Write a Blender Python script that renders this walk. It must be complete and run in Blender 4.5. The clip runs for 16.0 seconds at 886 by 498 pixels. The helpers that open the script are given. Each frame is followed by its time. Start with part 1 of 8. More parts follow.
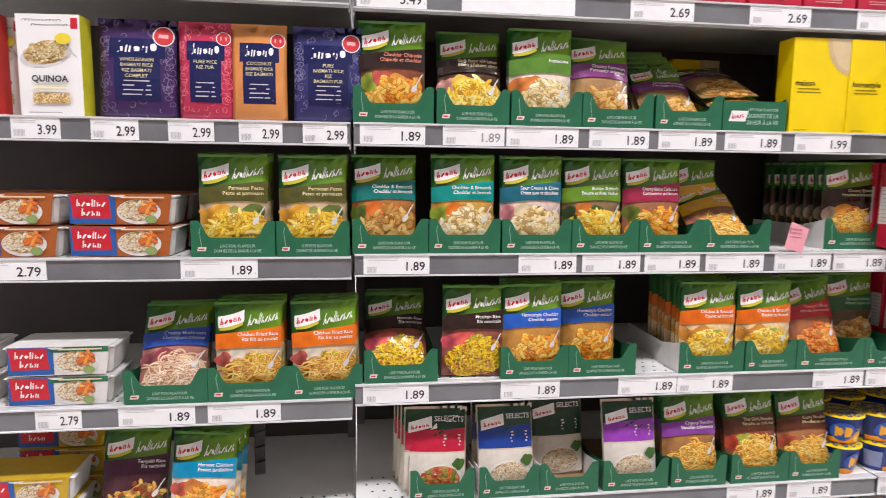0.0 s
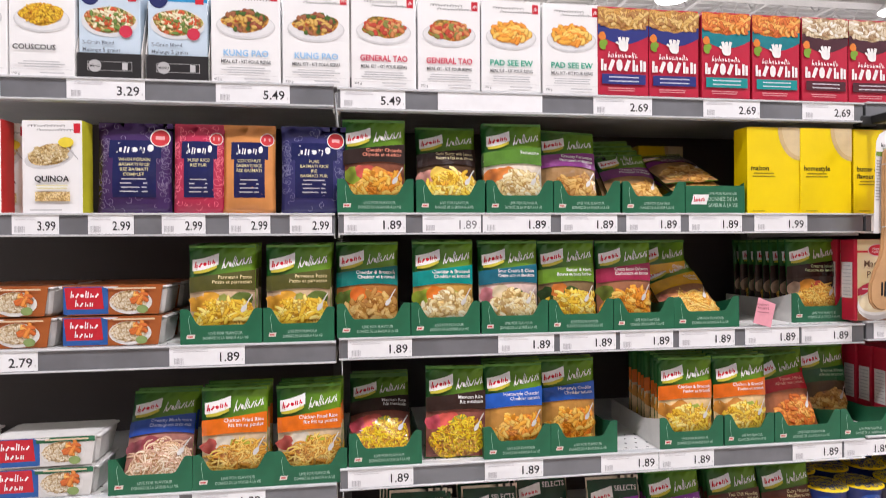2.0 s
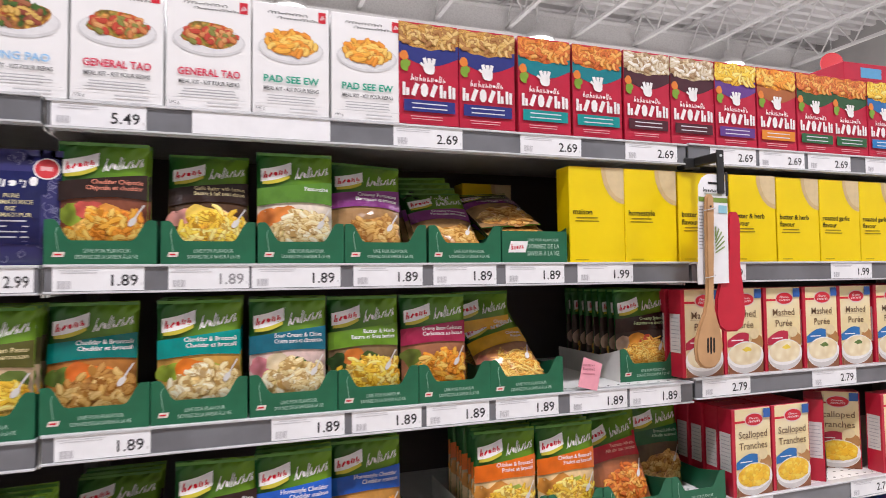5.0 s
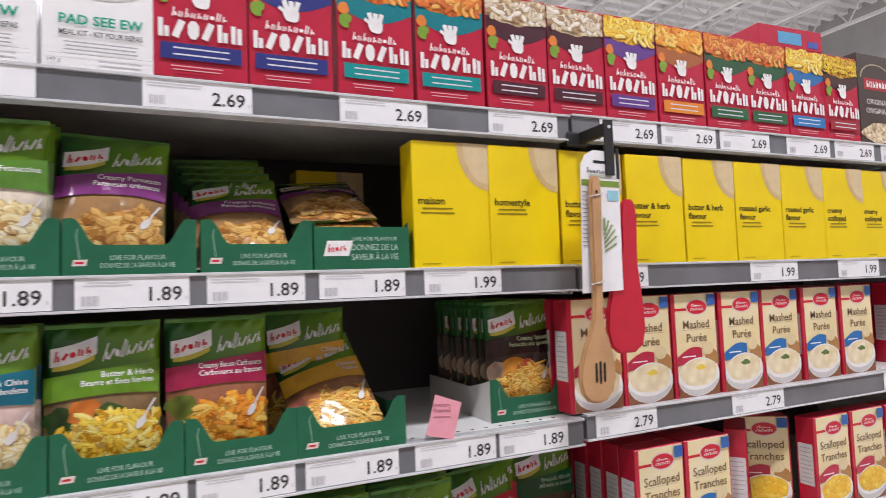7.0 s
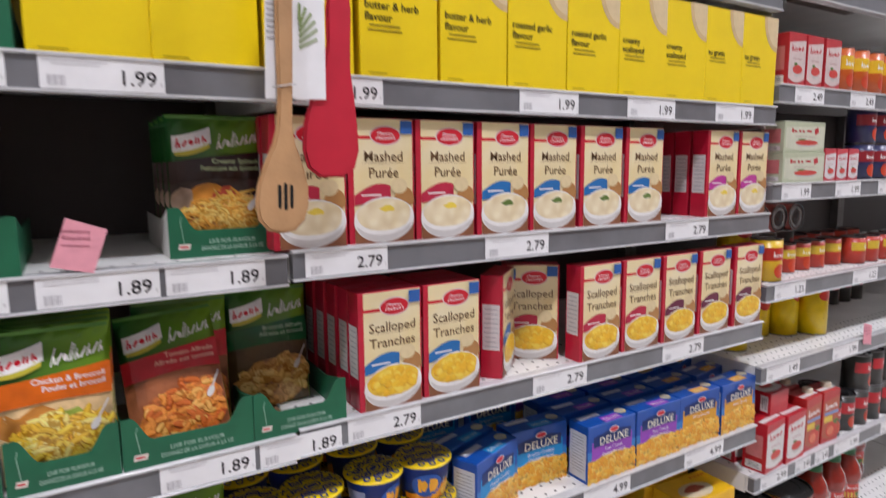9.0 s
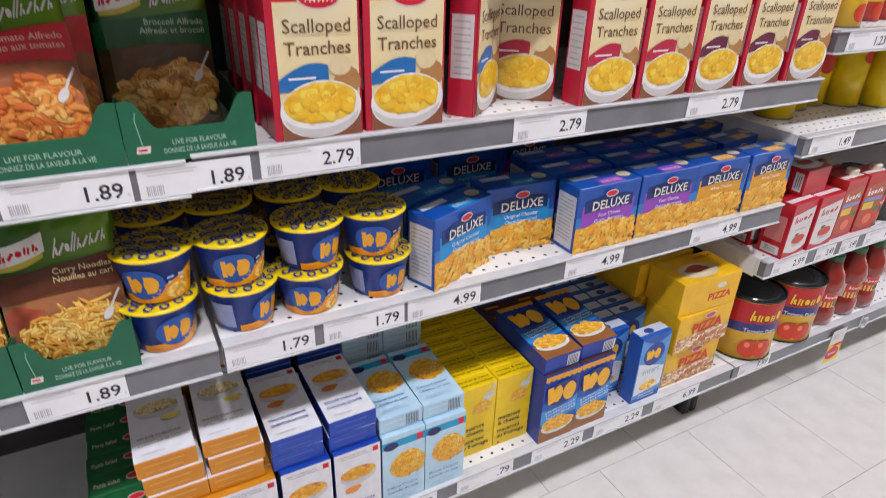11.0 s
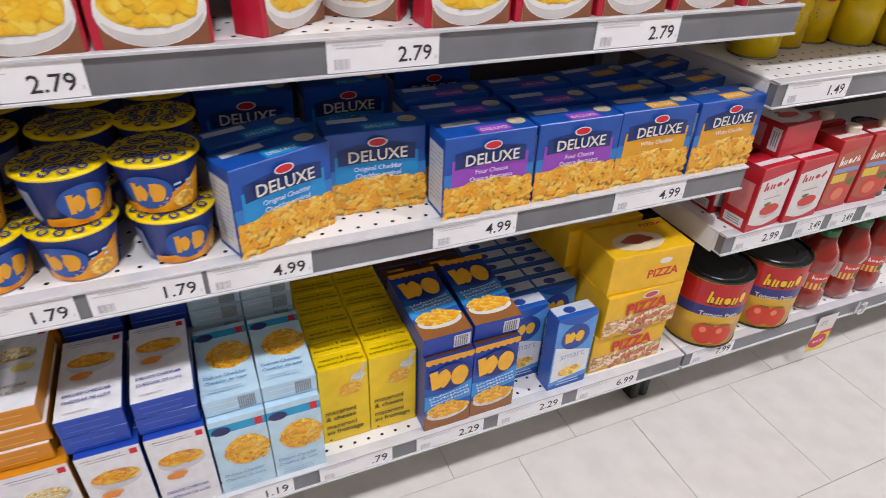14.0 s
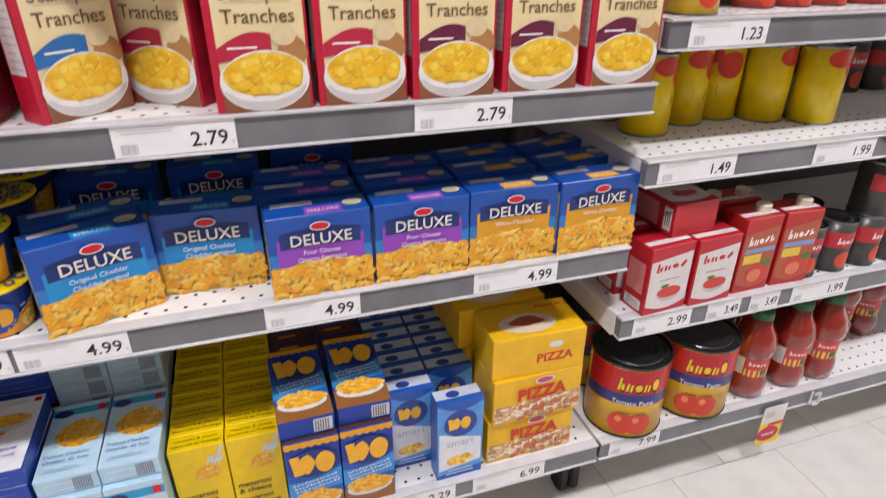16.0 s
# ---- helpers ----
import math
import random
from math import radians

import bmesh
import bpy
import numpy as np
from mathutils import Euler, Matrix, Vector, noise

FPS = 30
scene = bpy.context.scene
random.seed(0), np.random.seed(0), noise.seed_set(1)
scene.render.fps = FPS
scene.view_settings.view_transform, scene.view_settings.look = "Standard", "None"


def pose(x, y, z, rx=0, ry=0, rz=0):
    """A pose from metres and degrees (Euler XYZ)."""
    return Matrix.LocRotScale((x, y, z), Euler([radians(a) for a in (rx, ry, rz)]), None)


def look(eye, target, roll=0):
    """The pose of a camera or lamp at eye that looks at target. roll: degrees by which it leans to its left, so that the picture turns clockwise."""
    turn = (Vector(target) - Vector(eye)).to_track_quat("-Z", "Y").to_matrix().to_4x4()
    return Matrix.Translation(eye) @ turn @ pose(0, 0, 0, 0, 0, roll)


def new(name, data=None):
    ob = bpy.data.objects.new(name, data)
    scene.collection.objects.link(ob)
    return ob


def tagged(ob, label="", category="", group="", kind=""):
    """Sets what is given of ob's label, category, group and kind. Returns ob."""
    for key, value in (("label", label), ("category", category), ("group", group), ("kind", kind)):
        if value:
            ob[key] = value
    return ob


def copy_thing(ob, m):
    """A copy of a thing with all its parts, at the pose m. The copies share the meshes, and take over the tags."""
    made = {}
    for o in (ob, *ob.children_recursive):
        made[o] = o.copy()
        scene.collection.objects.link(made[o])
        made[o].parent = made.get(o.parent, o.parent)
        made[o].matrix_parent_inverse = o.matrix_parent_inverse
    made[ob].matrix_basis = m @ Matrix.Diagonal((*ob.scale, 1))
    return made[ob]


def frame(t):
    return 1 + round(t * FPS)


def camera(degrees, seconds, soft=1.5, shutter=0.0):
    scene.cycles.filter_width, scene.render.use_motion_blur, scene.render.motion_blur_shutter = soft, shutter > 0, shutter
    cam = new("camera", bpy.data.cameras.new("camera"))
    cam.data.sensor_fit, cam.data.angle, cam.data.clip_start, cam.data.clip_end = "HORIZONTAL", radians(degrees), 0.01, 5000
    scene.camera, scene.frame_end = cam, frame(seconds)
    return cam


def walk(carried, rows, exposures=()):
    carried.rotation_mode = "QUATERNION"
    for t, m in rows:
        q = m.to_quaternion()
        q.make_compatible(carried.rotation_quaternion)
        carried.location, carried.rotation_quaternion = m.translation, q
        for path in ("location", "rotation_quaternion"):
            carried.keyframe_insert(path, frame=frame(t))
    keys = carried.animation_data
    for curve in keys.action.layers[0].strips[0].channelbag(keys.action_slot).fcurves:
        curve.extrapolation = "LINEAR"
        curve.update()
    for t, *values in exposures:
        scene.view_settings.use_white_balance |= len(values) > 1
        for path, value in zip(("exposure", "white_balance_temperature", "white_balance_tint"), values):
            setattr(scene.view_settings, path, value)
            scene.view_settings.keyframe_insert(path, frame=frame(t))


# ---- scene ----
cam = camera(71.9, 16.0, soft=0.8, shutter=0.45)
PATH = [
    (0, (0.055, 0.121, 1.362), (0.315, 2.088, 1.115), 0.7),
    (0.5, (0.042, 0.095, 1.37), (0.391, 2.05, 1.136), 0.6),
    (1, (0.079, 0.072, 1.358), (0.404, 2.039, 1.204), -0.4),
    (1.5, (0.072, 0.071, 1.368), (0.386, 2.044, 1.278), -0.6),
    (2, (0.071, 0.065, 1.388), (0.358, 2.044, 1.378), -0.4),
    (2.5, (0.066, 0.061, 1.42), (0.335, 2.042, 1.464), -0.4),
    (3, (0.052, 0.067, 1.441), (0.341, 2.046, 1.487), -0.6),
    (3.5, (0.077, 0.084, 1.433), (0.474, 2.043, 1.489), -0.4),
    (4, (0.141, 0.133, 1.427), (0.674, 2.06, 1.457), -0.1),
    (4.5, (0.232, 0.187, 1.43), (0.827, 2.096, 1.49), -0.7),
    (4.7, (0.264, 0.212, 1.435), (0.881, 2.113, 1.508), -0.7),
    (6.8, (0.575, 0.492, 1.423), (1.416, 2.303, 1.546), -1.3),
    (7, (0.619, 0.478, 1.43), (1.432, 2.302, 1.548), -2.1),
    (7.5, (0.745, 0.486, 1.433), (1.564, 2.309, 1.514), 0.9),
    (8, (0.884, 0.471, 1.418), (1.725, 2.286, 1.423), -0.0),
    (8.5, (0.939, 0.471, 1.361), (1.885, 2.231, 1.269), -0.5),
    (9, (0.989, 0.481, 1.324), (2.014, 2.177, 1.054), -0.5),
    (9.5, (1.04, 0.54, 1.275), (2.112, 2.172, 0.843), 0.0),
    (10, (1.087, 0.593, 1.246), (2.103, 2.208, 0.645), -0.0),
    (10.2, (1.105, 0.609, 1.232), (2.089, 2.212, 0.552), 0.3),
    (12.3, (1.336, 0.607, 1.125), (1.99, 2.153, 0.038), 2.3),
    (12.5, (1.358, 0.589, 1.127), (1.99, 2.147, 0.044), 2.1),
    (13, (1.405, 0.587, 1.124), (2.059, 2.143, 0.052), 1.4),
    (13.5, (1.463, 0.618, 1.115), (2.124, 2.163, 0.03), 2.3),
    (14, (1.545, 0.65, 1.12), (2.224, 2.171, 0.012), 2.4),
    (14.5, (1.604, 0.658, 1.121), (2.289, 2.177, 0.014), 1.6),
    (15, (1.694, 0.645, 1.119), (2.331, 2.181, 0.008), 1.6),
    (15.5, (1.778, 0.604, 1.116), (2.36, 2.201, 0.062), 1.4),
    (16, (1.844, 0.571, 1.132), (2.404, 2.255, 0.21), 0.3),
]
walk(cam, [(t, look(eye, target, roll)) for t, eye, target, roll in PATH],
     exposures=[(0, -0.06, 6480, 10), (2.5, -0.1, 6450, 10), (4.5, -0.2, 6400, 10), (7, -0.37, 6250, 10), (8.5, -0.56, 6200, 10), (10, -0.34, 6120, 10), (12.5, -0.35, 6200, 8), (14.5, -0.36, 6350, 9), (16, -0.28, 6450, 10)])

# ---- light: round high-bay lamps under the roof ----
LAMP_Z = 6.0
LAMPS = [(x, y) for y in (-1.1, 4.9, 10.8) for x in (-3.5, 1.25, 6.0, 10.75)]
world = bpy.data.worlds.new("indoor_air")
world.use_nodes = True
world.node_tree.nodes["Background"].inputs[0].default_value = (0.9, 0.95, 1.0, 1)
world.node_tree.nodes["Background"].inputs[1].default_value = 0.0
scene.world = world
scene.view_settings.exposure = 0.0
for lx, ly in LAMPS:
    la = bpy.data.lights.new("high_bay_light", "AREA")
    la.shape, la.size, la.energy, la.color = "DISK", 0.55, 236.0, (1.0, 0.945, 1.0)
    lo = new("high_bay_light", la)
    lo.matrix_world = pose(lx, ly, LAMP_Z - 0.03)


# ---- materials ----
def mat(name, colour, rough=0.5, metal=0.0, vary=0.06, scale=30.0, bump=0.0, bump_scale=200.0, coat=0.0, colour2=None):
    """A painted, printed or plastic surface with faint stains and grain."""
    m = bpy.data.materials.new(name)
    m.use_nodes = True
    nt = m.node_tree
    b = nt.nodes["Principled BSDF"]
    b.inputs["Roughness"].default_value = rough
    b.inputs["Metallic"].default_value = metal
    b.inputs["Coat Weight"].default_value = coat
    tc = nt.nodes.new("ShaderNodeTexCoord")
    no = nt.nodes.new("ShaderNodeTexNoise")
    no.inputs["Scale"].default_value, no.inputs["Detail"].default_value = scale, 4
    nt.links.new(tc.outputs["Object"], no.inputs["Vector"])
    ramp = nt.nodes.new("ShaderNodeValToRGB")
    c = Vector(colour)
    lo_c = Vector(colour2) if colour2 else c * (1 - 2 * vary)
    ramp.color_ramp.elements[0].color = (*lo_c, 1)
    ramp.color_ramp.elements[1].color = (*c, 1)
    ramp.color_ramp.elements[0].position, ramp.color_ramp.elements[1].position = 0.3, 0.6
    nt.links.new(no.outputs["Fac"], ramp.inputs["Fac"])
    nt.links.new(ramp.outputs["Color"], b.inputs["Base Color"])
    if bump:
        n2 = nt.nodes.new("ShaderNodeTexNoise")
        n2.inputs["Scale"].default_value, n2.inputs["Detail"].default_value = bump_scale, 3
        if bump_scale < 50:
            n2.noise_type = "RIDGED_MULTIFRACTAL"
            n2.inputs["Scale"].default_value, n2.inputs["Detail"].default_value = bump_scale * 0.7, 2
        nt.links.new(tc.outputs["Object"], n2.inputs["Vector"])
        bp = nt.nodes.new("ShaderNodeBump")
        bp.inputs["Strength"].default_value, bp.inputs["Distance"].default_value = bump, 0.008 if bump_scale < 50 else 0.004
        nt.links.new(n2.outputs["Fac"], bp.inputs["Height"])
        nt.links.new(bp.outputs["Normal"], b.inputs["Normal"])
    return m


def blend_mat(name, left, right, rough=0.17, half=0.065):
    """Glossy film printed in a blend from one colour to another across the pack, with creases."""
    m = mat(name, right, rough, bump=0.55, bump_scale=26)
    nt = m.node_tree
    tc = nt.nodes.new("ShaderNodeTexCoord")
    sep = nt.nodes.new("ShaderNodeSeparateXYZ")
    mr = nt.nodes.new("ShaderNodeMapRange")
    mr.inputs["From Min"].default_value, mr.inputs["From Max"].default_value = -half, half
    rp = nt.nodes.new("ShaderNodeValToRGB")
    rp.color_ramp.elements[0].color, rp.color_ramp.elements[1].color = (*left, 1), (*right, 1)
    nt.links.new(tc.outputs["Object"], sep.inputs[0])
    nt.links.new(sep.outputs["X"], mr.inputs["Value"])
    nt.links.new(mr.outputs[0], rp.inputs["Fac"])
    nt.links.new(rp.outputs["Color"], nt.nodes["Principled BSDF"].inputs["Base Color"])
    return m


def food(name, cols, scale=110.0, kind="piece", rough=0.3):
    """A printed picture of food: pieces, strands or grains in several colours with dark gaps."""
    m = bpy.data.materials.new(name)
    m.use_nodes = True
    nt = m.node_tree
    b = nt.nodes["Principled BSDF"]
    b.inputs["Roughness"].default_value = rough
    tc = nt.nodes.new("ShaderNodeTexCoord")
    wn = nt.nodes.new("ShaderNodeTexNoise")
    wn.inputs["Scale"].default_value, wn.inputs["Detail"].default_value = scale * 0.5, 2
    nt.links.new(tc.outputs["Object"], wn.inputs["Vector"])
    mix = nt.nodes.new("ShaderNodeMixRGB")
    mix.blend_type, mix.inputs["Fac"].default_value = "ADD", {"piece": 0.04, "strand": 0.022, "grain": 0.004, "smooth": 0.014}[kind]
    nt.links.new(tc.outputs["Object"], mix.inputs[1])
    nt.links.new(wn.outputs["Color"], mix.inputs[2])
    if kind == "strand":
        tex = nt.nodes.new("ShaderNodeTexNoise")
        tex.inputs["Scale"].default_value, tex.inputs["Detail"].default_value = scale, 0.6
        ping = nt.nodes.new("ShaderNodeMath")
        ping.operation = "PINGPONG"
        ping.inputs[1].default_value = 0.055
        nt.links.new(tex.outputs["Fac"], ping.inputs[0])
        wide = nt.nodes.new("ShaderNodeMapRange")
        wide.inputs["From Max"].default_value = ping.inputs[1].default_value
        nt.links.new(ping.outputs[0], wide.inputs["Value"])
        fac = wide.outputs[0]
    else:
        tex = nt.nodes.new("ShaderNodeTexVoronoi")
        tex.inputs["Scale"].default_value = scale * {"piece": 1.0, "grain": 2.0, "smooth": 1.2}[kind]
        if kind == "smooth":
            tex.feature = "SMOOTH_F1"
        fac = tex.outputs["Distance"]
    if kind == "piece":
        flat = nt.nodes.new("ShaderNodeVectorMath")
        flat.operation, flat.inputs[1].default_value = "MULTIPLY", (0.75, 0.75, 1.5)
        nt.links.new(mix.outputs[0], flat.inputs[0])
        nt.links.new(flat.outputs[0], tex.inputs["Vector"])
    else:
        nt.links.new(mix.outputs[0], tex.inputs["Vector"])
    shade = nt.nodes.new("ShaderNodeValToRGB")
    shade.color_ramp.elements[0].position, shade.color_ramp.elements[1].position = (0.0, 0.8) if kind == "strand" else (0.3, 0.9) if kind == "piece" else (0.22, 0.78)
    hi, lo = ((1, 1, 1, 1), (0.8, 0.72, 0.6, 1)) if kind == "smooth" else ((1.15, 1.1, 1.0, 1), (0.45, 0.32, 0.18, 1))
    shade.color_ramp.elements[0].color, shade.color_ramp.elements[1].color = (lo, hi) if kind == "strand" else (hi, lo)
    nt.links.new(fac, shade.inputs["Fac"])
    n2 = nt.nodes.new("ShaderNodeTexNoise")
    n2.inputs["Scale"].default_value, n2.inputs["Detail"].default_value = scale * 0.45, 1.0
    nt.links.new(tc.outputs["Object"], n2.inputs["Vector"])
    ramp = nt.nodes.new("ShaderNodeValToRGB")
    e = ramp.color_ramp.elements
    e[0].color, e[0].position = (*cols[0], 1), 0.34
    e[1].color, e[1].position = (*cols[-1], 1), 0.68
    for k, c in enumerate(cols[1:-1]):
        n = e.new(0.34 + 0.34 * (k + 1) / (len(cols) - 1))
        n.color = (*c, 1)
    nt.links.new(n2.outputs["Fac"], ramp.inputs["Fac"])
    mul = nt.nodes.new("ShaderNodeMixRGB")
    mul.blend_type, mul.inputs["Fac"].default_value = "MULTIPLY", 1.0
    nt.links.new(ramp.outputs["Color"], mul.inputs[1])
    nt.links.new(shade.outputs["Color"], mul.inputs[2])
    nt.links.new(mul.outputs[0], b.inputs["Base Color"])
    return m


MADE = {}
FILM = 0.17


def ink(colour, rough=0.4):
    """A flat printing ink, one material for each colour."""
    key = (tuple(round(c, 3) for c in colour), rough)
    if key not in MADE:
        if rough == FILM:
            MADE[key] = mat("film_ink", colour, rough, vary=0.1, scale=40, bump=0.55, bump_scale=26)
        else:
            MADE[key] = mat("ink", colour, rough, vary=0.05, scale=60)
    return MADE[key]


WHITE, BLACK, RED = (0.87, 0.87, 0.85), (0.015, 0.015, 0.017), (0.62, 0.012, 0.03)
NAVY, GREY, CREAM, YELLOW = (0.012, 0.02, 0.12), (0.3, 0.3, 0.31), (0.8, 0.68, 0.36), (0.9, 0.66, 0.0)
M_SHELF = mat("white_shelf_enamel", (0.84, 0.84, 0.82), 0.35, vary=0.05, scale=9, bump=0.05)
M_BACK = mat("grey_back_panel", (0.07, 0.064, 0.066), 0.55, vary=0.06, scale=5, bump=0.05)
M_LIP = mat("grey_price_channel", (0.18, 0.186, 0.2), 0.28, vary=0.12, scale=14, coat=0.3)
M_CLEAR = mat("clear_channel_edge", (0.62, 0.63, 0.64), 0.25)
M_UPRIGHT = mat("upright_enamel", (0.16, 0.155, 0.16), 0.4, vary=0.1)
# near-black that paints the shade inside holes and slots; nothing is cut
M_HOLE = mat("painted_hole_dark", (0.01, 0.01, 0.01), 0.9)
M_FLOOR = mat("vinyl_tile", (0.67, 0.65, 0.605), 0.22, vary=0.05, scale=16, bump=0.03, bump_scale=60, colour2=(0.61, 0.59, 0.55))
M_JOINT = mat("tile_joint", (0.595, 0.575, 0.54), 0.7)
M_ROOF = mat("white_roof_deck", (0.84, 0.83, 0.82), 0.6, vary=0.04, scale=2)
M_WALL = mat("store_wall", (0.42, 0.41, 0.4), 0.7, vary=0.05, scale=2)
M_STEEL = mat("white_painted_steel", (0.83, 0.82, 0.81), 0.5)
M_RUBBER = mat("black_rubber", (0.012, 0.012, 0.012), 0.6)
M_PAPER = mat("label_paper", (0.88, 0.89, 0.9), 0.4, vary=0.03)
M_TRAY = mat("green_card", (0.012, 0.135, 0.062), 0.45, vary=0.08, scale=24)
M_CARD = mat("brown_card", (0.3, 0.19, 0.1), 0.8, vary=0.1)
M_WHITECARD = mat("white_card", (0.72, 0.7, 0.67), 0.6, vary=0.05)
M_GREENFILM = blend_mat("green_film", (0.012, 0.1, 0.02), (0.17, 0.34, 0.02))
F_PASTA = food("pasta_picture", [(0.7, 0.34, 0.03), (0.9, 0.58, 0.04), (0.92, 0.78, 0.25)], 60, "strand")
F_CREAM = food("creamy_pasta_picture", [(0.8, 0.6, 0.25), (0.88, 0.74, 0.38), (0.5, 0.4, 0.12), (0.9, 0.82, 0.55)], 90)
F_ORANGE = food("orange_pasta_picture", [(0.75, 0.2, 0.02), (0.85, 0.38, 0.04), (0.9, 0.6, 0.15)], 105)
F_RICE = food("yellow_rice_picture", [(0.85, 0.6, 0.02), (0.92, 0.72, 0.05), (0.5, 0.2, 0.03), (0.9, 0.7, 0.1)], 120, "grain")
F_BROWN = food("brown_pasta_picture", [(0.35, 0.16, 0.04), (0.62, 0.33, 0.08), (0.78, 0.52, 0.18)], 85)
F_NOODLE = food("noodle_picture", [(0.8, 0.45, 0.06), (0.9, 0.62, 0.16), (0.55, 0.2, 0.04)], 110, "strand")
F_WHITERICE = food("grain_picture", [(0.7, 0.6, 0.42), (0.85, 0.78, 0.62), (0.5, 0.38, 0.2)], 120, "grain")
F_VEG = food("stir_fry_picture", [(0.05, 0.11, 0.02), (0.35, 0.13, 0.05), (0.75, 0.5, 0.1), (0.4, 0.07, 0.03)], 130)
F_SALAD = food("salad_picture", [(0.1, 0.17, 0.03), (0.75, 0.62, 0.32), (0.3, 0.34, 0.08), (0.6, 0.1, 0.03), (0.8, 0.74, 0.5)], 150)
F_CHICKEN = food("glazed_chicken_picture", [(0.5, 0.04, 0.02), (0.65, 0.25, 0.06), (0.2, 0.24, 0.04), (0.7, 0.35, 0.1)], 120)
F_COUS = food("couscous_picture", [(0.75, 0.45, 0.02), (0.88, 0.6, 0.04), (0.7, 0.3, 0.02)], 130, "grain")
F_QUINOA = food("quinoa_picture", [(0.55, 0.4, 0.16), (0.75, 0.6, 0.3), (0.85, 0.75, 0.5)], 150, "grain")
F_MASH = food("mash_picture", [(0.85, 0.76, 0.5), (0.88, 0.8, 0.58), (0.8, 0.68, 0.38)], 45, "smooth")
F_SCALLOP = food("scalloped_picture", [(0.88, 0.54, 0.03), (0.92, 0.66, 0.08), (0.84, 0.45, 0.015)], 60, "smooth")
F_MAC = food("macaroni_picture", [(0.88, 0.54, 0.05), (0.95, 0.74, 0.2), (0.88, 0.5, 0.04)], 100)
F_PIZZA = food("pizza_picture", [(0.6, 0.16, 0.07), (0.85, 0.68, 0.42), (0.5, 0.3, 0.12), (0.85, 0.62, 0.38)], 110)
F_BEEF = food("beef_pasta_picture", [(0.4, 0.2, 0.05), (0.7, 0.45, 0.14), (0.6, 0.3, 0.06)], 95, "strand")
F_TOMATO = food("tomato_pasta_picture", [(0.6, 0.13, 0.03), (0.78, 0.3, 0.05), (0.5, 0.15, 0.04)], 100)
F_PALE = food("pale_noodle_picture", [(0.7, 0.45, 0.28), (0.85, 0.65, 0.45), (0.6, 0.3, 0.2)], 110, "strand")
F_STROG = food("white_sauce_picture", [(0.6, 0.5, 0.32), (0.8, 0.74, 0.58), (0.32, 0.2, 0.1)], 100)


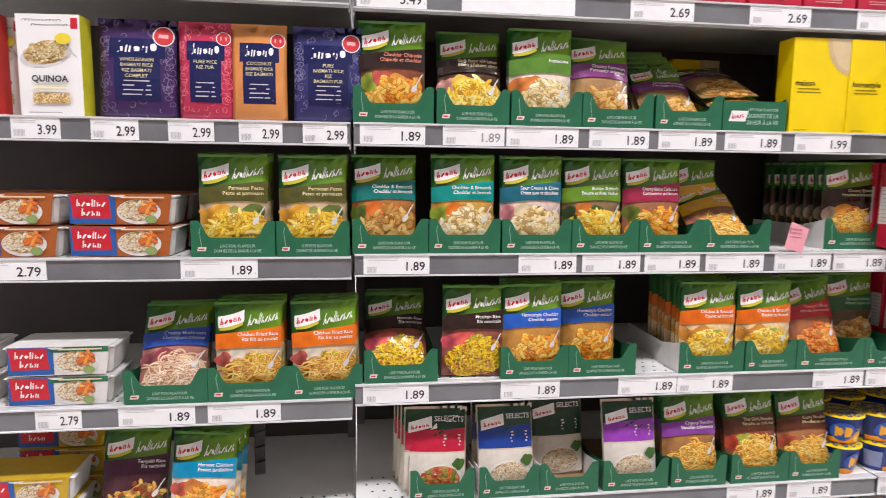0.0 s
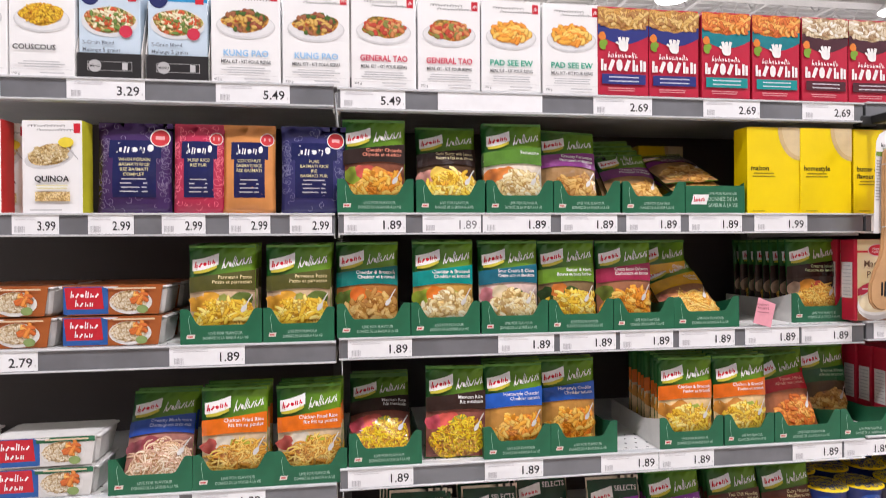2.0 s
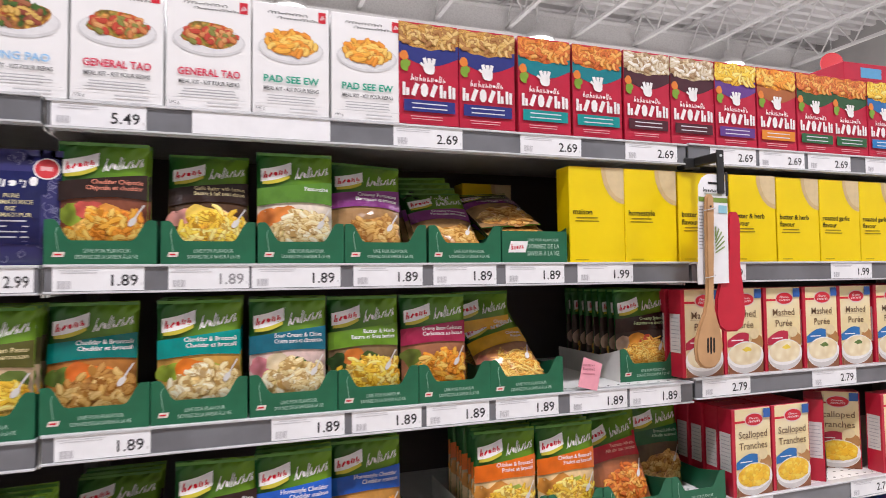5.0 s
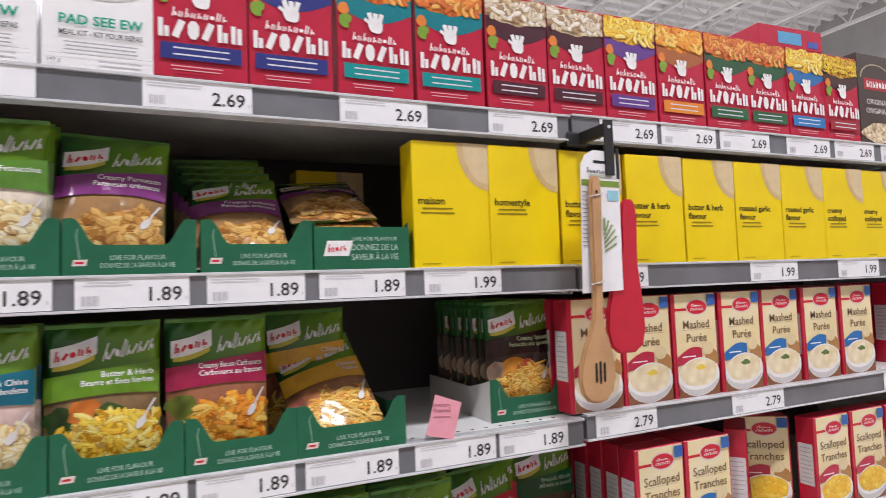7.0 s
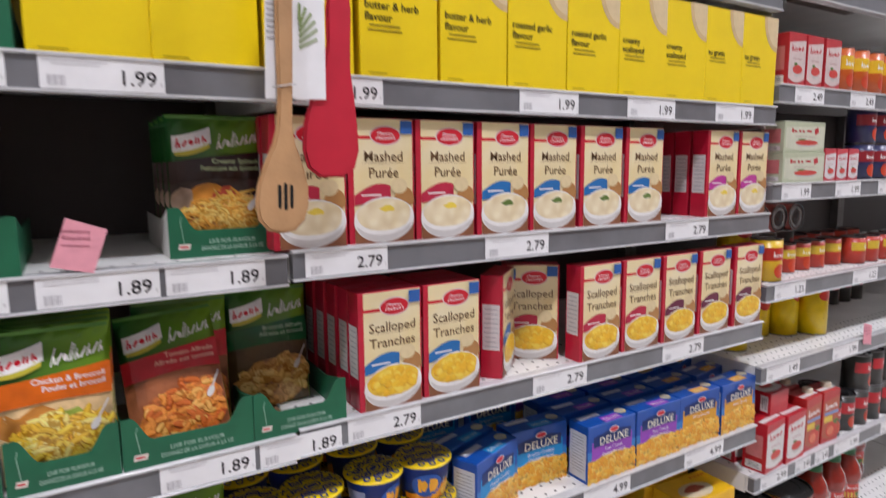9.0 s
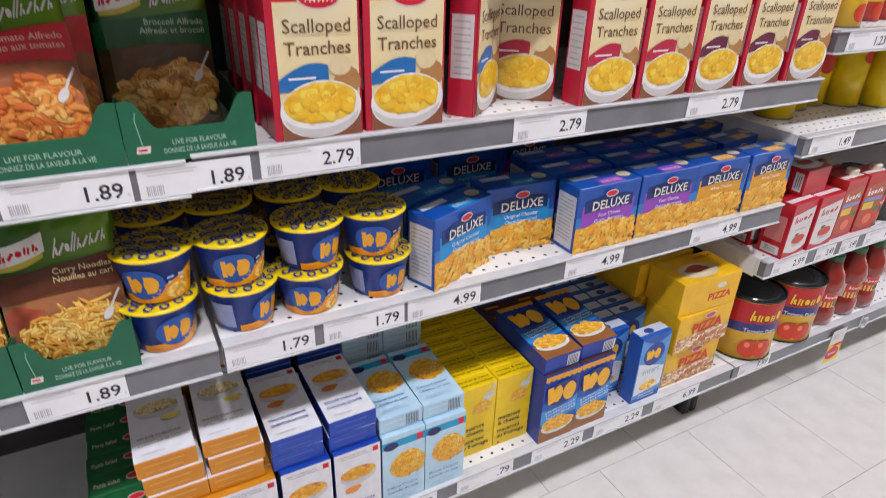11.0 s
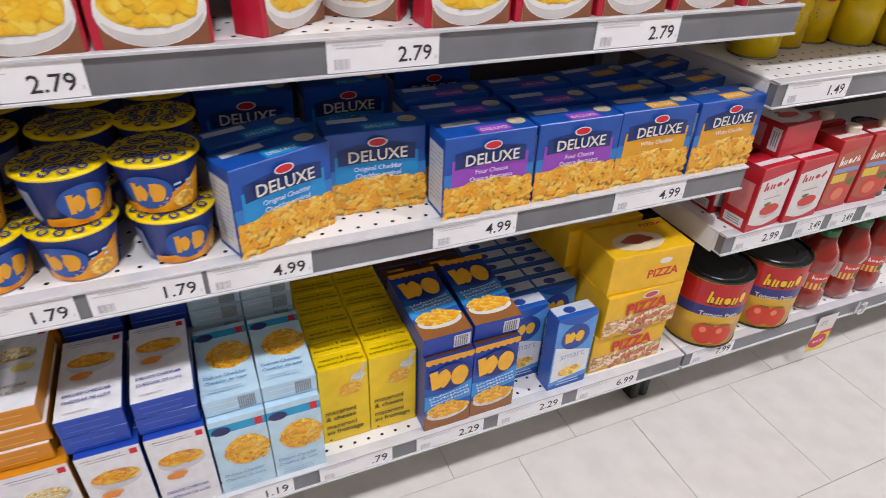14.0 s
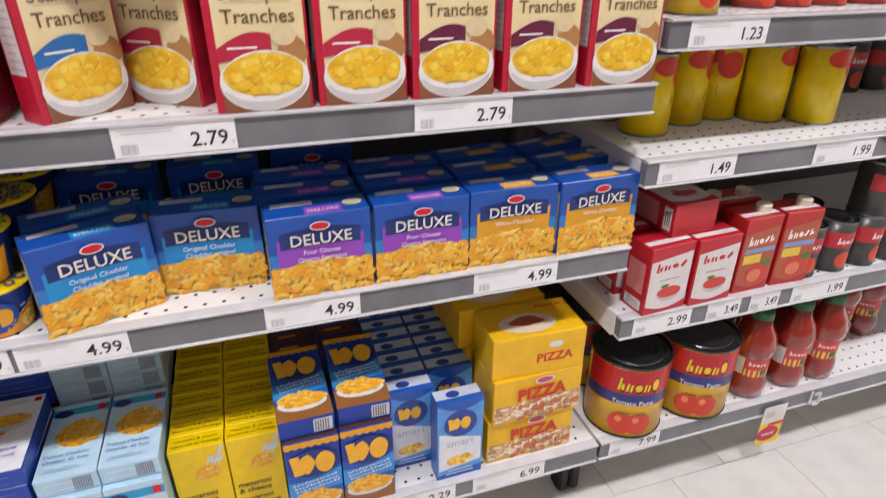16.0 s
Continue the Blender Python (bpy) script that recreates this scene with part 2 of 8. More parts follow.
# colours, length, width, number and curl of the pieces in each printed dish
HEAPS = {
    F_PASTA.name: ([(0.8, 0.5, 0.04), (0.88, 0.62, 0.07), (0.9, 0.72, 0.2)], 0.03, 0.0068, 60, 1.6),
    F_CREAM.name: ([(0.85, 0.7, 0.36), (0.88, 0.78, 0.5), (0.75, 0.58, 0.25)], 0.02, 0.0085, 60, 2.2),
    F_ORANGE.name: ([(0.8, 0.3, 0.03), (0.86, 0.42, 0.05), (0.88, 0.56, 0.12)], 0.02, 0.0075, 64, 2.4),
    F_RICE.name: ([(0.86, 0.62, 0.02), (0.9, 0.7, 0.05), (0.7, 0.36, 0.03)], 0.009, 0.003, 200, 0.5),
    F_BROWN.name: ([(0.5, 0.25, 0.06), (0.65, 0.38, 0.1), (0.72, 0.48, 0.16)], 0.02, 0.009, 54, 2.2),
    F_NOODLE.name: ([(0.85, 0.52, 0.1), (0.88, 0.62, 0.16), (0.72, 0.34, 0.05)], 0.034, 0.0034, 90, 3.0),
    F_PALE.name: ([(0.8, 0.6, 0.4), (0.86, 0.7, 0.5), (0.7, 0.45, 0.3)], 0.034, 0.0034, 90, 3.0),
    F_WHITERICE.name: ([(0.75, 0.66, 0.48), (0.82, 0.75, 0.6), (0.62, 0.48, 0.28)], 0.0075, 0.0026, 170, 0.5),
    F_VEG.name: ([(0.06, 0.13, 0.02), (0.35, 0.12, 0.05), (0.66, 0.42, 0.1), (0.28, 0.06, 0.03)], 0.014, 0.0065, 50, 1.2),
    F_SALAD.name: ([(0.16, 0.26, 0.05), (0.75, 0.66, 0.4), (0.62, 0.1, 0.03), (0.8, 0.74, 0.5)], 0.011, 0.005, 70, 1.0),
    F_CHICKEN.name: ([(0.52, 0.06, 0.03), (0.6, 0.22, 0.07), (0.24, 0.24, 0.05), (0.66, 0.34, 0.12)], 0.014, 0.0075, 46, 1.0),
    F_COUS.name: ([(0.8, 0.5, 0.02), (0.88, 0.6, 0.04), (0.7, 0.36, 0.02)], 0.006, 0.0032, 130, 0.4),
    F_QUINOA.name: ([(0.6, 0.45, 0.2), (0.72, 0.58, 0.3), (0.8, 0.7, 0.46)], 0.005, 0.003, 150, 0.4),
    F_MAC.name: ([(0.84, 0.4, 0.02), (0.87, 0.49, 0.04), (0.82, 0.34, 0.015), (0.88, 0.58, 0.1)], 0.015, 0.0056, 90, 3.2),
    F_PIZZA.name: ([(0.6, 0.16, 0.06), (0.82, 0.66, 0.42), (0.5, 0.28, 0.12), (0.84, 0.7, 0.48)], 0.015, 0.0075, 70, 1.0),
    F_BEEF.name: ([(0.42, 0.2, 0.06), (0.66, 0.42, 0.12), (0.72, 0.5, 0.18)], 0.016, 0.0065, 60, 2.4),
    F_TOMATO.name: ([(0.62, 0.15, 0.03), (0.74, 0.27, 0.05), (0.8, 0.42, 0.1)], 0.019, 0.0065, 60, 2.2),
    F_SCALLOP.name: ([(0.86, 0.54, 0.03), (0.9, 0.64, 0.08), (0.84, 0.48, 0.02)], 0.012, 0.011, 40, 1.0),
    F_STROG.name: ([(0.66, 0.56, 0.38), (0.8, 0.74, 0.6), (0.4, 0.26, 0.13)], 0.016, 0.0075, 54, 1.8),
}


# ---- mesh helpers ----
def finish(bm, name):
    me = bpy.data.meshes.new(name)
    bm.normal_update()
    bm.to_mesh(me)
    bm.free()
    return me


def part(name, bm, material, parent=None, label="", smooth=False):
    me = finish(bm, name)
    me.materials.append(material)
    if smooth:
        me.polygons.foreach_set("use_smooth", [True] * len(me.polygons))
    ob = new(name, me)
    ob.parent = parent
    if label:
        ob["label"] = label
    return ob


def block(bm, x0, y0, z0, x1, y1, z1, bevel=0.0):
    """An upright box between two corners, with eased edges."""
    r = bmesh.ops.create_cube(bm, size=1.0)
    vs = r["verts"]
    for v in vs:
        v.co = Vector(((x0 + x1) / 2 + v.co.x * (x1 - x0), (y0 + y1) / 2 + v.co.y * (y1 - y0), (z0 + z1) / 2 + v.co.z * (z1 - z0)))
    if bevel:
        es = list({e for v in vs for e in v.link_edges})
        bmesh.ops.bevel(bm, geom=es, offset=bevel, segments=1, affect="EDGES")
    return bm


def blocks(*rows, bevel=0.0):
    bm = bmesh.new()
    for r in rows:
        block(bm, *r, bevel=bevel)
    return bm


def slab(bm, pts, y0, y1):
    """An upright plate: an outline in x and z, given a thickness along y."""
    f = bm.faces.new([bm.verts.new((x, y0, z)) for x, z in pts])
    r = bmesh.ops.extrude_face_region(bm, geom=[f])
    for v in r["geom"]:
        if isinstance(v, bmesh.types.BMVert):
            v.co.y = y1
    bmesh.ops.recalc_face_normals(bm, faces=bm.faces[:])
    return bm


def rod(bm, a, b, r, n=8, r2=None):
    a, b = Vector(a), Vector(b)
    q = (b - a).to_track_quat("Z", "Y").to_matrix().to_4x4()
    bmesh.ops.create_cone(bm, cap_ends=True, segments=n, radius1=r, radius2=r if r2 is None else r2, depth=(b - a).length, matrix=Matrix.Translation((a + b) / 2) @ q)
    return bm


def lathe(profile, n=28):
    """A body turned about the upright axis from pairs of radius and height."""
    bm = bmesh.new()
    rings = [[bm.verts.new((r * math.sin(2 * math.pi * k / n), -r * math.cos(2 * math.pi * k / n), z)) for k in range(n)] for r, z in profile]
    for lo, hi in zip(rings, rings[1:]):
        for k in range(n):
            bm.faces.new((lo[k], lo[(k + 1) % n], hi[(k + 1) % n], hi[k]))
    bm.faces.new(rings[0][::-1])
    bm.faces.new(rings[-1])
    return bm


def thing(name, label, category, group="", kind=""):
    return tagged(new(name), label, category, group, kind)


GLYPHS = {}


def glyph_mesh(text, bold):
    """Vertices and faces of a line of text one unit high, set from its left end."""
    if (text, bold) not in GLYPHS:
        cu = bpy.data.curves.new("lettering", "FONT")
        cu.body, cu.resolution_u, cu.size, cu.offset = text, 2, 1.0, 0.022 * bold
        ob = bpy.data.objects.new("lettering", cu)
        me = bpy.data.meshes.new_from_object(ob)
        GLYPHS[text, bold] = ([tuple(v.co[:2]) for v in me.vertices], [tuple(p.vertices) for p in me.polygons])
        bpy.data.objects.remove(ob)
        bpy.data.curves.remove(cu)
        bpy.data.meshes.remove(me)
    return GLYPHS[text, bold]


class Print:
    """Printing laid on the surface of a pack, layer upon layer. surf(u, v, lift) gives the place on the pack."""

    def __init__(self, root, surf):
        self.root, self.surf, self.lift, self.jobs, self.inks = root, surf, 0.0004, {}, []

    def bm(self, name, material):
        key = (name, material)
        if key not in self.jobs:
            self.jobs[key] = bmesh.new()
        return self.jobs[key]

    def grid(self, name, material, cols, rows, fn):
        """A sheet of cols by rows cells; fn(s, t) gives u and v."""
        bm = self.bm(name, material)
        vs = [[bm.verts.new(self.surf(*fn(i / cols, j / rows), self.lift)) for i in range(cols + 1)] for j in range(rows + 1)]
        for j in range(rows):
            for i in range(cols):
                bm.faces.new((vs[j][i], vs[j][i + 1], vs[j + 1][i + 1], vs[j + 1][i]))
        self.lift += 0.00012

    def rect(self, name, material, u0, v0, u1, v1, n=1, slant=0.0):
        self.grid(name, material, n, n, lambda s, t: (u0 + s * (u1 - u0) + slant * t, v0 + t * (v1 - v0)))

    def band(self, name, material, u0, u1, low, high, n=10, m=4):
        self.grid(name, material, n, m, lambda s, t: (u0 + s * (u1 - u0), low(s) + t * (high(s) - low(s))))

    def oval(self, name, material, cu, cv, ru, rv, n=20, rings=2, wobble=0.0, seed=0, tilt=0.0, a0=0.0, a1=6.28319):
        bm = self.bm(name, material)
        rnd = random.Random(seed)
        ph = [rnd.uniform(0, 6.28) for _ in range(4)]
        edge = [1 + wobble * sum(math.sin((q + 2) * 6.28319 * k / n + ph[q]) for q in range(4)) * 0.42 for k in range(n)]
        ct, st = math.cos(tilt), math.sin(tilt)
        full = a1 - a0 > 6.2

        def at(k, q):
            a = a0 + (a1 - a0) * k / (n if full else n - 1)
            x, z = ru * q * edge[k % n] * math.cos(a), rv * q * edge[k % n] * math.sin(a)
            return bm.verts.new(self.surf(cu + ct * x - st * z, cv + st * x + ct * z, self.lift))

        mid = bm.verts.new(self.surf(cu, cv, self.lift))
        prev = None
        for r in range(1, rings + 1):
            ring = [at(k, r / rings) for k in range(n)]
            for k in range(n if full else n - 1):
                j = (k + 1) % n
                if prev is None:
                    bm.faces.new((mid, ring[k], ring[j]))
                else:
                    bm.faces.new((prev[k], ring[k], ring[j], prev[j]))
            prev = ring
        self.lift += 0.00012

    def stroke(self, name, material, pts, width):
        """A pen line through points, as a ribbon."""
        bm = self.bm(name, material)
        vs = []
        for k, (u, v) in enumerate(pts):
            a, b = pts[max(k - 1, 0)], pts[min(k + 1, len(pts) - 1)]
            d = Vector((b[0] - a[0], b[1] - a[1]))
            d = d.normalized() if d.length else Vector((1, 0))
            w = width * (0.6 + 0.5 * abs(d.y))
            vs.append((bm.verts.new(self.surf(u - d.y * w / 2, v + d.x * w / 2, self.lift)), bm.verts.new(self.surf(u + d.y * w / 2, v - d.x * w / 2, self.lift))))
        for (a, b), (c, d) in zip(vs, vs[1:]):
            bm.faces.new((a, b, d, c))
        self.lift += 0.00006

    def scribble(self, name, material, u0, v0, w, h, loops=7, rise=0.0, seed=1, width=None):
        """A flowing mark in place of a handwritten wordmark."""
        rnd = random.Random(seed)
        pts, n = [], loops * 9
        tall = [rnd.choice((0.5, 0.55, 0.95)) for _ in range(loops + 1)]
        tall[0] = 1.0
        for k in range(n + 1):
            s = k / n
            a = s * loops * 2 * math.pi
            hh = tall[int(s * loops)] * h
            up = hh * (0.5 - 0.5 * math.cos(a))
            pts.append((u0 + w * s - 0.3 * w / loops * math.sin(a) + 0.35 * up, v0 + rise * s + up))
        self.stroke(name, material, pts, width or h * 0.2)

    def ribbon(self, bm, pts, width, lift, ends=1.0, slot=0):
        """A narrow strip of even width through points, with tapered ends."""
        vs, n = [], len(pts) - 1
        for k, (u, v) in enumerate(pts):
            a, b = pts[max(k - 1, 0)], pts[min(k + 1, n)]
            dx, dz = b[0] - a[0], b[1] - a[1]
            q = math.hypot(dx, dz) or 1.0
            w = width * (ends if k in (0, n) else 1.0) / 2 / q
            vs.append((bm.verts.new(self.surf(u - dz * w, v + dx * w, lift)), bm.verts.new(self.surf(u + dz * w, v - dx * w, lift))))
        for (a, b), (c, d) in zip(vs, vs[1:]):
            bm.faces.new((a, b, d, c)).material_index = slot

    def wordmark(self, name, material, u0, v0, w, h, n, rise=0.0, seed=2, slant=0.1, bold=1.0, caps=None):
        """A row of plain bars and blots in place of a brand's letters."""
        rnd = random.Random(seed)
        step = w / n
        bm = self.bm(name, material)
        caps = n in (6, 7) if caps is None else caps
        for k in range(n):
            x, y = u0 + k * step, v0 + rise * k / n
            wd, hh = step * 0.82, h if k == 0 or caps else h * rnd.choice((0.6, 0.64, 0.64, 1.0))
            form = 0 if k == 0 else (k * 2 + rnd.randrange(2)) % 4
            if form == 0:
                lines = [([(0.28, 0), (0.28, 1)], 0.34), ([(0.55, 0.3), (0.95, 0.3)], 0.5 * hh / wd)]
            elif form == 1:
                lines = [([(0.04, 0.5), (0.3, 0.5), (0.7, 0.5), (0.96, 0.5)], 0.86 * hh / wd)]
            elif form == 2:
                lines = [([(0.22, 0), (0.22, 1)], 0.34), ([(0.75, 0), (0.75, 0.9)], 0.34)]
            else:
                lines = [([(0.2, 0.04), (0.8, 0.96)], 0.5)]
            for line, wide in lines:
                self.ribbon(bm, [(x + wd * p + slant * hh * q, y + hh * q) for p, q in line], wide * wd * bold, self.lift, 0.5 if len(line) > 2 else 1.0)
        self.lift += 0.00012

    def heap(self, name, dish, cu, cv, ru, rv, seed=0, rough=0.3, limit=None, boxed=False, much=1.0, fine=1.0):
        """A printed picture of a heap of food: many small curved pieces, each with its shade and its shine."""
        cols, size, width, count, curl = HEAPS[dish.name]
        size, width = size * fine, width * fine
        rnd = random.Random(seed)
        spots = []
        for k in range(int(count * much)):
            if boxed:
                spots.append((cu + ru * rnd.uniform(-1, 1), cv + rv * rnd.uniform(-1, 1)))
            else:
                a, q = rnd.uniform(0, 6.283), math.sqrt(rnd.random())
                spots.append((cu + ru * q * math.cos(a), cv + rv * q * math.sin(a)))
        for x, z in sorted(spots, key=lambda p: -p[1]):
            c = rnd.choice(cols)
            a, ln, turn = rnd.uniform(0, 3.1416), size * rnd.uniform(0.7, 1.25), curl * rnd.uniform(-1, 1)
            line = []
            for q in range(5):
                line.append((x, z))
                x, z = x + ln / 4 * math.cos(a), z + 0.8 * ln / 4 * math.sin(a)
                a += turn / 4
            mx, mz = (line[0][0] + line[4][0]) / 2 - line[0][0], (line[0][1] + line[4][1]) / 2 - line[0][1]
            line = [(p - mx, q - mz) for p, q in line]
            if fine < 1.0:
                pulls = [max(1.0, math.hypot((p - cu) / ru, (q - cv) / rv) / 1.04) for p, q in line]
                line = [(cu + (p - cu) / f, cv + (q - cv) / f) for (p, q), f in zip(line, pulls)]
            if limit:
                line = [(min(max(p, limit[0]), limit[1]), min(max(q, limit[2]), limit[3])) for p, q in line]
            tones = ((0.6, 0.47, 0.32, 1.3, -0.12), (1.0, 1.0, 1.0, 1.0, 0.0), (1.12, 1.18, 1.35, 0.36, 0.16))
            if dish in (F_MAC, F_SCALLOP):
                tones = ((0.86, 0.76, 0.58, 1.15, -0.1), (1.0, 1.0, 1.0, 1.0, 0.0), (1.05, 1.07, 1.1, 0.4, 0.12))
            for r, g, b, wide, up in tones[:2] if count > 95 else tones:
                tint = (min(0.92, c[0] * r), min(0.9, c[1] * g), min(0.85, c[2] * b))
                colour = ink(tint, rough)
                if colour not in self.inks:
                    self.inks.append(colour)
                self.ribbon(self.bm(name, None), [(p, q + up * width) for p, q in line], width * wide, self.lift, 0.55, self.inks.index(colour))
                self.lift += 0.000007
        self.lift += 0.00008

    def bars(self, name, material, u0, v0, w, rows, pitch, thick, seed=3):
        """Small print that cannot be read: plain bars."""
        rnd = random.Random(seed)
        for k in range(rows):
            ww = w * rnd.uniform(0.7, 1.0)
            self.rect(name, material, u0 + (w - ww) / 2, v0 - k * pitch, u0 + (w + ww) / 2, v0 - k * pitch + thick)
            self.lift -= 0.00012
        self.lift += 0.00012

    def text(self, name, material, body, u, v, size, align="left", bold=0.0, maxw=None, turn=0.0, squeeze=1.0):
        vs, fs = glyph_mesh(body, bold)
        if not vs:
            return
        wid = max(x for x, _ in vs)
        sx = size * squeeze
        if maxw and wid * sx > maxw:
            sx = maxw / wid
        off = {"left": 0, "centre": -wid * sx / 2, "right": -wid * sx}[align]
        ct, st = math.cos(turn), math.sin(turn)
        bm = self.bm(name, material)
        pts = []
        for x, z in vs:
            a, b = off + x * sx, z * size
            pts.append(bm.verts.new(self.surf(u + ct * a - st * b, v + st * a + ct * b, self.lift)))
        for f in fs:
            if len(set(f)) > 2:
                try:
                    bm.faces.new([pts[k] for k in f])
                except ValueError:
                    pass
        self.lift += 0.00012

    def done(self):
        for (name, material), bm in self.jobs.items():
            ob = part(name, bm, material or self.inks[0], self.root)
            if material is None:
                for colour in self.inks[1:]:
                    ob.data.materials.append(colour)
            if name in ("barcode", "barcode_line", "lid_ring", "lid_spot", "lid_mark", "small_print", "facts_text", "end_print", "brand_mark", "brand_script", "range_script", "house_script", "scroll_pattern", "food_print", "title"):
                ob["kind"] = "stuff"
        self.jobs = {}


def on_front(u, v, o):
    return (u, -o, v)


def box_thing(name, label, category, w, d, h, material, group="", bevel=0.0012):
    """A carton with its base at the origin and its front at y = 0."""
    root = thing(name, label, category, group)
    part("carton", blocks((-w / 2, 0, 0, w / 2, d, h), bevel=bevel), material, root)
    return root, Print(root, on_front)


def put(ob, x, y, z, rz=0.0, rx=0.0, ry=0.0):
    ob.matrix_basis = pose(x, y, z, rx, ry, rz)
    return ob


def again(ob, x, y, z, rz=0.0, rx=0.0, ry=0.0):
    return copy_thing(ob, pose(x, y, z, rx, ry, rz))


# ---- structure ----
YF = 1.33
SEAMS = [-1.165, 0.035, 1.248, 2.43, 3.645, 4.85]
BACK = YF + 0.46
TOPS_A = [1.718, 1.456, 1.195, 0.904, 0.63, 0.222]
TOPS_B = [1.713, 1.457, 1.2, 0.932, 0.668, 0.222]
TOPS = [1.716, 1.456, 1.205, 0.937, 0.668, 0.222]
TOPS4 = [1.76, 1.51, 1.275, 1.025, 0.815, 0.52, 0.222]
LIP = 0.044


def sheet(name, label, category, x0, y0, x1, y1, z0, z1, material):
    return tagged(part(name, blocks((x0, y0, z0, x1, y1, z1)), material), label, category, kind="structure")


floor_base = sheet("floor", "pale grey vinyl tile floor with fine joints", "floor", -8, -5, 14, 14, -0.06, -0.004, M_JOINT)
sheet("ceiling", "white corrugated steel roof deck", "ceiling", -8, -5, 14, 14, 7.05, 7.15, M_ROOF)
sheet("wall_west", "plain pale store wall", "wall", -8.1, -5, -8, 14, -0.06, 7.15, M_WALL)
sheet("wall_east", "plain pale store wall", "wall", 14, -5, 14.1, 14, -0.06, 7.15, M_WALL)
sheet("wall_north", "plain pale store wall", "wall", -8.1, 14, 14.1, 14.1, -0.06, 7.15, M_WALL)
# out of view, added to close the room behind the camera for bounced light
sheet("wall_south", "plain pale store wall", "wall", -8.1, -5.1, 14.1, -5, -0.06, 7.15, M_WALL)
bm = bmesh.new()
for k in range(50):
    y = -1.0 + k * 0.3
    block(bm, -8, y, 6.95, 14, y + 0.11, 7.05)
tagged(part("ceiling_ribs", bm, M_ROOF), "ribs of the white corrugated roof deck", "ceiling", kind="structure")


def roof_joist(x0):
    ob = thing("roof_joist", "white painted open-web steel roof joist", "joist", "roof joists", "structure")
    bm = blocks((-8, -0.05, 6.9, 14, 0.05, 6.98))
    part("top_chord", bm, M_STEEL, ob)
    part("bottom_chord", blocks((-8, -0.04, 6.3, 14, 0.04, 6.36)), M_STEEL, ob)
    bm = bmesh.new()
    for k in range(27):
        x = -8 + k * 0.8
        rod(bm, (x, 0, 6.34), (x + 0.4, 0, 6.92), 0.018, 6)
        rod(bm, (x + 0.4, 0, 6.92), (x + 0.8, 0, 6.34), 0.018, 6)
    part("web", bm, M_STEEL, ob)
    return put(ob, x0, 0, 0, 90)


first_joist = roof_joist(-6.5)
for k in range(1, 14):
    copy_thing(first_joist, pose(-6.5 + 1.5 * k, 0, 0, 0, 0, 90))
girder = thing("roof_girder", "deep white painted steel roof girder", "girder", kind="structure")
part("flange", blocks((-8, 11.0, 6.2, 14, 11.3, 6.225), (-8, 11.0, 6.7, 14, 11.3, 6.725)), M_STEEL, girder)
part("web", blocks((-8, 11.14, 6.225, 14, 11.16, 6.7)), M_STEEL, girder)

M_GLOW = bpy.data.materials.new("lamp_glow")
M_GLOW.use_nodes = True
M_GLOW.node_tree.nodes["Principled BSDF"].inputs["Emission Color"].default_value = (1.0, 0.97, 0.93, 1)
M_GLOW.node_tree.nodes["Principled BSDF"].inputs["Emission Strength"].default_value = 9.0
lamp = thing("high_bay_lamp", "round white high-bay lamp hanging under the roof", "lamp", "high-bay lamps")
part("reflector", lathe([(0.32, 0.0), (0.33, 0.02), (0.24, 0.12), (0.1, 0.2), (0.09, 0.34)]), M_STEEL, lamp, smooth=True)
part("diffuser", lathe([(0.30, -0.012), (0.30, -0.002)]), M_GLOW, lamp)
part("stem", rod(bmesh.new(), (0, 0, 0.34), (0, 0, 1.06), 0.03), M_STEEL, lamp)
for k, (lx, ly) in enumerate(LAMPS):
    if k == 0:
        put(lamp, lx, ly, LAMP_Z)
    else:
        copy_thing(lamp, pose(lx, ly, LAMP_Z))

col = thing("roof_column", "square beige painted steel column", "column", kind="structure")
part("shaft", blocks((-0.12, -0.12, 0, 0.12, 0.12, 5.86), bevel=0.01), M_WALL, col)
put(col, -1.75, 9.0, 0)


def perforations(bm, x0, x1, ys, z):
    """Rows of small flat discs, painted with the darkness of punched holes in a shelf."""
    n = int((x1 - x0) / 0.0254)
    for j, y in enumerate(ys):
        for k in range(n):
            x = x0 + 0.0127 + k * 0.0254 + (0.0127 if j % 2 else 0)
            vs = [bm.verts.new((x + 0.0032 * math.cos(a), y + 0.0032 * math.sin(a), z)) for a in (0.3, 1.35, 2.4, 3.44, 4.49, 5.54)]
            bm.faces.new(vs)
    return bm


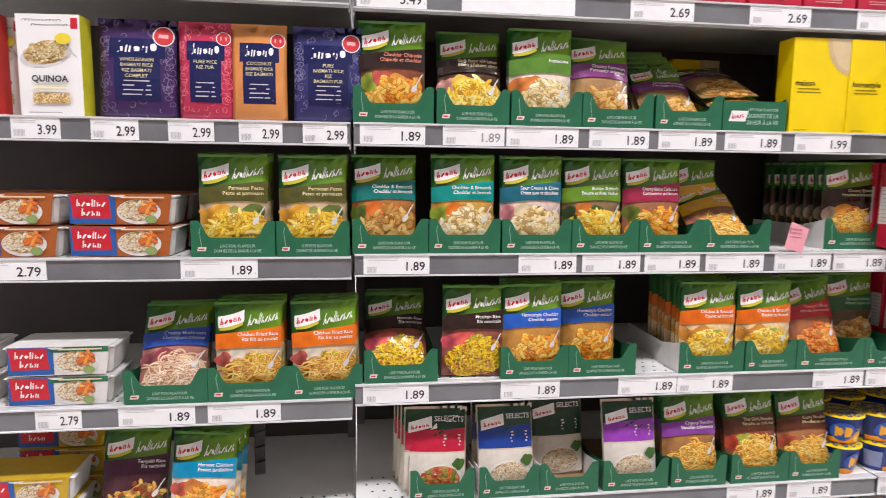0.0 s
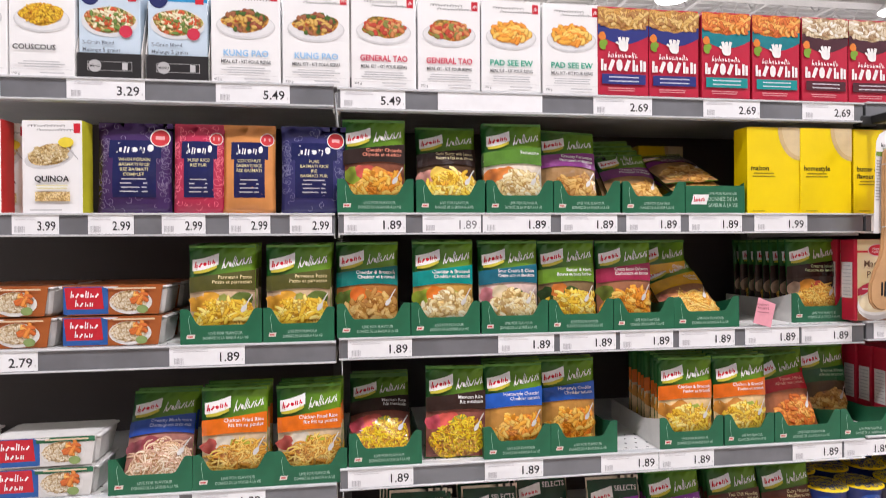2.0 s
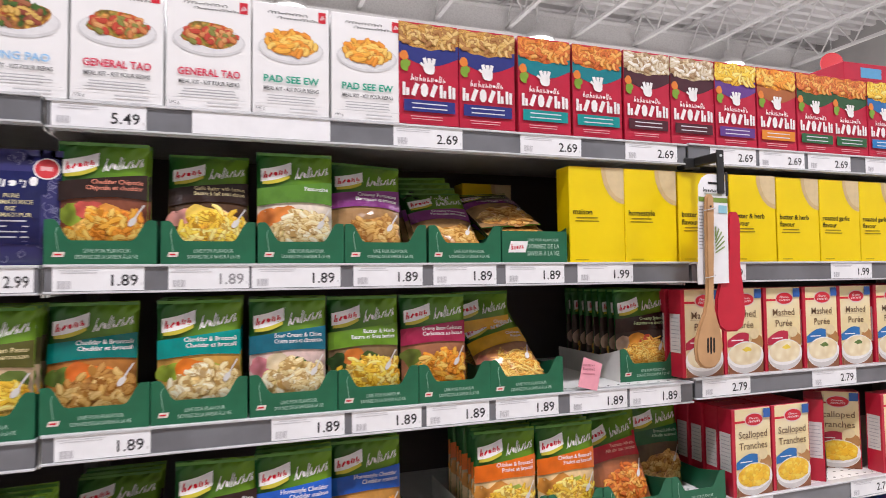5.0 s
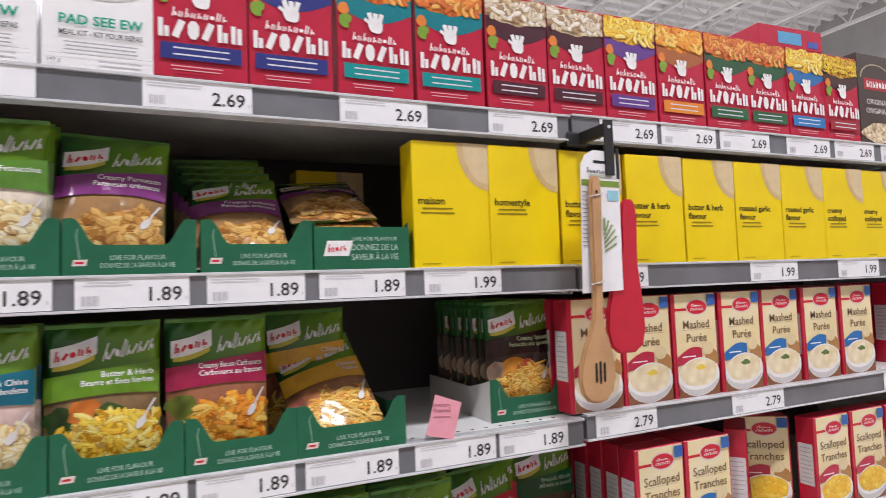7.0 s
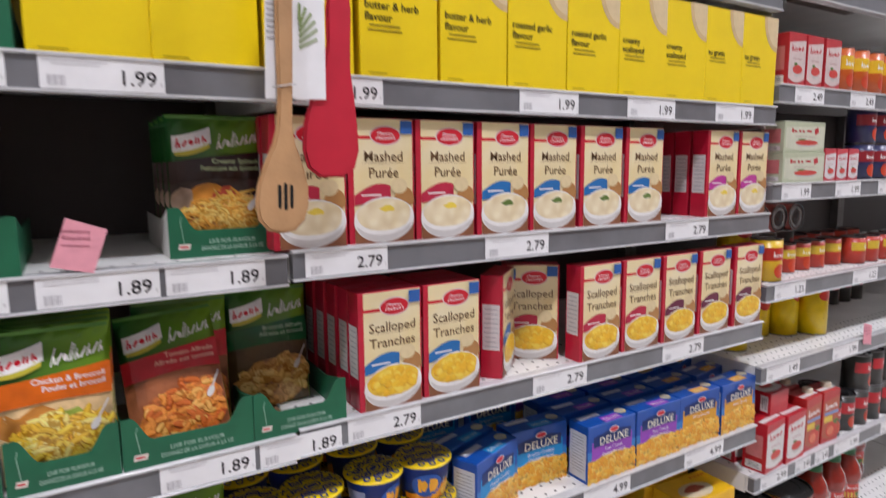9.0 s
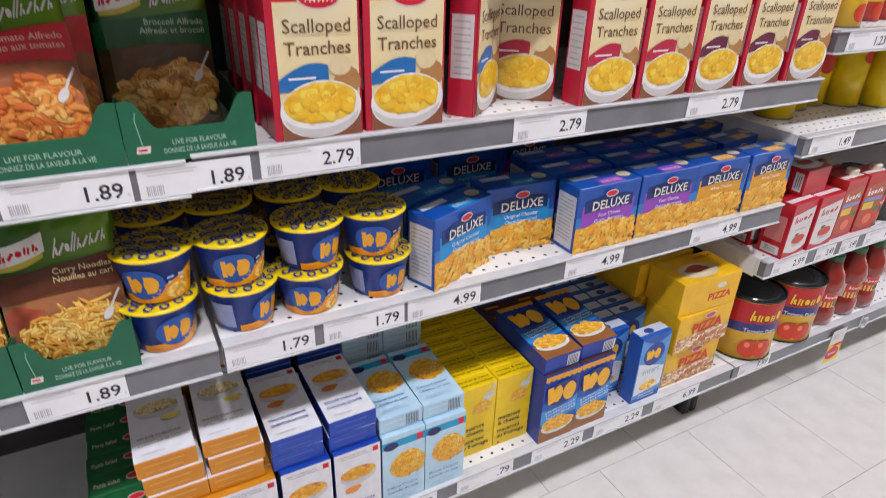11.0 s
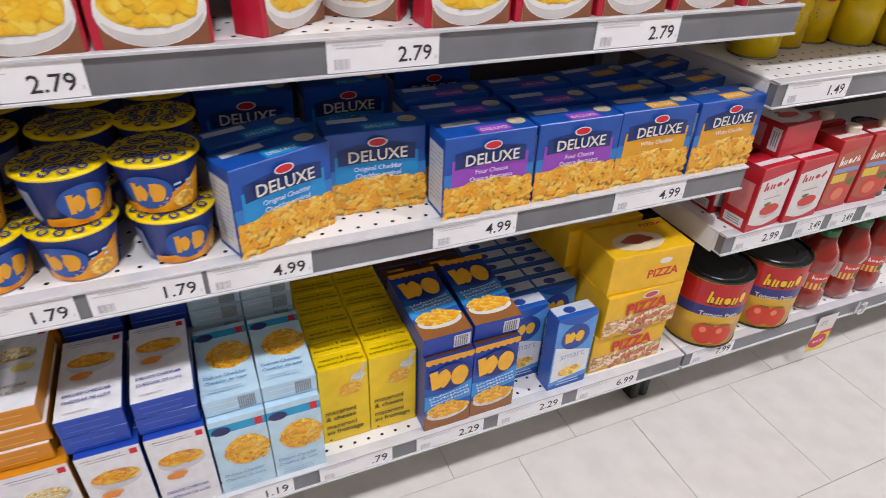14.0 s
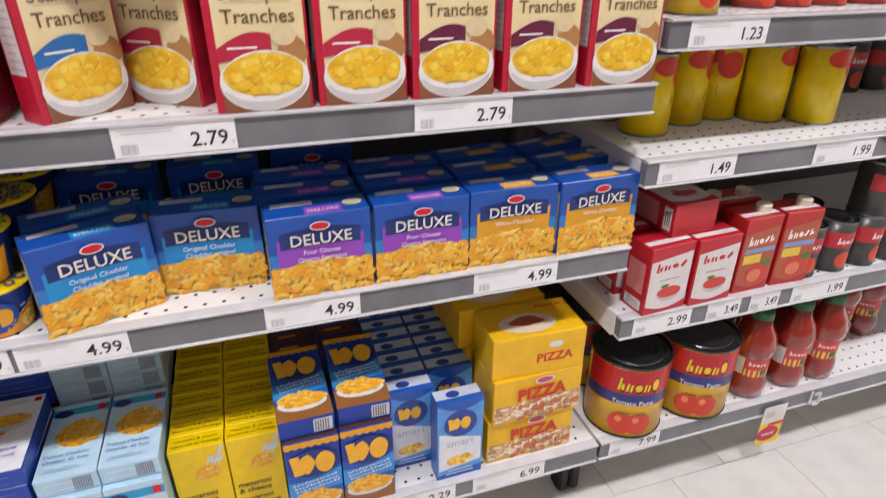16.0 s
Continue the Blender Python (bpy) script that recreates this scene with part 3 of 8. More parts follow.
def shelf_unit(x0, x1, tops, near=True):
    ob = thing("shelving_unit", "white steel supermarket shelving bay with grey price channels", "shelving", "shelving bays")
    part("back_panel", blocks((x0 + 0.002, BACK, 0.12, x1 - 0.002, BACK + 0.02, 1.86)), M_BACK, ob)
    for x in (x0 + 0.012, x1 - 0.012):
        part("upright", blocks((x - 0.011, BACK - 0.03, 0.0, x + 0.011, BACK - 0.002, 1.86)), M_UPRIGHT, ob)
    for x in (x0 + 0.014, x1 - 0.014):
        part("foot", blocks((x - 0.0125, YF + 0.085, 0.0, x + 0.0125, YF + 0.13, 0.1), (x - 0.011, YF + 0.1, 0.1, x + 0.011, BACK, 0.178), bevel=0.006), M_RUBBER, ob, "black foot")
    for k, z in enumerate(tops):
        base = k == len(tops) - 1
        a, b = x0 + 0.003, x1 - 0.003
        sh = part("shelf", blocks((a, YF + 0.006, z - 0.005, b, BACK - 0.001, z), bevel=0.0008), M_SHELF, ob)
        part("front_flange", blocks((a, YF + 0.02, z - LIP, b, YF + 0.026, z - 0.0055)), M_SHELF, sh)
        for x in (a, b - 0.003):
            part("side_flange", blocks((x, YF + 0.027, z - 0.05, x + 0.003, BACK - 0.034, z - 0.0055)), M_SHELF, sh)
        part("price_channel", blocks((a + 0.001, YF + 0.003, z - LIP + 0.003, b - 0.001, YF + 0.0195, z - 0.004)), M_LIP, sh, "grey price channel")
        part("channel_edge", blocks((a, YF - 0.001, z - LIP - 0.001, b, YF + 0.0195, z - LIP + 0.0025), (a, YF - 0.001, z - 0.0035, b, YF + 0.0195, z + 0.0005), bevel=0.0006), M_CLEAR, sh)
        if near:
            rows = [YF + 0.03 + 0.03 * j for j in range(4)] if z < 1.1 else [YF + 0.03]
            me = part("perforation_disc", perforations(bmesh.new(), a + 0.01, b - 0.01, rows, z + 0.0006), M_HOLE, sh)
            me["kind"] = "stuff"
    return ob


for k in range(5):
    shelf_unit(SEAMS[k], SEAMS[k + 1], (TOPS_A, TOPS_B, TOPS, TOPS4, TOPS4)[k], k < 4)

# the other side of the aisle: unseen, added to enclose it and damp bounced light
opp = thing("opposite_shelving", "assumed white shelving across the aisle, never in view", "shelving")
M_STOCK = mat("bounce_damping_stock", (0.3, 0.14, 0.08), 0.5, scale=7, colour2=(0.1, 0.12, 0.08))
part("back_panel", blocks((-4, -1.75, 0, 8, -1.7, 2.0)), M_BACK, opp)
part("stock", blocks((-4, -1.7, 0.2, 8, -1.3, 1.9)), M_STOCK, opp)
for z in (0.2, 0.6, 0.95, 1.3, 1.65):
    part("shelf", blocks((-4, -1.7, z - 0.04, 8, -1.25, z)), M_SHELF, opp)

# ---- price labels ----
def price_label(x0, x1, ztop, price, faded=False, h=0.037):
    w = x1 - x0
    ob = thing("price_label", f"white paper price label reading {price} in the channel" if price else "blank white paper label in a grey channel", "price label", "price labels")
    part("paper", blocks((-w / 2, 0, 0, w / 2, 0.0012, h)), M_PAPER, ob)
    p = Print(ob, on_front)
    if price:
        p.text("price", ink(GREY if faded else (0.03, 0.03, 0.034)), price, w * 0.43, h * 0.2, h * 0.68, "right", 0.45, w * 0.4)
        p.bars("small_print", ink((0.66, 0.66, 0.68)), -w * 0.47, h * 0.84, w * 0.5, 2, h * 0.1, h * 0.035, int(x0 * 1000))
        for k in range(9):
            p.rect("barcode", ink((0.52, 0.52, 0.54)), -w * 0.44 + k * 0.0021, h * 0.1, -w * 0.44 + k * 0.0021 + 0.0009 + 0.0006 * (k % 3 == 0), h * 0.42)
            p.lift -= 0.00012
        p.lift += 0.00012
        p.rect("unit_mark", ink((0.72, 0.72, 0.73)), w * 0.46, h * 0.2, w * 0.478, h * 0.32)
    p.done()
    return put(ob, (x0 + x1) / 2, YF + 0.0012, ztop - 0.0405)


LABELS = [
    (0, [(-0.684, -0.591, "3.29"), (-0.474, -0.332, "3.29"), (-0.199, -0.056, "5.49"), (0.045, 0.178, "5.49"), (0.246, 0.472, ""), (0.587, 0.722, "2.69"), (0.844, 0.981, "2.69"),
         (1.088, 1.22, "2.69"), (1.31, 1.44, "2.69"), (1.451, 1.588, "2.69"), (1.6, 1.738, "2.69"), (1.79, 1.926, "2.69"), (1.943, 2.079, "2.69"), (2.105, 2.239, "2.69")]),
    (1, [(-0.69, -0.598, "3.99"), (-0.573, -0.49, "3.99"), (-0.438, -0.355, "2.99"), (-0.303, -0.221, "2.99"), (-0.176, -0.096, "2.99"), (-0.058, 0.026, "2.99"), (0.05, 0.177, "1.89"),
         (0.212, 0.336, "1.89"), (0.34, 0.489, "1.89"), (0.512, 0.64, "1.89"), (0.661, 0.788, "1.89"), (0.808, 0.936, "1.89"), (0.967, 1.099, "1.99"), (1.265, 1.4, "1.99"), (1.66, 1.796, "1.99"),
         (1.925, 2.064, "1.99"), (2.198, 2.336, "1.99")]),
    (2, [(-0.66, -0.53, "2.79"), (-0.291, -0.148, "1.89"), (0.056, 0.188, "1.89"), (0.372, 0.495, "1.89"), (0.508, 0.635, "1.89"), (0.645, 0.769, "1.89"), (0.783, 0.917, "1.89"), (0.943, 1.077, "1.89"),
         (1.084, 1.212, "1.89"), (1.27, 1.402, "2.79"), (1.588, 1.729, "2.79"), (2.051, 2.192, "2.79")]),
    (3, [(-0.568, -0.485, "2.79"), (-0.418, -0.275, "1.89"), (-0.251, -0.11, "1.89"), (0.054, 0.189, "1.89"), (0.341, 0.469, "1.89"), (0.6, 0.733, "1.89"), (0.735, 0.865, "1.89"), (1.06, 1.185, "1.89"),
         (1.192, 1.317, "1.89"), (1.328, 1.457, "2.79"), (1.697, 1.833, "2.79"), (2.057, 2.196, "2.79")]),
    (4, [(0.871, 0.99, "1.89"), (1.02, 1.13, "1.89"), (1.252, 1.377, "1.79"), (1.391, 1.52, "1.79"), (1.526, 1.658, "4.99"), (1.833, 1.969, "4.99"), (2.148, 2.292, "4.99")]),
    (5, [(1.047, 1.147, "1.19"), (1.167, 1.266, "1.19"), (1.296, 1.42, "1.19"), (1.461, 1.589, "1.19"), (1.634, 1.766, ".79"), (1.813, 1.949, "2.29"), (1.98, 2.124, "2.29"), (2.159, 2.309, "6.99")]),
]
for k, row in LABELS:
    for x0, x1, price in row:
        price_label(x0, x1, (TOPS_A if x1 < 0.04 else TOPS_B if x0 < 1.2 else TOPS)[k], price, (x0, k) == (0.212, 1))
for z, row in [(0.52, [(2.46, 2.585, "2.99"), (2.621, 2.698, "3.49"), (2.721, 2.792, "3.49"), (2.823, 2.965, "1.99"), (3.1, 3.24, "1.99")]), (0.815, [(2.456, 2.606, "1.49"), (2.773, 2.912, "1.99"), (3.1, 3.24, "1.49")]),
               (1.025, [(2.468, 2.607, "1.23"), (2.85, 2.99, "1.23")]), (1.275, [(2.47, 2.6, "1.99"), (2.72, 2.85, "1.99"), (2.95, 3.08, "1.99")]), (1.51, [(2.5, 2.63, "2.49"), (2.76, 2.89, "2.49")]), (0.222, [(2.455, 2.575, "7.99")])]:
    for x0, x1, price in row:
        price_label(x0, x1, z, price)


# ---- stand-up pouches and their trays ----
def bulge(w, h, b):
    def surf(u, v, o):
        s, t = min(abs(2 * u / w), 1.0), min(max(v / h, 0.0), 1.0)
        y = b * (1 - s ** 3) * math.sin(math.pi * min(t / 0.93, 1.0)) ** 0.7 * (1.25 - 0.6 * t)
        y += 0.0009 * math.sin(u * 140 + v * 60) * math.sin(v * 95) * (1 - s)
        return (u, -y - o, v)
    return surf


def pouch_body(root, w, h, b, material):
    bm = bmesh.new()
    s = bulge(w, h, b)
    nx, nz = 12, 18
    for back in (0, 1):
        g = []
        for j in range(nz + 1):
            row = []
            for i in range(nx + 1):
                u = -w / 2 + w * i / nx
                x, y, z = s(u, h * j / nz, 0.0)
                row.append(bm.verts.new((x * (1 - 0.02 * math.sin(math.pi * j / nz)), (-y * 0.7 + 0.0015) if back else y, z)))
            g.append(row)
        for j in range(nz):
            for i in range(nx):
                q = (g[j][i], g[j][i + 1], g[j + 1][i + 1], g[j + 1][i])
                bm.faces.new(q if not back else q[::-1])
    bmesh.ops.remove_doubles(bm, verts=bm.verts[:], dist=0.0018)
    bmesh.ops.recalc_face_normals(bm, faces=bm.faces[:])
    return part("film", bm, material, root, smooth=True)


PW, PH = 0.132, 0.196
INKFILM = FILM


def side_dish(flavour, band, dish, ground, lines, top=M_GREENFILM, veg=None, text_col=WHITE, stock=False):
    """A pouch of pasta or rice: green head with a ribbon mark, flavour band, dish below."""
    ob = thing("side_dish_pouch", f"glossy green foil pouch of {flavour}", "pouch", "side dish pouches")
    w, h = PW, PH
    pouch_body(ob, w, h, 0.013, top)
    p = Print(ob, bulge(w, h, 0.013))
    seed = len(flavour) + int(band[0] * 90)
    key = ("ground", ground)
    if key not in MADE:
        MADE[key] = mat("dish_ground_print", tuple(min(1, g * 1.25) for g in ground), FILM, scale=22, bump=0.55, bump_scale=26, colour2=tuple(g * 0.45 for g in ground))
    p.rect("dish_ground", MADE[key], -w * 0.487, h * 0.015, w * 0.487, h * 0.57, 10)
    for k, vc in enumerate(veg or []):
        vk = ("veg", vc)
        if vk not in MADE:
            MADE[vk] = food("garnish_print", [tuple(0.45 * q for q in vc), vc, tuple(min(1, 1.35 * q + 0.02) for q in vc)], 60, "smooth", FILM)
        p.oval("garnish", MADE[vk], w * (-0.34 + 0.21 * k), h * (0.39 + 0.035 * (k % 2)), w * 0.16, h * 0.085, 14, 3, 0.2, seed + k)
    p.oval("dish_picture", dish, w * 0.03, h * 0.2, w * 0.455, h * 0.2, 28, 6, 0.1, seed, 0.1)
    p.oval("dish_picture", dish, w * 0.16, h * 0.3, w * 0.3, h * 0.13, 22, 5, 0.12, seed + 3, 0.1)
    if not stock:
        lim = (-w * 0.48, w * 0.48, h * 0.015, h * 0.53)
        p.heap("food_print", dish, w * 0.12, h * 0.33, w * 0.32, h * 0.13, seed + 1, FILM, lim, much=0.45)
        p.heap("food_print", dish, w * 0.03, h * 0.2, w * 0.45, h * 0.18, seed, FILM, lim)
    p.band("flavour_band", ink(band, INKFILM), -w * 0.49, w * 0.49, lambda s: h * (0.5 + 0.035 * math.sin(s * 2.6)), lambda s: h * (0.66 + 0.075 * s), 12, 5)
    if not stock:
        p.stroke("fork", ink((0.7, 0.68, 0.64), 0.2), [(w * 0.36, h * 0.37), (w * 0.4, h * 0.42), (w * 0.455, h * 0.48)], 0.0024)
        p.oval("fork", ink((0.72, 0.7, 0.66), 0.2), w * 0.33, h * 0.335, w * 0.035, h * 0.045, 12, 2, 0, 0, -0.6)
        for k, ln in enumerate(lines):
            p.text("flavour_text", ink(text_col, INKFILM), ln, w * 0.44, h * (0.645 - 0.05 * k), h * 0.052, "right", 0.4, w * 0.62)
        a = 0.13
        p.band("brand_ribbon", ink((0.55, 0.5, 0.05), INKFILM), -w * 0.42, -w * 0.07, lambda s: h * (0.70 + 0.06 * s - 0.02 * math.sin(s * 3.1)), lambda s: h * (0.74 + 0.06 * s), 8, 2)
        p.band("brand_ribbon", ink(WHITE, INKFILM), -w * 0.44, -w * 0.05, lambda s: h * (0.725 + 0.07 * s - 0.015 * math.sin(s * 3.1)), lambda s: h * (0.84 + 0.07 * s - 0.01 * math.sin(s * 3.1)), 8, 3)
        p.wordmark("brand_mark", ink(RED, INKFILM), -w * 0.415, h * 0.755, w * 0.33, h * 0.068, 5, h * 0.055, 5, 0.15)
    p.wordmark("range_script", ink((0.86, 0.86, 0.8), INKFILM), -w * 0.01, h * 0.745, w * 0.45, h * 0.115, 9, h * 0.06, 4, 0.28, 0.8, False)
    p.rect("seal_edge", ink((0.1, 0.26, 0.05), INKFILM), -w * 0.49, h * 0.965, w * 0.49, h * 0.99, 6)
    p.done()
    return ob


def display_tray(w=0.148, depth=0.26, white_sides=False, low=False):
    """A shelf-ready card tray with swept corner posts at the front."""
    ob = thing("display_tray", "dark green card display tray with a scooped front, on the shelf", "display tray", "display trays")
    t = 0.0016
    hw = w / 2
    if low:
        pts = [(-hw, 0), (hw, 0), (hw, 0.062), (-hw, 0.062)]
    else:
        pts = [(-hw, 0), (hw, 0), (hw, 0.07)] + [(hw - 0.011 - 0.026 * k / 6, 0.071 - 0.033 * (0.5 - 0.5 * math.cos(math.pi * k / 6))) for k in range(7)]
        pts += [(-hw + 0.037 - 0.026 * k / 6, 0.038 + 0.033 * (0.5 - 0.5 * math.cos(math.pi * k / 6))) for k in range(7)] + [(-hw, 0.07)]
    part("front_panel", slab(bmesh.new(), pts, 0, t), M_TRAY, ob)
    side = M_WHITECARD if white_sides else M_TRAY
    for x in (-hw, hw - t):
        bm = bmesh.new()
        vs = [(t, 0), (depth, 0), (depth, 0.05), (0.08, 0.05), (0.035, 0.06), (t, 0.069)]
        f = bm.faces.new([bm.verts.new((x, y, z)) for y, z in vs])
        r = bmesh.ops.extrude_face_region(bm, geom=[f])
        for v in r["geom"]:
            if isinstance(v, bmesh.types.BMVert):
                v.co.x += t
        bmesh.ops.recalc_face_normals(bm, faces=bm.faces[:])
        part("side_panel", bm, side, ob)
    part("bottom_panel", blocks((-hw + t, t, 0, hw - t, depth, t)), M_CARD, ob)
    p = Print(ob, on_front)
    pale = ink((0.42, 0.62, 0.5))
    if low:
        p.rect("brand_patch", ink(WHITE), -hw * 0.82, 0.02, -hw * 0.3, 0.042, 1, 0.006)
        p.wordmark("brand_mark", ink(RED), -hw * 0.74, 0.025, hw * 0.4, 0.012, 5, 0.003)
        for k, ln in enumerate(("LIVE FOR FLAVOUR", "DONNEZ DE LA", "SAVEUR À LA VIE")):
            p.text("slogan", pale, ln, hw * 0.25, 0.042 - 0.014 * k, 0.008 if k == 0 else 0.0125, "centre", 0.4, w * 0.5)
        p.done()
        return ob
    p.text("slogan", pale, "LIVE FOR FLAVOUR", hw * 0.1, 0.019, 0.0085, "centre", 0.3, w * 0.42)
    p.text("slogan", pale, "DONNEZ DE LA SAVEUR À LA VIE", hw * 0.1, 0.0095, 0.0085, "centre", 0.3, w * 0.56)
    p.rect("brand_patch", ink((0.75, 0.7, 0.62)), -hw * 0.86, 0.012, -hw * 0.66, 0.02, 1, 0.002)
    p.rect("brand_patch_mark", ink(RED), -hw * 0.82, 0.0145, -hw * 0.69, 0.0172)
    if not low:
        p.stroke("fold_mark", ink((0.3, 0.5, 0.38)), [(-hw * 0.75, 0.021), (-hw * 0.8, 0.05), (-hw * 0.77, 0.058)], 0.0009)
    p.done()
    return ob


DK, BEIGE, OLIVE = (0.03, 0.015, 0.012), (0.55, 0.4, 0.22), (0.09, 0.09, 0.02)
TEAL, ORANGE, PURPLE, BLUE = (0.0, 0.26, 0.23), (0.75, 0.16, 0.01), (0.22, 0.04, 0.2), (0.02, 0.11, 0.5)
VG = [(0.3, 0.42, 0.04), (0.6, 0.1, 0.08), (0.7, 0.3, 0.05)]
SPEC = {
    "chipotle": ("cheddar chipotle pasta", DK, F_ORANGE, (0.2, 0.06, 0.03), ["Cheddar Chipotle", "Chipotle et cheddar"], VG, (0.85, 0.3, 0.2)),
    "garlic": ("garlic butter pasta", DK, F_PASTA, (0.08, 0.04, 0.02), ["Garlic Butter with Lemon", "Beurre à l'ail avec citron"], [(0.75, 0.35, 0.3), (0.85, 0.6, 0.1), (0.8, 0.5, 0.3)], CREAM),
    "fettuccine": ("fettuccine alfredo", (0.1, 0.24, 0.03), F_CREAM, (0.7, 0.62, 0.5), ["Fettuccine"], [(0.75, 0.22, 0.04), (0.75, 0.25, 0.05), (0.2, 0.3, 0.04)], WHITE),
    "parmesan_purple": ("creamy parmesan pasta", PURPLE, F_BROWN, (0.3, 0.17, 0.07), ["Creamy Parmesan", "Parmesan crémeux"], None, WHITE),
    "pesto": ("parmesan pesto pasta", OLIVE, F_PASTA, (0.55, 0.4, 0.25), ["Parmesan Pesto", "Pesto et parmesan"], [(0.8, 0.4, 0.04), (0.8, 0.42, 0.05), (0.3, 0.35, 0.08), (0.1, 0.16, 0.03)], CREAM),
    "teal_dark": ("cheddar broccoli rice", (0.0, 0.17, 0.15), F_BROWN, (0.35, 0.14, 0.03), ["Cheddar & Broccoli", "Cheddar et brocoli"], [(0.12, 0.2, 0.03), (0.65, 0.15, 0.02), (0.7, 0.18, 0.02)], WHITE),
    "teal": ("cheddar broccoli rice", TEAL, F_CREAM, (0.5, 0.28, 0.06), ["Cheddar & Broccoli", "Cheddar et brocoli"], [(0.3, 0.42, 0.04), (0.75, 0.2, 0.02), (0.3, 0.36, 0.04)], WHITE),
    "sour": ("sour cream and chive pasta", (0.01, 0.13, 0.19), F_CREAM, (0.6, 0.45, 0.4), ["Sour Cream & Chive", "Crème sure et ciboulette"], [(0.7, 0.25, 0.3), (0.7, 0.6, 0.4), (0.05, 0.1, 0.03)], WHITE),
    "butter_herb": ("butter and herb pasta", (0.13, 0.27, 0.02), F_PASTA, (0.2, 0.13, 0.06), ["Butter & Herb", "Beurre et fines herbes"], [(0.03, 0.08, 0.02), (0.6, 0.18, 0.03), (0.05, 0.1, 0.02)], WHITE),
    "carbonara": ("creamy bacon carbonara", (0.35, 0.02, 0.07), F_ORANGE, (0.3, 0.12, 0.06), ["Creamy Bacon Carbonara", "Carbonara au bacon"], [(0.15, 0.2, 0.03)], WHITE),
    "chicken_yellow": ("chicken pasta", (0.7, 0.38, 0.01), F_NOODLE, (0.3, 0.14, 0.06), ["Chicken", "Poulet"], [(0.45, 0.15, 0.1), (0.5, 0.2, 0.08)], WHITE),
    "spinach": ("creamy spinach pasta", DK, F_NOODLE, (0.05, 0.035, 0.03), ["Creamy Spinach", "Fettuccine aux épinards"], [(0.5, 0.36, 0.27), (0.7, 0.3, 0.04), (0.5, 0.08, 0.04)], (0.6, 0.75, 0.4)),
    "mushroom": ("creamy mushroom rice", (0.02, 0.07, 0.36), F_PALE, (0.35, 0.15, 0.12), ["Creamy Mushroom", "Champignons crémeux"], [(0.3, 0.08, 0.1), (0.3, 0.06, 0.08)], (0.5, 0.6, 0.9)),
    "fried_rice": ("chicken fried rice", ORANGE, F_NOODLE, (0.6, 0.45, 0.28), ["Chicken Fried Rice", "Riz frit au poulet"], [(0.6, 0.12, 0.1), (0.7, 0.65, 0.55), (0.4, 0.45, 0.05)], WHITE),
    "mexican": ("mexican rice", DK, F_RICE, (0.25, 0.08, 0.06), ["Mexican Rice", "Riz mexicain"], [(0.7, 0.1, 0.15), (0.7, 0.12, 0.1), (0.3, 0.35, 0.06)], WHITE),
    "homestyle": ("homestyle cheddar pasta", BLUE, F_ORANGE, (0.45, 0.22, 0.05), ["Homestyle Cheddar", "Cheddar maison"], None, WHITE),
    "broccoli": ("chicken and broccoli pasta", (0.7, 0.14, 0.01), F_PASTA, (0.7, 0.5, 0.25), ["Chicken & Broccoli", "Poulet et brocoli"], [(0.7, 0.3, 0.05), (0.7, 0.3, 0.06), (0.3, 0.4, 0.06)], WHITE),
    "alfredo_red": ("tomato alfredo pasta", (0.55, 0.02, 0.03), F_TOMATO, (0.3, 0.1, 0.04), ["Tomato Alfredo", "Alfredo aux tomates"], None, (0.9, 0.5, 0.4)),
    "dark_green": ("broccoli alfredo pasta", (0.01, 0.1, 0.03), F_BROWN, (0.08, 0.05, 0.02), ["Broccoli Alfredo", "Alfredo et brocoli"], None, (0.4, 0.6, 0.4)),
    "noodle_purple": ("creamy noodles", (0.22, 0.05, 0.3), F_NOODLE, (0.3, 0.14, 0.05), ["Creamy Noodles", "Nouilles crémeuses"], None, WHITE),
    "noodle_brown": ("thai chili noodles", (0.1, 0.03, 0.015), F_NOODLE, (0.2, 0.06, 0.03), ["Thai Chili Noodles", "Nouilles au chili thaï"], [(0.5, 0.06, 0.03), (0.35, 0.4, 0.06)], CREAM),
    "curry": ("curry noodles", (0.1, 0.03, 0.015), F_NOODLE, (0.3, 0.12, 0.05), ["Curry Noodles", "Nouilles au cari"], [(0.4, 0.08, 0.04)], CREAM),
    "teriyaki": ("teriyaki noodles", (0.06, 0.012, 0.04), F_VEG, (0.06, 0.02, 0.03), ["Teriyaki Rice", "Riz teriyaki"], None, WHITE),
    "harvest": ("harvest chicken pasta", (0.0, 0.25, 0.45), F_ORANGE, (0.7, 0.6, 0.5), ["Harvest Chicken", "Poulet jardinière"], [(0.6, 0.08, 0.05), (0.55, 0.2, 0.05)], WHITE),
}
POUCHES, TRAYS = {}, {}


def pouch(kind, x, y, z, rz=0.0, rx=0.0, ry=0.0, stock=False):
    key = (kind, stock)
    if key not in POUCHES:
        fl, band, dish, ground, lines, veg, tc = SPEC[kind]
        POUCHES[key] = side_dish(fl, band, dish, ground, lines, M_GREENFILM, veg, tc, stock)
        return put(POUCHES[key], x, y, z, rz, rx, ry)
    return again(POUCHES[key], x, y, z, rz, rx, ry)


def tray(x0, x1, z, white=False, low=False, y=YF + 0.006):
    w = round(x1 - x0, 3)
    key = (round(w / 0.006), white, low)
    if key not in TRAYS:
        TRAYS[key] = display_tray(w, 0.26, white, low)
        return put(TRAYS[key], (x0 + x1) / 2, y, z)
    return again(TRAYS[key], (x0 + x1) / 2, y, z)


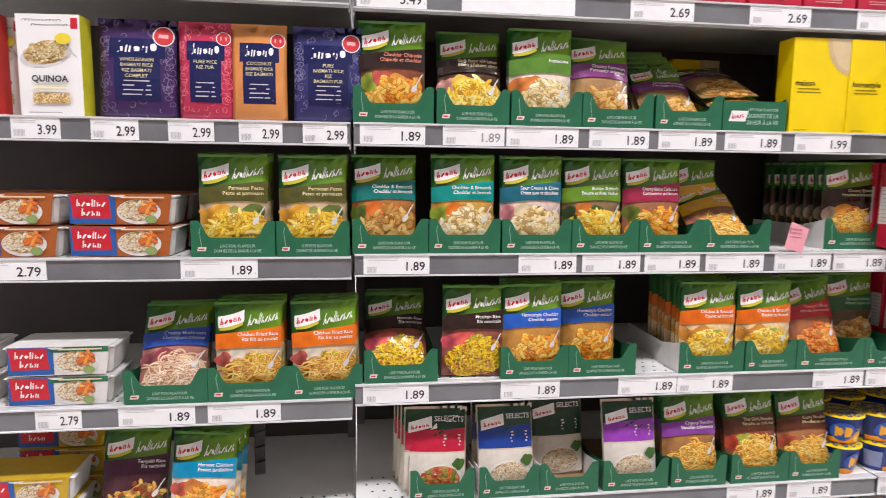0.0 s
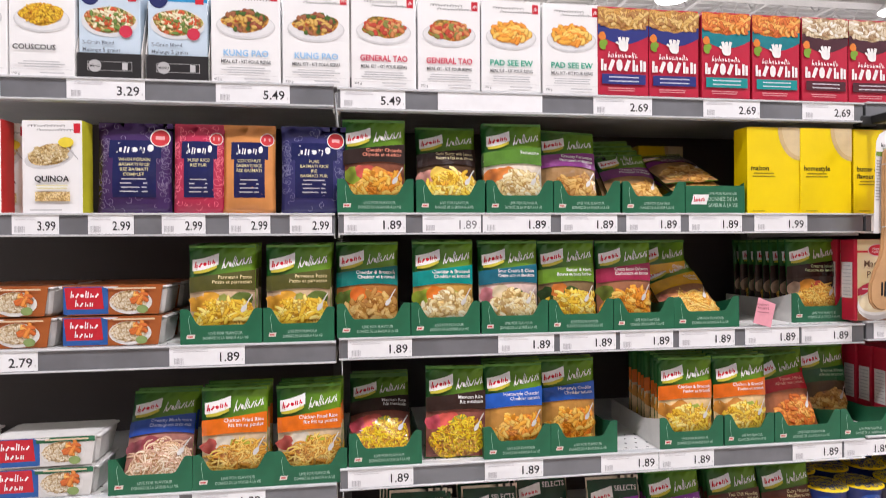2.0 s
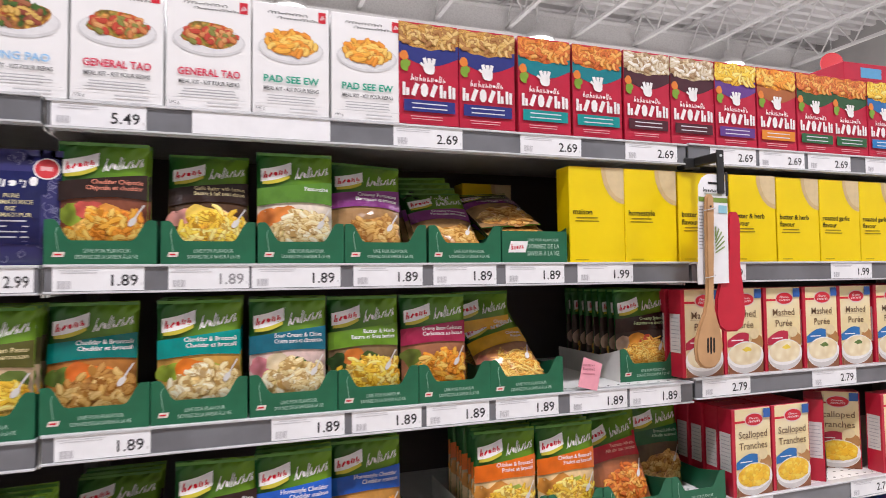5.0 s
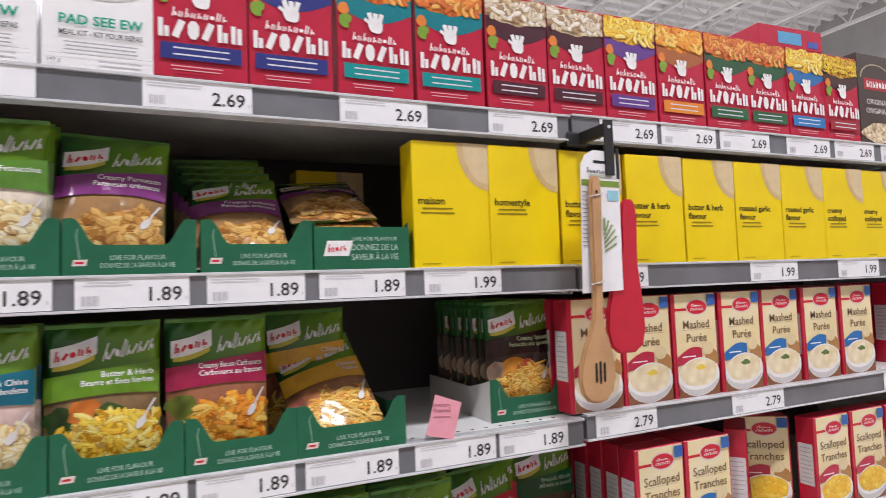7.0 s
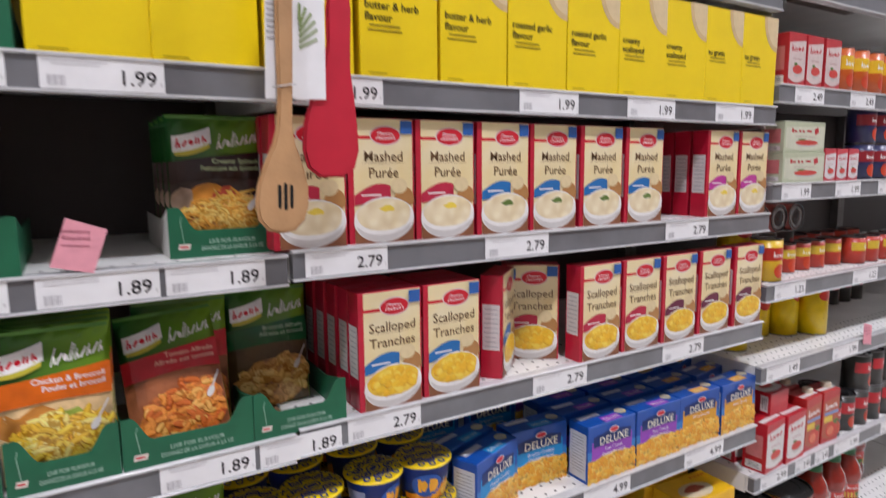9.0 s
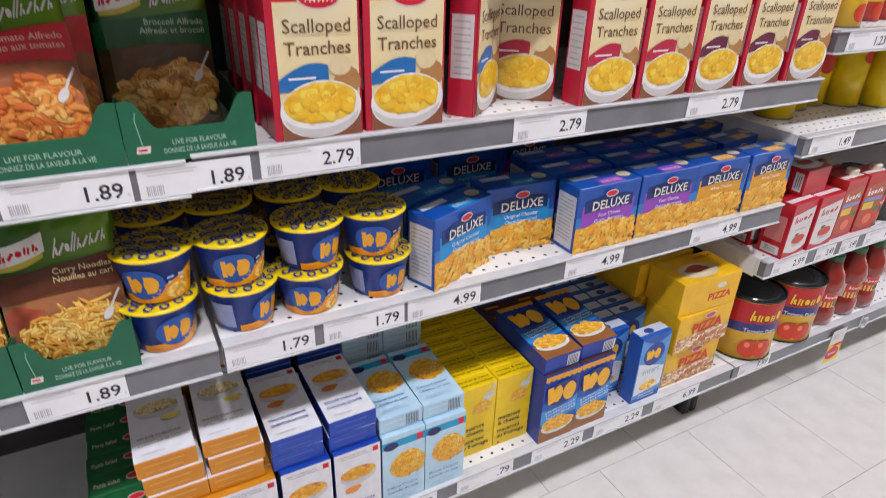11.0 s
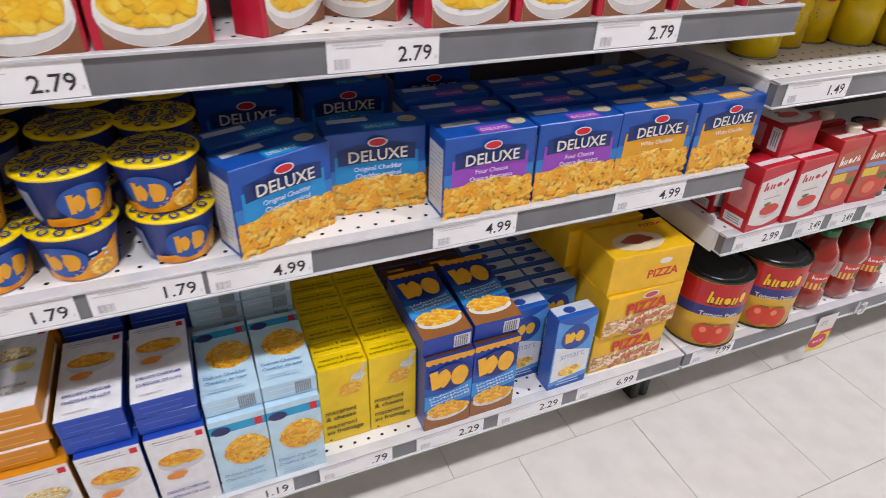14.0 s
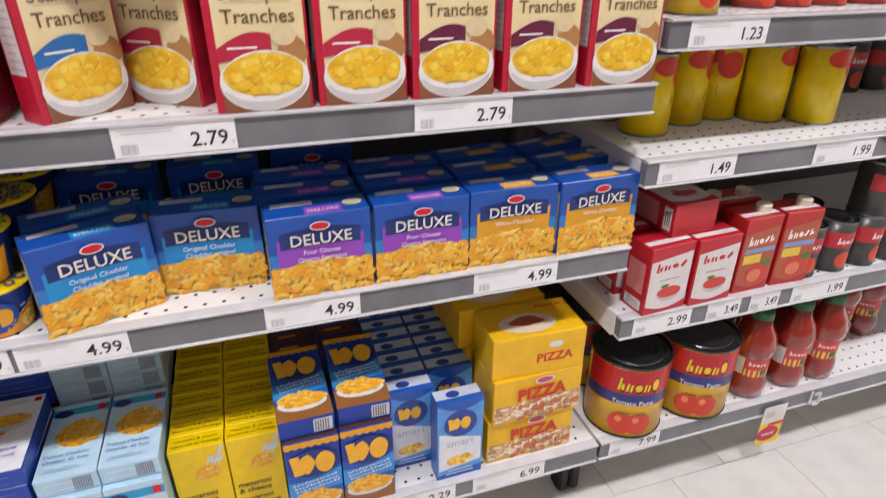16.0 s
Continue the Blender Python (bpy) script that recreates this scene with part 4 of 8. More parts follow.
def filled(kind, x0, x1, z, n=3, lean=-4.0, white=False, dx=0.0, ry=0.0, dy=0.02, low=False):
    """A tray with a row of like pouches one behind another."""
    tray(x0, x1, z, white, low)
    for k in range(n):
        pouch(kind, (x0 + x1) / 2 + dx + 0.0025 * ((k * 7) % 3 - 1), YF + 0.011 + dy + 0.022 * k, z + 0.003 + 0.002 * k, 0.8 * ((k * 5) % 3 - 1), lean, ry, k > 0)


z3, z2, z1, z0 = TOPS_B[1:5]
za2, za1, za0 = TOPS_A[2:5]
# second shelf from the top
filled("chipotle", 0.037, 0.194, z3, 2, -2)
filled("garlic", 0.2, 0.346, z3, 2, -14, dy=0.022)
filled("fettuccine", 0.35, 0.496, z3, 3, -4, dx=-0.006)
filled("parmesan_purple", 0.498, 0.649, z3, 2, -16, dx=-0.03, ry=3)
tray(0.655, 0.8, z3)
for k in range(4):
    pouch("parmesan_purple", 0.712 - 0.008 * k, YF + 0.026 + 0.028 * k, z3 + 0.004 + 0.004 * k, 1 - k, -42 + 5 * k, -1.5, k > 0)
tray(0.803, 0.946, z3, low=True)
for k in range(3):
    pouch("parmesan_purple", 0.87 - 0.012 * k, YF + 0.024 + 0.014 * k, z3 + 0.03 + 0.022 * k, 6 - 4 * k, -64, -4, k < 2)
# third shelf
filled("pesto", -0.27, -0.116, za2, 3, -2)
filled("pesto", -0.112, 0.029, za2, 3, -2)
filled("teal_dark", 0.034, 0.186, z2, 1, -6, dx=-0.01, dy=0.03)
filled("teal", 0.187, 0.334, z2, 3, -2)
filled("sour", 0.337, 0.484, z2, 2, -3, dx=-0.006)
filled("butter_herb", 0.486, 0.631, z2, 1, -4, dx=-0.018, dy=0.03)
filled("carbonara", 0.633, 0.774, z2, 1, -4, dx=-0.026, dy=0.035)
tray(0.776, 0.93, z2)
pouch("chicken_yellow", 0.85, YF + 0.026, z2 + 0.006, 3, -44, -9)
tray(1.097, 1.25, z2, True, y=YF + 0.05)
for k in range(8):
    pouch("spinach", 1.17 + 0.003 * (k % 2), YF + 0.075 + 0.03 * k, z2 + 0.003, 0.6 * (k % 3) - 0.6, -3, 0)
pouch("chicken_yellow", 0.812, YF + 0.13, z2 + 0.004, 1.5, -5, 0)
# fourth shelf
filled("mushroom", -0.408, -0.251, za1, 2, -26, dx=0.004)
filled("fried_rice", -0.248, -0.095, za1, 3, -2)
filled("fried_rice", -0.092, 0.052, za1, 3, -2, ry=-1)
filled("mexican", 0.058, 0.206, z1, 3, -38, dx=-0.006)
pouch("mexican", 0.283, YF + 0.03, z1 + 0.001, -2, -5, 1)
filled("homestyle", 0.341, 0.488, z1, 3, -3)
filled("homestyle", 0.489, 0.639, z1, 2, -4, dx=-0.016, dy=0.05)
filled("broccoli", 0.739, 0.891, z1, 8, -3, white=True, ry=1)
filled("broccoli", 0.895, 1.017, z1, 7, -3, dx=-0.004)
tray(1.019, 1.186, z1)
pouch("alfredo_red", 1.1, YF + 0.04, z1 + 0.004, 2, -22, -3)
pouch("dark_green", 1.243, YF + 0.12, z1 + 0.004, 0, -8, 1)
pouch("dark_green", 1.235, YF + 0.15, z1 + 0.004, 1, -7, 0, True)
pouch("alfredo_red", 1.11, YF + 0.1, z1 + 0.004, 0, -8, 1, True)
tray(1.188, 1.327, z1)
# fifth shelf
pouch("teriyaki", -0.421, YF + 0.05, za0, 0, -14, 2)
for k in range(3):
    pouch("harvest", -0.279 + 0.006 * k, YF + 0.03 + 0.03 * k, za0 + 0.001, -4, -8, 3, k > 0)


def grain_pouch(flavour, band, x, y, z, rx=-6.0, ry=0.0):
    ob = thing("side_dish_pouch", f"cream and green pouch of {flavour}", "pouch", "side dish pouches")
    w, h = 0.128, 0.188
    pouch_body(ob, w, h, 0.012, mat("cream_film", (0.62, 0.55, 0.42), 0.4, bump=0.4, bump_scale=24))
    p = Print(ob, bulge(w, h, 0.012))
    p.band("head", ink((0.008, 0.05, 0.025), INKFILM), -w * 0.47, w * 0.47, lambda s: h * 0.66, lambda s: h * 0.97, 10, 5)
    p.band("flavour_band", ink(band, INKFILM), -w * 0.47, w * 0.47, lambda s: h * 0.5, lambda s: h * (0.72 + 0.04 * s), 10, 4)
    p.band("brand_ribbon", ink(WHITE, INKFILM), -w * 0.42, -w * 0.02, lambda s: h * (0.7 + 0.06 * s), lambda s: h * (0.82 + 0.07 * s), 8, 3)
    p.wordmark("brand_mark", ink(RED, INKFILM), -w * 0.38, h * 0.74, w * 0.32, h * 0.05, 5, h * 0.04, 5)
    p.text("range_text", ink(WHITE, INKFILM), "SELECTS", w * 0.02, h * 0.83, h * 0.085, "left", 0.3, w * 0.42)
    p.bars("flavour_text", ink((0.75, 0.7, 0.7), INKFILM), w * 0.05, h * 0.67, w * 0.38, 4, h * 0.035, h * 0.018, 4)
    p.rect("paper_window", ink((0.68, 0.64, 0.56), 0.4), -w * 0.47, h * 0.04, w * 0.47, h * 0.48, 8)
    p.oval("bowl", ink((0.75, 0.73, 0.7), 0.4), w * 0.05, h * 0.19, w * 0.38, h * 0.17, 22, 4)
    p.oval("dish_picture", F_WHITERICE if band[0] < 0.4 else F_CHICKEN, w * 0.05, h * 0.2, w * 0.33, h * 0.14, 22, 4, 0.05, 3)
    p.heap("food_print", F_WHITERICE if band[0] < 0.4 else F_CHICKEN, w * 0.05, h * 0.2, w * 0.31, h * 0.13, 3, FILM)
    p.oval("garnish", ink((0.06, 0.14, 0.03), INKFILM), w * 0.36, h * 0.36, w * 0.1, h * 0.07, 14, 3, 0.2, 8)
    p.done()
    return put(ob, x, y, z, 0, rx, ry)


a = grain_pouch("rice and beans", (0.5, 0.015, 0.05), 0.211, YF + 0.03, z0 + 0.001, -12, 2)
for k in range(4):
    again(a, 0.2 - 0.006 * k, YF + 0.05 + 0.025 * k, z0 + 0.001 + 0.002 * k, 3, -4, 2)
a = grain_pouch("spinach rice", (0.01, 0.05, 0.3), 0.366, YF + 0.03, z0 + 0.001, -14)
again(a, 0.36, YF + 0.09, z0 + 0.002, 2, -5)
a = grain_pouch("herb rice", (0.008, 0.05, 0.03), 0.5, YF + 0.09, z0 + 0.001, -9, -1)
again(a, 0.49, YF + 0.13, z0 + 0.001, 2, -5)
a = grain_pouch("cheddar rice", (0.28, 0.05, 0.42), 0.652, YF + 0.03, z0 + 0.004, -12)
for x0, x1, white in ((0.152, 0.29, True), (0.3, 0.432, True), (0.436, 0.565, True), (0.58, 0.728, False)):
    tray(x0, x1, z0, white)
filled("noodle_purple", 0.737, 0.869, z0, 3, -12, dx=-0.004)
filled("noodle_brown", 0.882, 1.022, z0, 3, -16, dx=0.004)
filled("curry", 1.024, 1.152, z0, 3, -14)

# ---- cartons on the top shelf ----
z4 = TOPS[0]
z3, z2, z1, z0 = TOPS[1:5]
M_WHITEBOX = mat("white_carton", (0.87, 0.87, 0.86), 0.35, vary=0.02, scale=12)


def meal_box(title, sub, colour, dish, label, w=0.134, h=0.195, weight="432 g"):
    ob, p = box_thing("meal_carton", label, "carton", w, 0.05, h, M_WHITEBOX, "white cartons")
    p.scribble("house_script", ink((0.1, 0.1, 0.1)), -w * 0.3, h * 0.905, w * 0.5, h * 0.022, 11, 0, 3, 0.0012)
    p.scribble("house_script", ink((0.1, 0.1, 0.1)), -w * 0.18, h * 0.865, w * 0.52, h * 0.022, 12, 0, 6, 0.0012)
    p.rect("house_badge", ink(RED), w * 0.36, h * 0.865, w * 0.46, h * 0.965)
    p.scribble("badge_mark", ink(WHITE), w * 0.385, h * 0.89, w * 0.05, h * 0.04, 2, h * 0.01, 2, 0.0012)
    p.oval("plate", ink((0.66, 0.66, 0.66)), 0, h * 0.595, w * 0.43, h * 0.135, 26)
    p.oval("plate", ink((0.78, 0.78, 0.78)), 0, h * 0.605, w * 0.41, h * 0.12, 26)
    p.oval("dish_picture", dish, 0, h * 0.645, w * 0.32, h * 0.115, 24, 3, 0.12, len(title))
    p.heap("food_print", dish, 0, h * 0.65, w * 0.31, h * 0.105, len(title), 0.4, much=0.8)
    s = h * (0.088 if len(title) > 8 or sub else 0.075)
    p.text("title", ink(colour), title, 0 if sub else -w * 0.44, h * 0.285, s, "centre" if sub else "left", 1.0, w * 0.74)
    if sub:
        p.text("subtitle", ink((0.08, 0.08, 0.08)), sub, 0, h * 0.21, h * 0.05, "centre", 0.8, w * 0.72)
    p.bars("small_print", ink((0.45, 0.45, 0.46)), -w * 0.36, h * 0.16, w * 0.72, 3, h * 0.025, h * 0.009, len(title))
    p.rect("rule", ink((0.6, 0.6, 0.6)), -w * 0.46, h * 0.085, w * 0.46, h * 0.088)
    p.text("weight", ink((0.2, 0.2, 0.2)), weight, -w * 0.46, h * 0.03, h * 0.036, "left", 0.3)
    p.bars("small_print", ink((0.55, 0.55, 0.56)), -w * 0.05, h * 0.045, w * 0.42, 1, 0.01, h * 0.012, 5)
    p.done()
    return ob


def run(ob, edges, y, z, jitter=0.002, seed=1):
    """The thing at the first place and copies of it at the others."""
    rnd = random.Random(seed)
    for k, x in enumerate(edges):
        yy, rz = y + rnd.uniform(0, jitter), rnd.uniform(-0.6, 0.6)
        put(ob, x, yy, z, rz) if k == 0 else again(ob, x, yy, z, rz)


YB = YF + 0.008
run(meal_box("COUSCOUS", "", (0.03, 0.03, 0.03), F_COUS, "white couscous carton with a bowl of yellow couscous", 0.117, 0.19, "190 g"), (-0.76, -0.64, -0.52), YB, z4)
run(meal_box("KUNG PAO", "MEAL KIT - KIT POUR REPAS", (0.3, 0.55, 0.82), F_VEG, "white kung pao meal kit carton with blue title"), (-0.1415, -0.003), YB, z4)
run(meal_box("GENERAL TAO", "MEAL KIT - KIT POUR REPAS", (0.62, 0.02, 0.07), F_CHICKEN, "white general tao meal kit carton with red title", 0.133, 0.195, "392 g"), (0.1345, 0.272), YB, z4)
run(meal_box("PAD SEE EW", "MEAL KIT - KIT POUR REPAS", (0.0, 0.35, 0.22), F_ORANGE, "white pad see ew meal kit carton with green title", 0.13, 0.195, "149 g"), (0.406, 0.541), YB, z4)


def blend_box():
    w, h = 0.112, 0.188
    ob, p = box_thing("grain_carton", "pale blue grain blend carton with a salad picture", "carton", w, 0.06, h, mat("pale_blue_carton", (0.58, 0.7, 0.8), 0.35, vary=0.02), "grain blend cartons")
    p.rect("blue_stripe", ink((0.02, 0.3, 0.62)), -w * 0.5, h * 0.84, w * 0.5, h * 0.95)
    p.oval("range_badge", ink(NAVY), -w * 0.32, h * 0.87, w * 0.16, h * 0.105, 20)
    p.text("range_text", ink(WHITE), "MENU", -w * 0.32, h * 0.855, h * 0.05, "centre", 0.5, w * 0.24)
    p.rect("house_badge", ink(RED), w * 0.3, h * 0.82, w * 0.44, h * 0.95)
    p.oval("plate", ink((0.72, 0.73, 0.74)), 0, h * 0.6, w * 0.46, h * 0.16, 24)
    p.oval("dish_picture", F_SALAD, 0, h * 0.62, w * 0.4, h * 0.14, 24, 3, 0.08, 4)
    p.heap("food_print", F_SALAD, 0, h * 0.62, w * 0.36, h * 0.12, 4, 0.4)
    p.oval("red_sticker", ink((0.6, 0.03, 0.07)), w * 0.27, h * 0.5, w * 0.11, h * 0.065, 16)
    p.text("title", ink((0.1, 0.12, 0.15)), "5-Grain Blend", -w * 0.44, h * 0.36, h * 0.055, "left", 0.3)
    p.text("title", ink((0.1, 0.12, 0.15)), "Mélange 5 grains", -w * 0.44, h * 0.285, h * 0.055, "left", 0.3)
    p.done()
    return ob


def black_tray():
    ob = thing("display_tray", "black card display tray with a range badge", "display tray", "black trays")
    w = 0.12
    part("front_panel", blocks((-w / 2, 0, 0, w / 2, 0.0016, 0.052)), ink((0.018, 0.017, 0.018)), ob)
    for x in (-w / 2, w / 2 - 0.0016):
        bm = bmesh.new()
        f = bm.faces.new([bm.verts.new((x, yy, zz)) for yy, zz in ((0, 0), (0.2, 0), (0.2, 0.19), (0.05, 0.19), (0.0, 0.052))])
        r = bmesh.ops.extrude_face_region(bm, geom=[f])
        for v in r["geom"]:
            if isinstance(v, bmesh.types.BMVert):
                v.co.x += 0.0016
        bmesh.ops.recalc_face_normals(bm, faces=bm.faces[:])
        part("side_panel", bm, M_WHITECARD, ob)
    p = Print(ob, on_front)
    p.rect("badge_outline", ink((0.4, 0.4, 0.4)), -0.04, 0.018, 0.042, 0.036)
    p.rect("badge_ground", ink((0.018, 0.017, 0.018)), -0.039, 0.019, 0.041, 0.035)
    p.oval("range_badge", ink((0.5, 0.5, 0.5)), -0.026, 0.027, 0.012, 0.012, 18)
    p.text("range_text", ink((0.02, 0.02, 0.02)), "MENU", -0.026, 0.0245, 0.007, "centre", 0.4)
    p.rect("house_badge", ink((0.6, 0.6, 0.6)), 0.024, 0.02, 0.034, 0.034)
    p.done()
    return ob


a, b = blend_box(), black_tray()
put(a, -0.399, YB + 0.004, z4 + 0.002)
put(b, -0.399, YB, z4)
again(a, -0.2725, YB + 0.004, z4 + 0.002)
again(b, -0.2725, YB, z4)
ob, p = box_thing("couscous_carton", "purple couscous carton standing on the back row", "carton", 0.11, 0.05, 0.19, mat("purple_carton", (0.16, 0.03, 0.22), 0.35))
p.text("title", ink(WHITE), "COUSCOUS", -0.05, 0.135, 0.014, "left", 0.6)
p.scribble("house_script", ink(WHITE), -0.012, 0.165, 0.04, 0.005, 9, 0, 3, 0.001)
p.rect("house_badge", ink(RED), 0.036, 0.155, 0.047, 0.175)
p.done()
put(ob, -0.567, YF + 0.13, z4 + 0.074, -3)
ob, p = box_thing("rice_carton", "plain white carton in the back row", "carton", 0.11, 0.05, 0.0735, M_WHITEBOX)
p.done()
put(ob, -0.567, YF + 0.13, z4, -3)


def dinner_box(bowl, dish, stripe, label, w=0.118, h=0.193, x_seed=1):
    ob, p = box_thing("pasta_dinner_carton", label, "carton", w, 0.045, h, mat("red_carton", (0.5, 0.012, 0.045), 0.35, vary=0.05), "red dinner cartons")
    p.band("bowl", ink(bowl), -w * 0.5, w * 0.5, lambda s: h * (0.68 - 0.1 * math.sin(math.pi * s)), lambda s: h * 0.86, 14, 2)
    p.band("dish_picture", dish, -w * 0.5, w * 0.5, lambda s: h * (0.8 - 0.06 * math.sin(math.pi * s) + 0.008 * math.sin(s * 21)), lambda s: h * (0.985 + 0.008 * math.sin(s * 17)), 16, 3)
    if dish.name in HEAPS:
        p.heap("food_print", dish, 0, h * 0.875, w * 0.47, h * 0.085, x_seed, 0.35, (-w * 0.495, w * 0.495, h * 0.72, h * 0.995), True, 1.0)
    p.oval("mark", ink(WHITE), 0, h * 0.555, w * 0.1, h * 0.06, 22, 2, 0.06, 5)
    for k in range(3):
        p.stroke("mark_ray", ink(WHITE), [(w * 0.05 * (k - 1), h * 0.58), (w * 0.085 * (k - 1), h * 0.655)], w * 0.055)
    p.stroke("mark_ray", ink(WHITE), [(-w * 0.05, h * 0.56), (-w * 0.15, h * 0.6)], w * 0.05)
    p.oval("garnish", ink((0.2, 0.36, 0.03)), -w * 0.4, h * 0.57, w * 0.08, h * 0.06, 12, 2, 0.2, 2)
    p.oval("garnish_carrot", ink((0.75, 0.22, 0.03)), -w * 0.42, h * 0.66, w * 0.07, h * 0.05, 12, 2, 0.1, 3)
    p.wordmark("brand_script", ink(WHITE), -w * 0.32, h * 0.42, w * 0.6, h * 0.065, 9, 0, 7, 0.2, 0.8, False)
    p.wordmark("brand_mark", ink((0.85, 0.84, 0.82)), -w * 0.46, h * 0.27, w * 0.93, h * 0.13, 6, 0, 9, 0.0, 1.15)
    p.rect("flavour_band", ink(stripe), -w * 0.43, h * 0.12, w * 0.43, h * 0.235)
    p.bars("flavour_text", ink((0.7, 0.7, 0.74)), -w * 0.3, h * 0.195, w * 0.6, 2, h * 0.045, h * 0.011, 2)
    p.bars("small_print", ink((0.7, 0.4, 0.42)), -w * 0.4, h * 0.07, w * 0.7, 2, h * 0.025, h * 0.008, 4)
    p.done()
    return ob


DIN = [((0.02, 0.03, 0.2), F_BEEF, (0.02, 0.03, 0.2), "red beef noodle dinner carton with navy band", (0.659, 0.779)),
       ((0.0, 0.2, 0.24), F_TOMATO, (0.0, 0.28, 0.28), "red pasta dinner carton with teal band", (0.904, 1.029)),
       ((0.06, 0.01, 0.02), F_STROG, (0.07, 0.01, 0.02), "red stroganoff dinner carton with maroon band", (1.152, 1.274)),
       ((0.12, 0.04, 0.25), F_PASTA, (0.12, 0.04, 0.25), "red dinner carton with purple band", (1.394,)),
       ((0.4, 0.12, 0.03), F_ORANGE, (0.75, 0.25, 0.02), "red dinner carton with orange band", (1.516,)),
       ((0.02, 0.09, 0.03), F_TOMATO, (0.02, 0.12, 0.04), "red lasagne dinner carton with green band", (1.638, 1.755)),
       ((0.02, 0.15, 0.4), F_PASTA, (0.02, 0.2, 0.5), "red cheese dinner carton with blue band", (1.873,)),
       ((0.06, 0.02, 0.015), F_RICE, (0.35, 0.02, 0.03), "red dinner carton with dark bowl", (1.99,))]
for bowl, dish, stripe, label, xs in DIN:
    run(dinner_box(bowl, dish, stripe, label), xs, YB, z4 + 0.0005, 0.003)
ob, p = box_thing("pasta_dinner_carton", "red dinner carton lying on top of the back row", "carton", 0.19, 0.12, 0.045, mat("red_carton_b", (0.5, 0.012, 0.045), 0.35), "red dinner cartons")
p.rect("flavour_band", ink((0.1, 0.35, 0.6)), -0.04, 0.008, 0.03, 0.034)
p.rect("house_badge", ink((0.05, 0.1, 0.4)), 0.05, 0.006, 0.08, 0.02)
p.done()
put(ob, 1.842, YF + 0.012, z4 + 0.1945, -2)


def potato_box():
    w, h = 0.135, 0.21
    ob, p = box_thing("potato_carton", "dark brown instant potato carton with white lettering", "carton", w, 0.05, h, mat("brown_carton", (0.07, 0.05, 0.04), 0.35), "potato cartons")
    p.rect("brand_patch", ink((0.4, 0.02, 0.03)), -w * 0.34, h * 0.6, w * 0.4, h * 0.73)
    p.wordmark("brand_mark", ink(WHITE), -w * 0.28, h * 0.63, w * 0.6, h * 0.07, 7)
    p.stroke("arch", ink((0.45, 0.4, 0.25)), [(w * 0.42 * math.cos(a), h * 0.73 + h * 0.16 * math.sin(a)) for a in [k * 0.314 for k in range(11)]], 0.004)
    p.text("title", ink((0.7, 0.68, 0.64)), "ORIGINAL", 0, h * 0.44, h * 0.085, "centre", 0.5, w * 0.66)
    p.text("title", ink((0.7, 0.68, 0.64)), "ORIGINALE", 0, h * 0.34, h * 0.085, "centre", 0.5, w * 0.7)
    p.oval("dish_picture", F_STROG, 0, h * 0.12, w * 0.44, h * 0.12, 20, 3, 0.15, 3)
    p.done()
    return ob


run(potato_box(), (2.118, 2.257, 2.397, 2.6, 2.74), YB, z4 + 0.001)


# ---- second shelf: rice, quinoa, potato cartons ----
def quinoa_box(title, colour, side, x):
    w, h = 0.112, 0.18
    ob, p = box_thing("quinoa_carton", "white quinoa carton with a spoon-shaped plate of grain", "carton", w, 0.04, h, mat("carton_sides", side, 0.35), "quinoa cartons")
    p.rect("front_sheet", M_WHITEBOX, -w * 0.499, h * 0.003, w * 0.499, h * 0.997)
    p.scribble("house_script", ink((0.1, 0.1, 0.1)), -w * 0.4, h * 0.93, w * 0.6, h * 0.02, 11, 0, 3, 0.0011)
    p.scribble("house_script", ink((0.1, 0.1, 0.1)), -w * 0.25, h * 0.885, w * 0.6, h * 0.02, 12, 0, 6, 0.0011)
    p.rect("house_badge", ink(RED), w * 0.36, h * 0.86, w * 0.47, h * 0.965)
    p.oval("plate", ink((0.66, 0.66, 0.66)), -w * 0.05, h * 0.6, w * 0.42, h * 0.115, 24, 2, 0, 0, 0.2)
    p.oval("dish_picture", F_QUINOA, -w * 0.05, h * 0.63, w * 0.36, h * 0.11, 24, 3, 0.1, 2, 0.2)
    p.heap("food_print", F_QUINOA, -w * 0.05, h * 0.635, w * 0.33, h * 0.095, 2, 0.35)
    p.stroke("fork", ink((0.5, 0.5, 0.5)), [(w * 0.16, h * 0.78), (w * 0.3, h * 0.68), (w * 0.44, h * 0.58)], 0.0022)
    p.oval("lemon", ink((0.85, 0.68, 0.05)), w * 0.24, h * 0.76, w * 0.13, h * 0.055, 14)
    p.text("title", ink(colour), title, 0, h * 0.34, h * 0.088, "centre", 1.2, w * 0.68)
    p.bars("small_print", ink((0.75, 0.7, 0.4)), -w * 0.34, h * 0.29, w * 0.68, 2, h * 0.03, h * 0.014, 4)
    p.rect("grain_window", F_QUINOA, -w * 0.28, h * 0.13, w * 0.3, h * 0.23, 4)
    p.bars("small_print", ink((0.5, 0.5, 0.5)), -w * 0.4, h * 0.03, w * 0.6, 1, 0.01, h * 0.012, 5)
    p.done()
    return put(ob, x, YB + 0.002, z3, -5)


quinoa_box("QUINOA", (0.03, 0.03, 0.03), (0.55, 0.52, 0.03), -0.504)
q2 = quinoa_box("QUINOA", (0.1, 0.03, 0.02), (0.5, 0.03, 0.03), -0.648)
again(q2, -0.62, YB + 0.045, z3, -5)


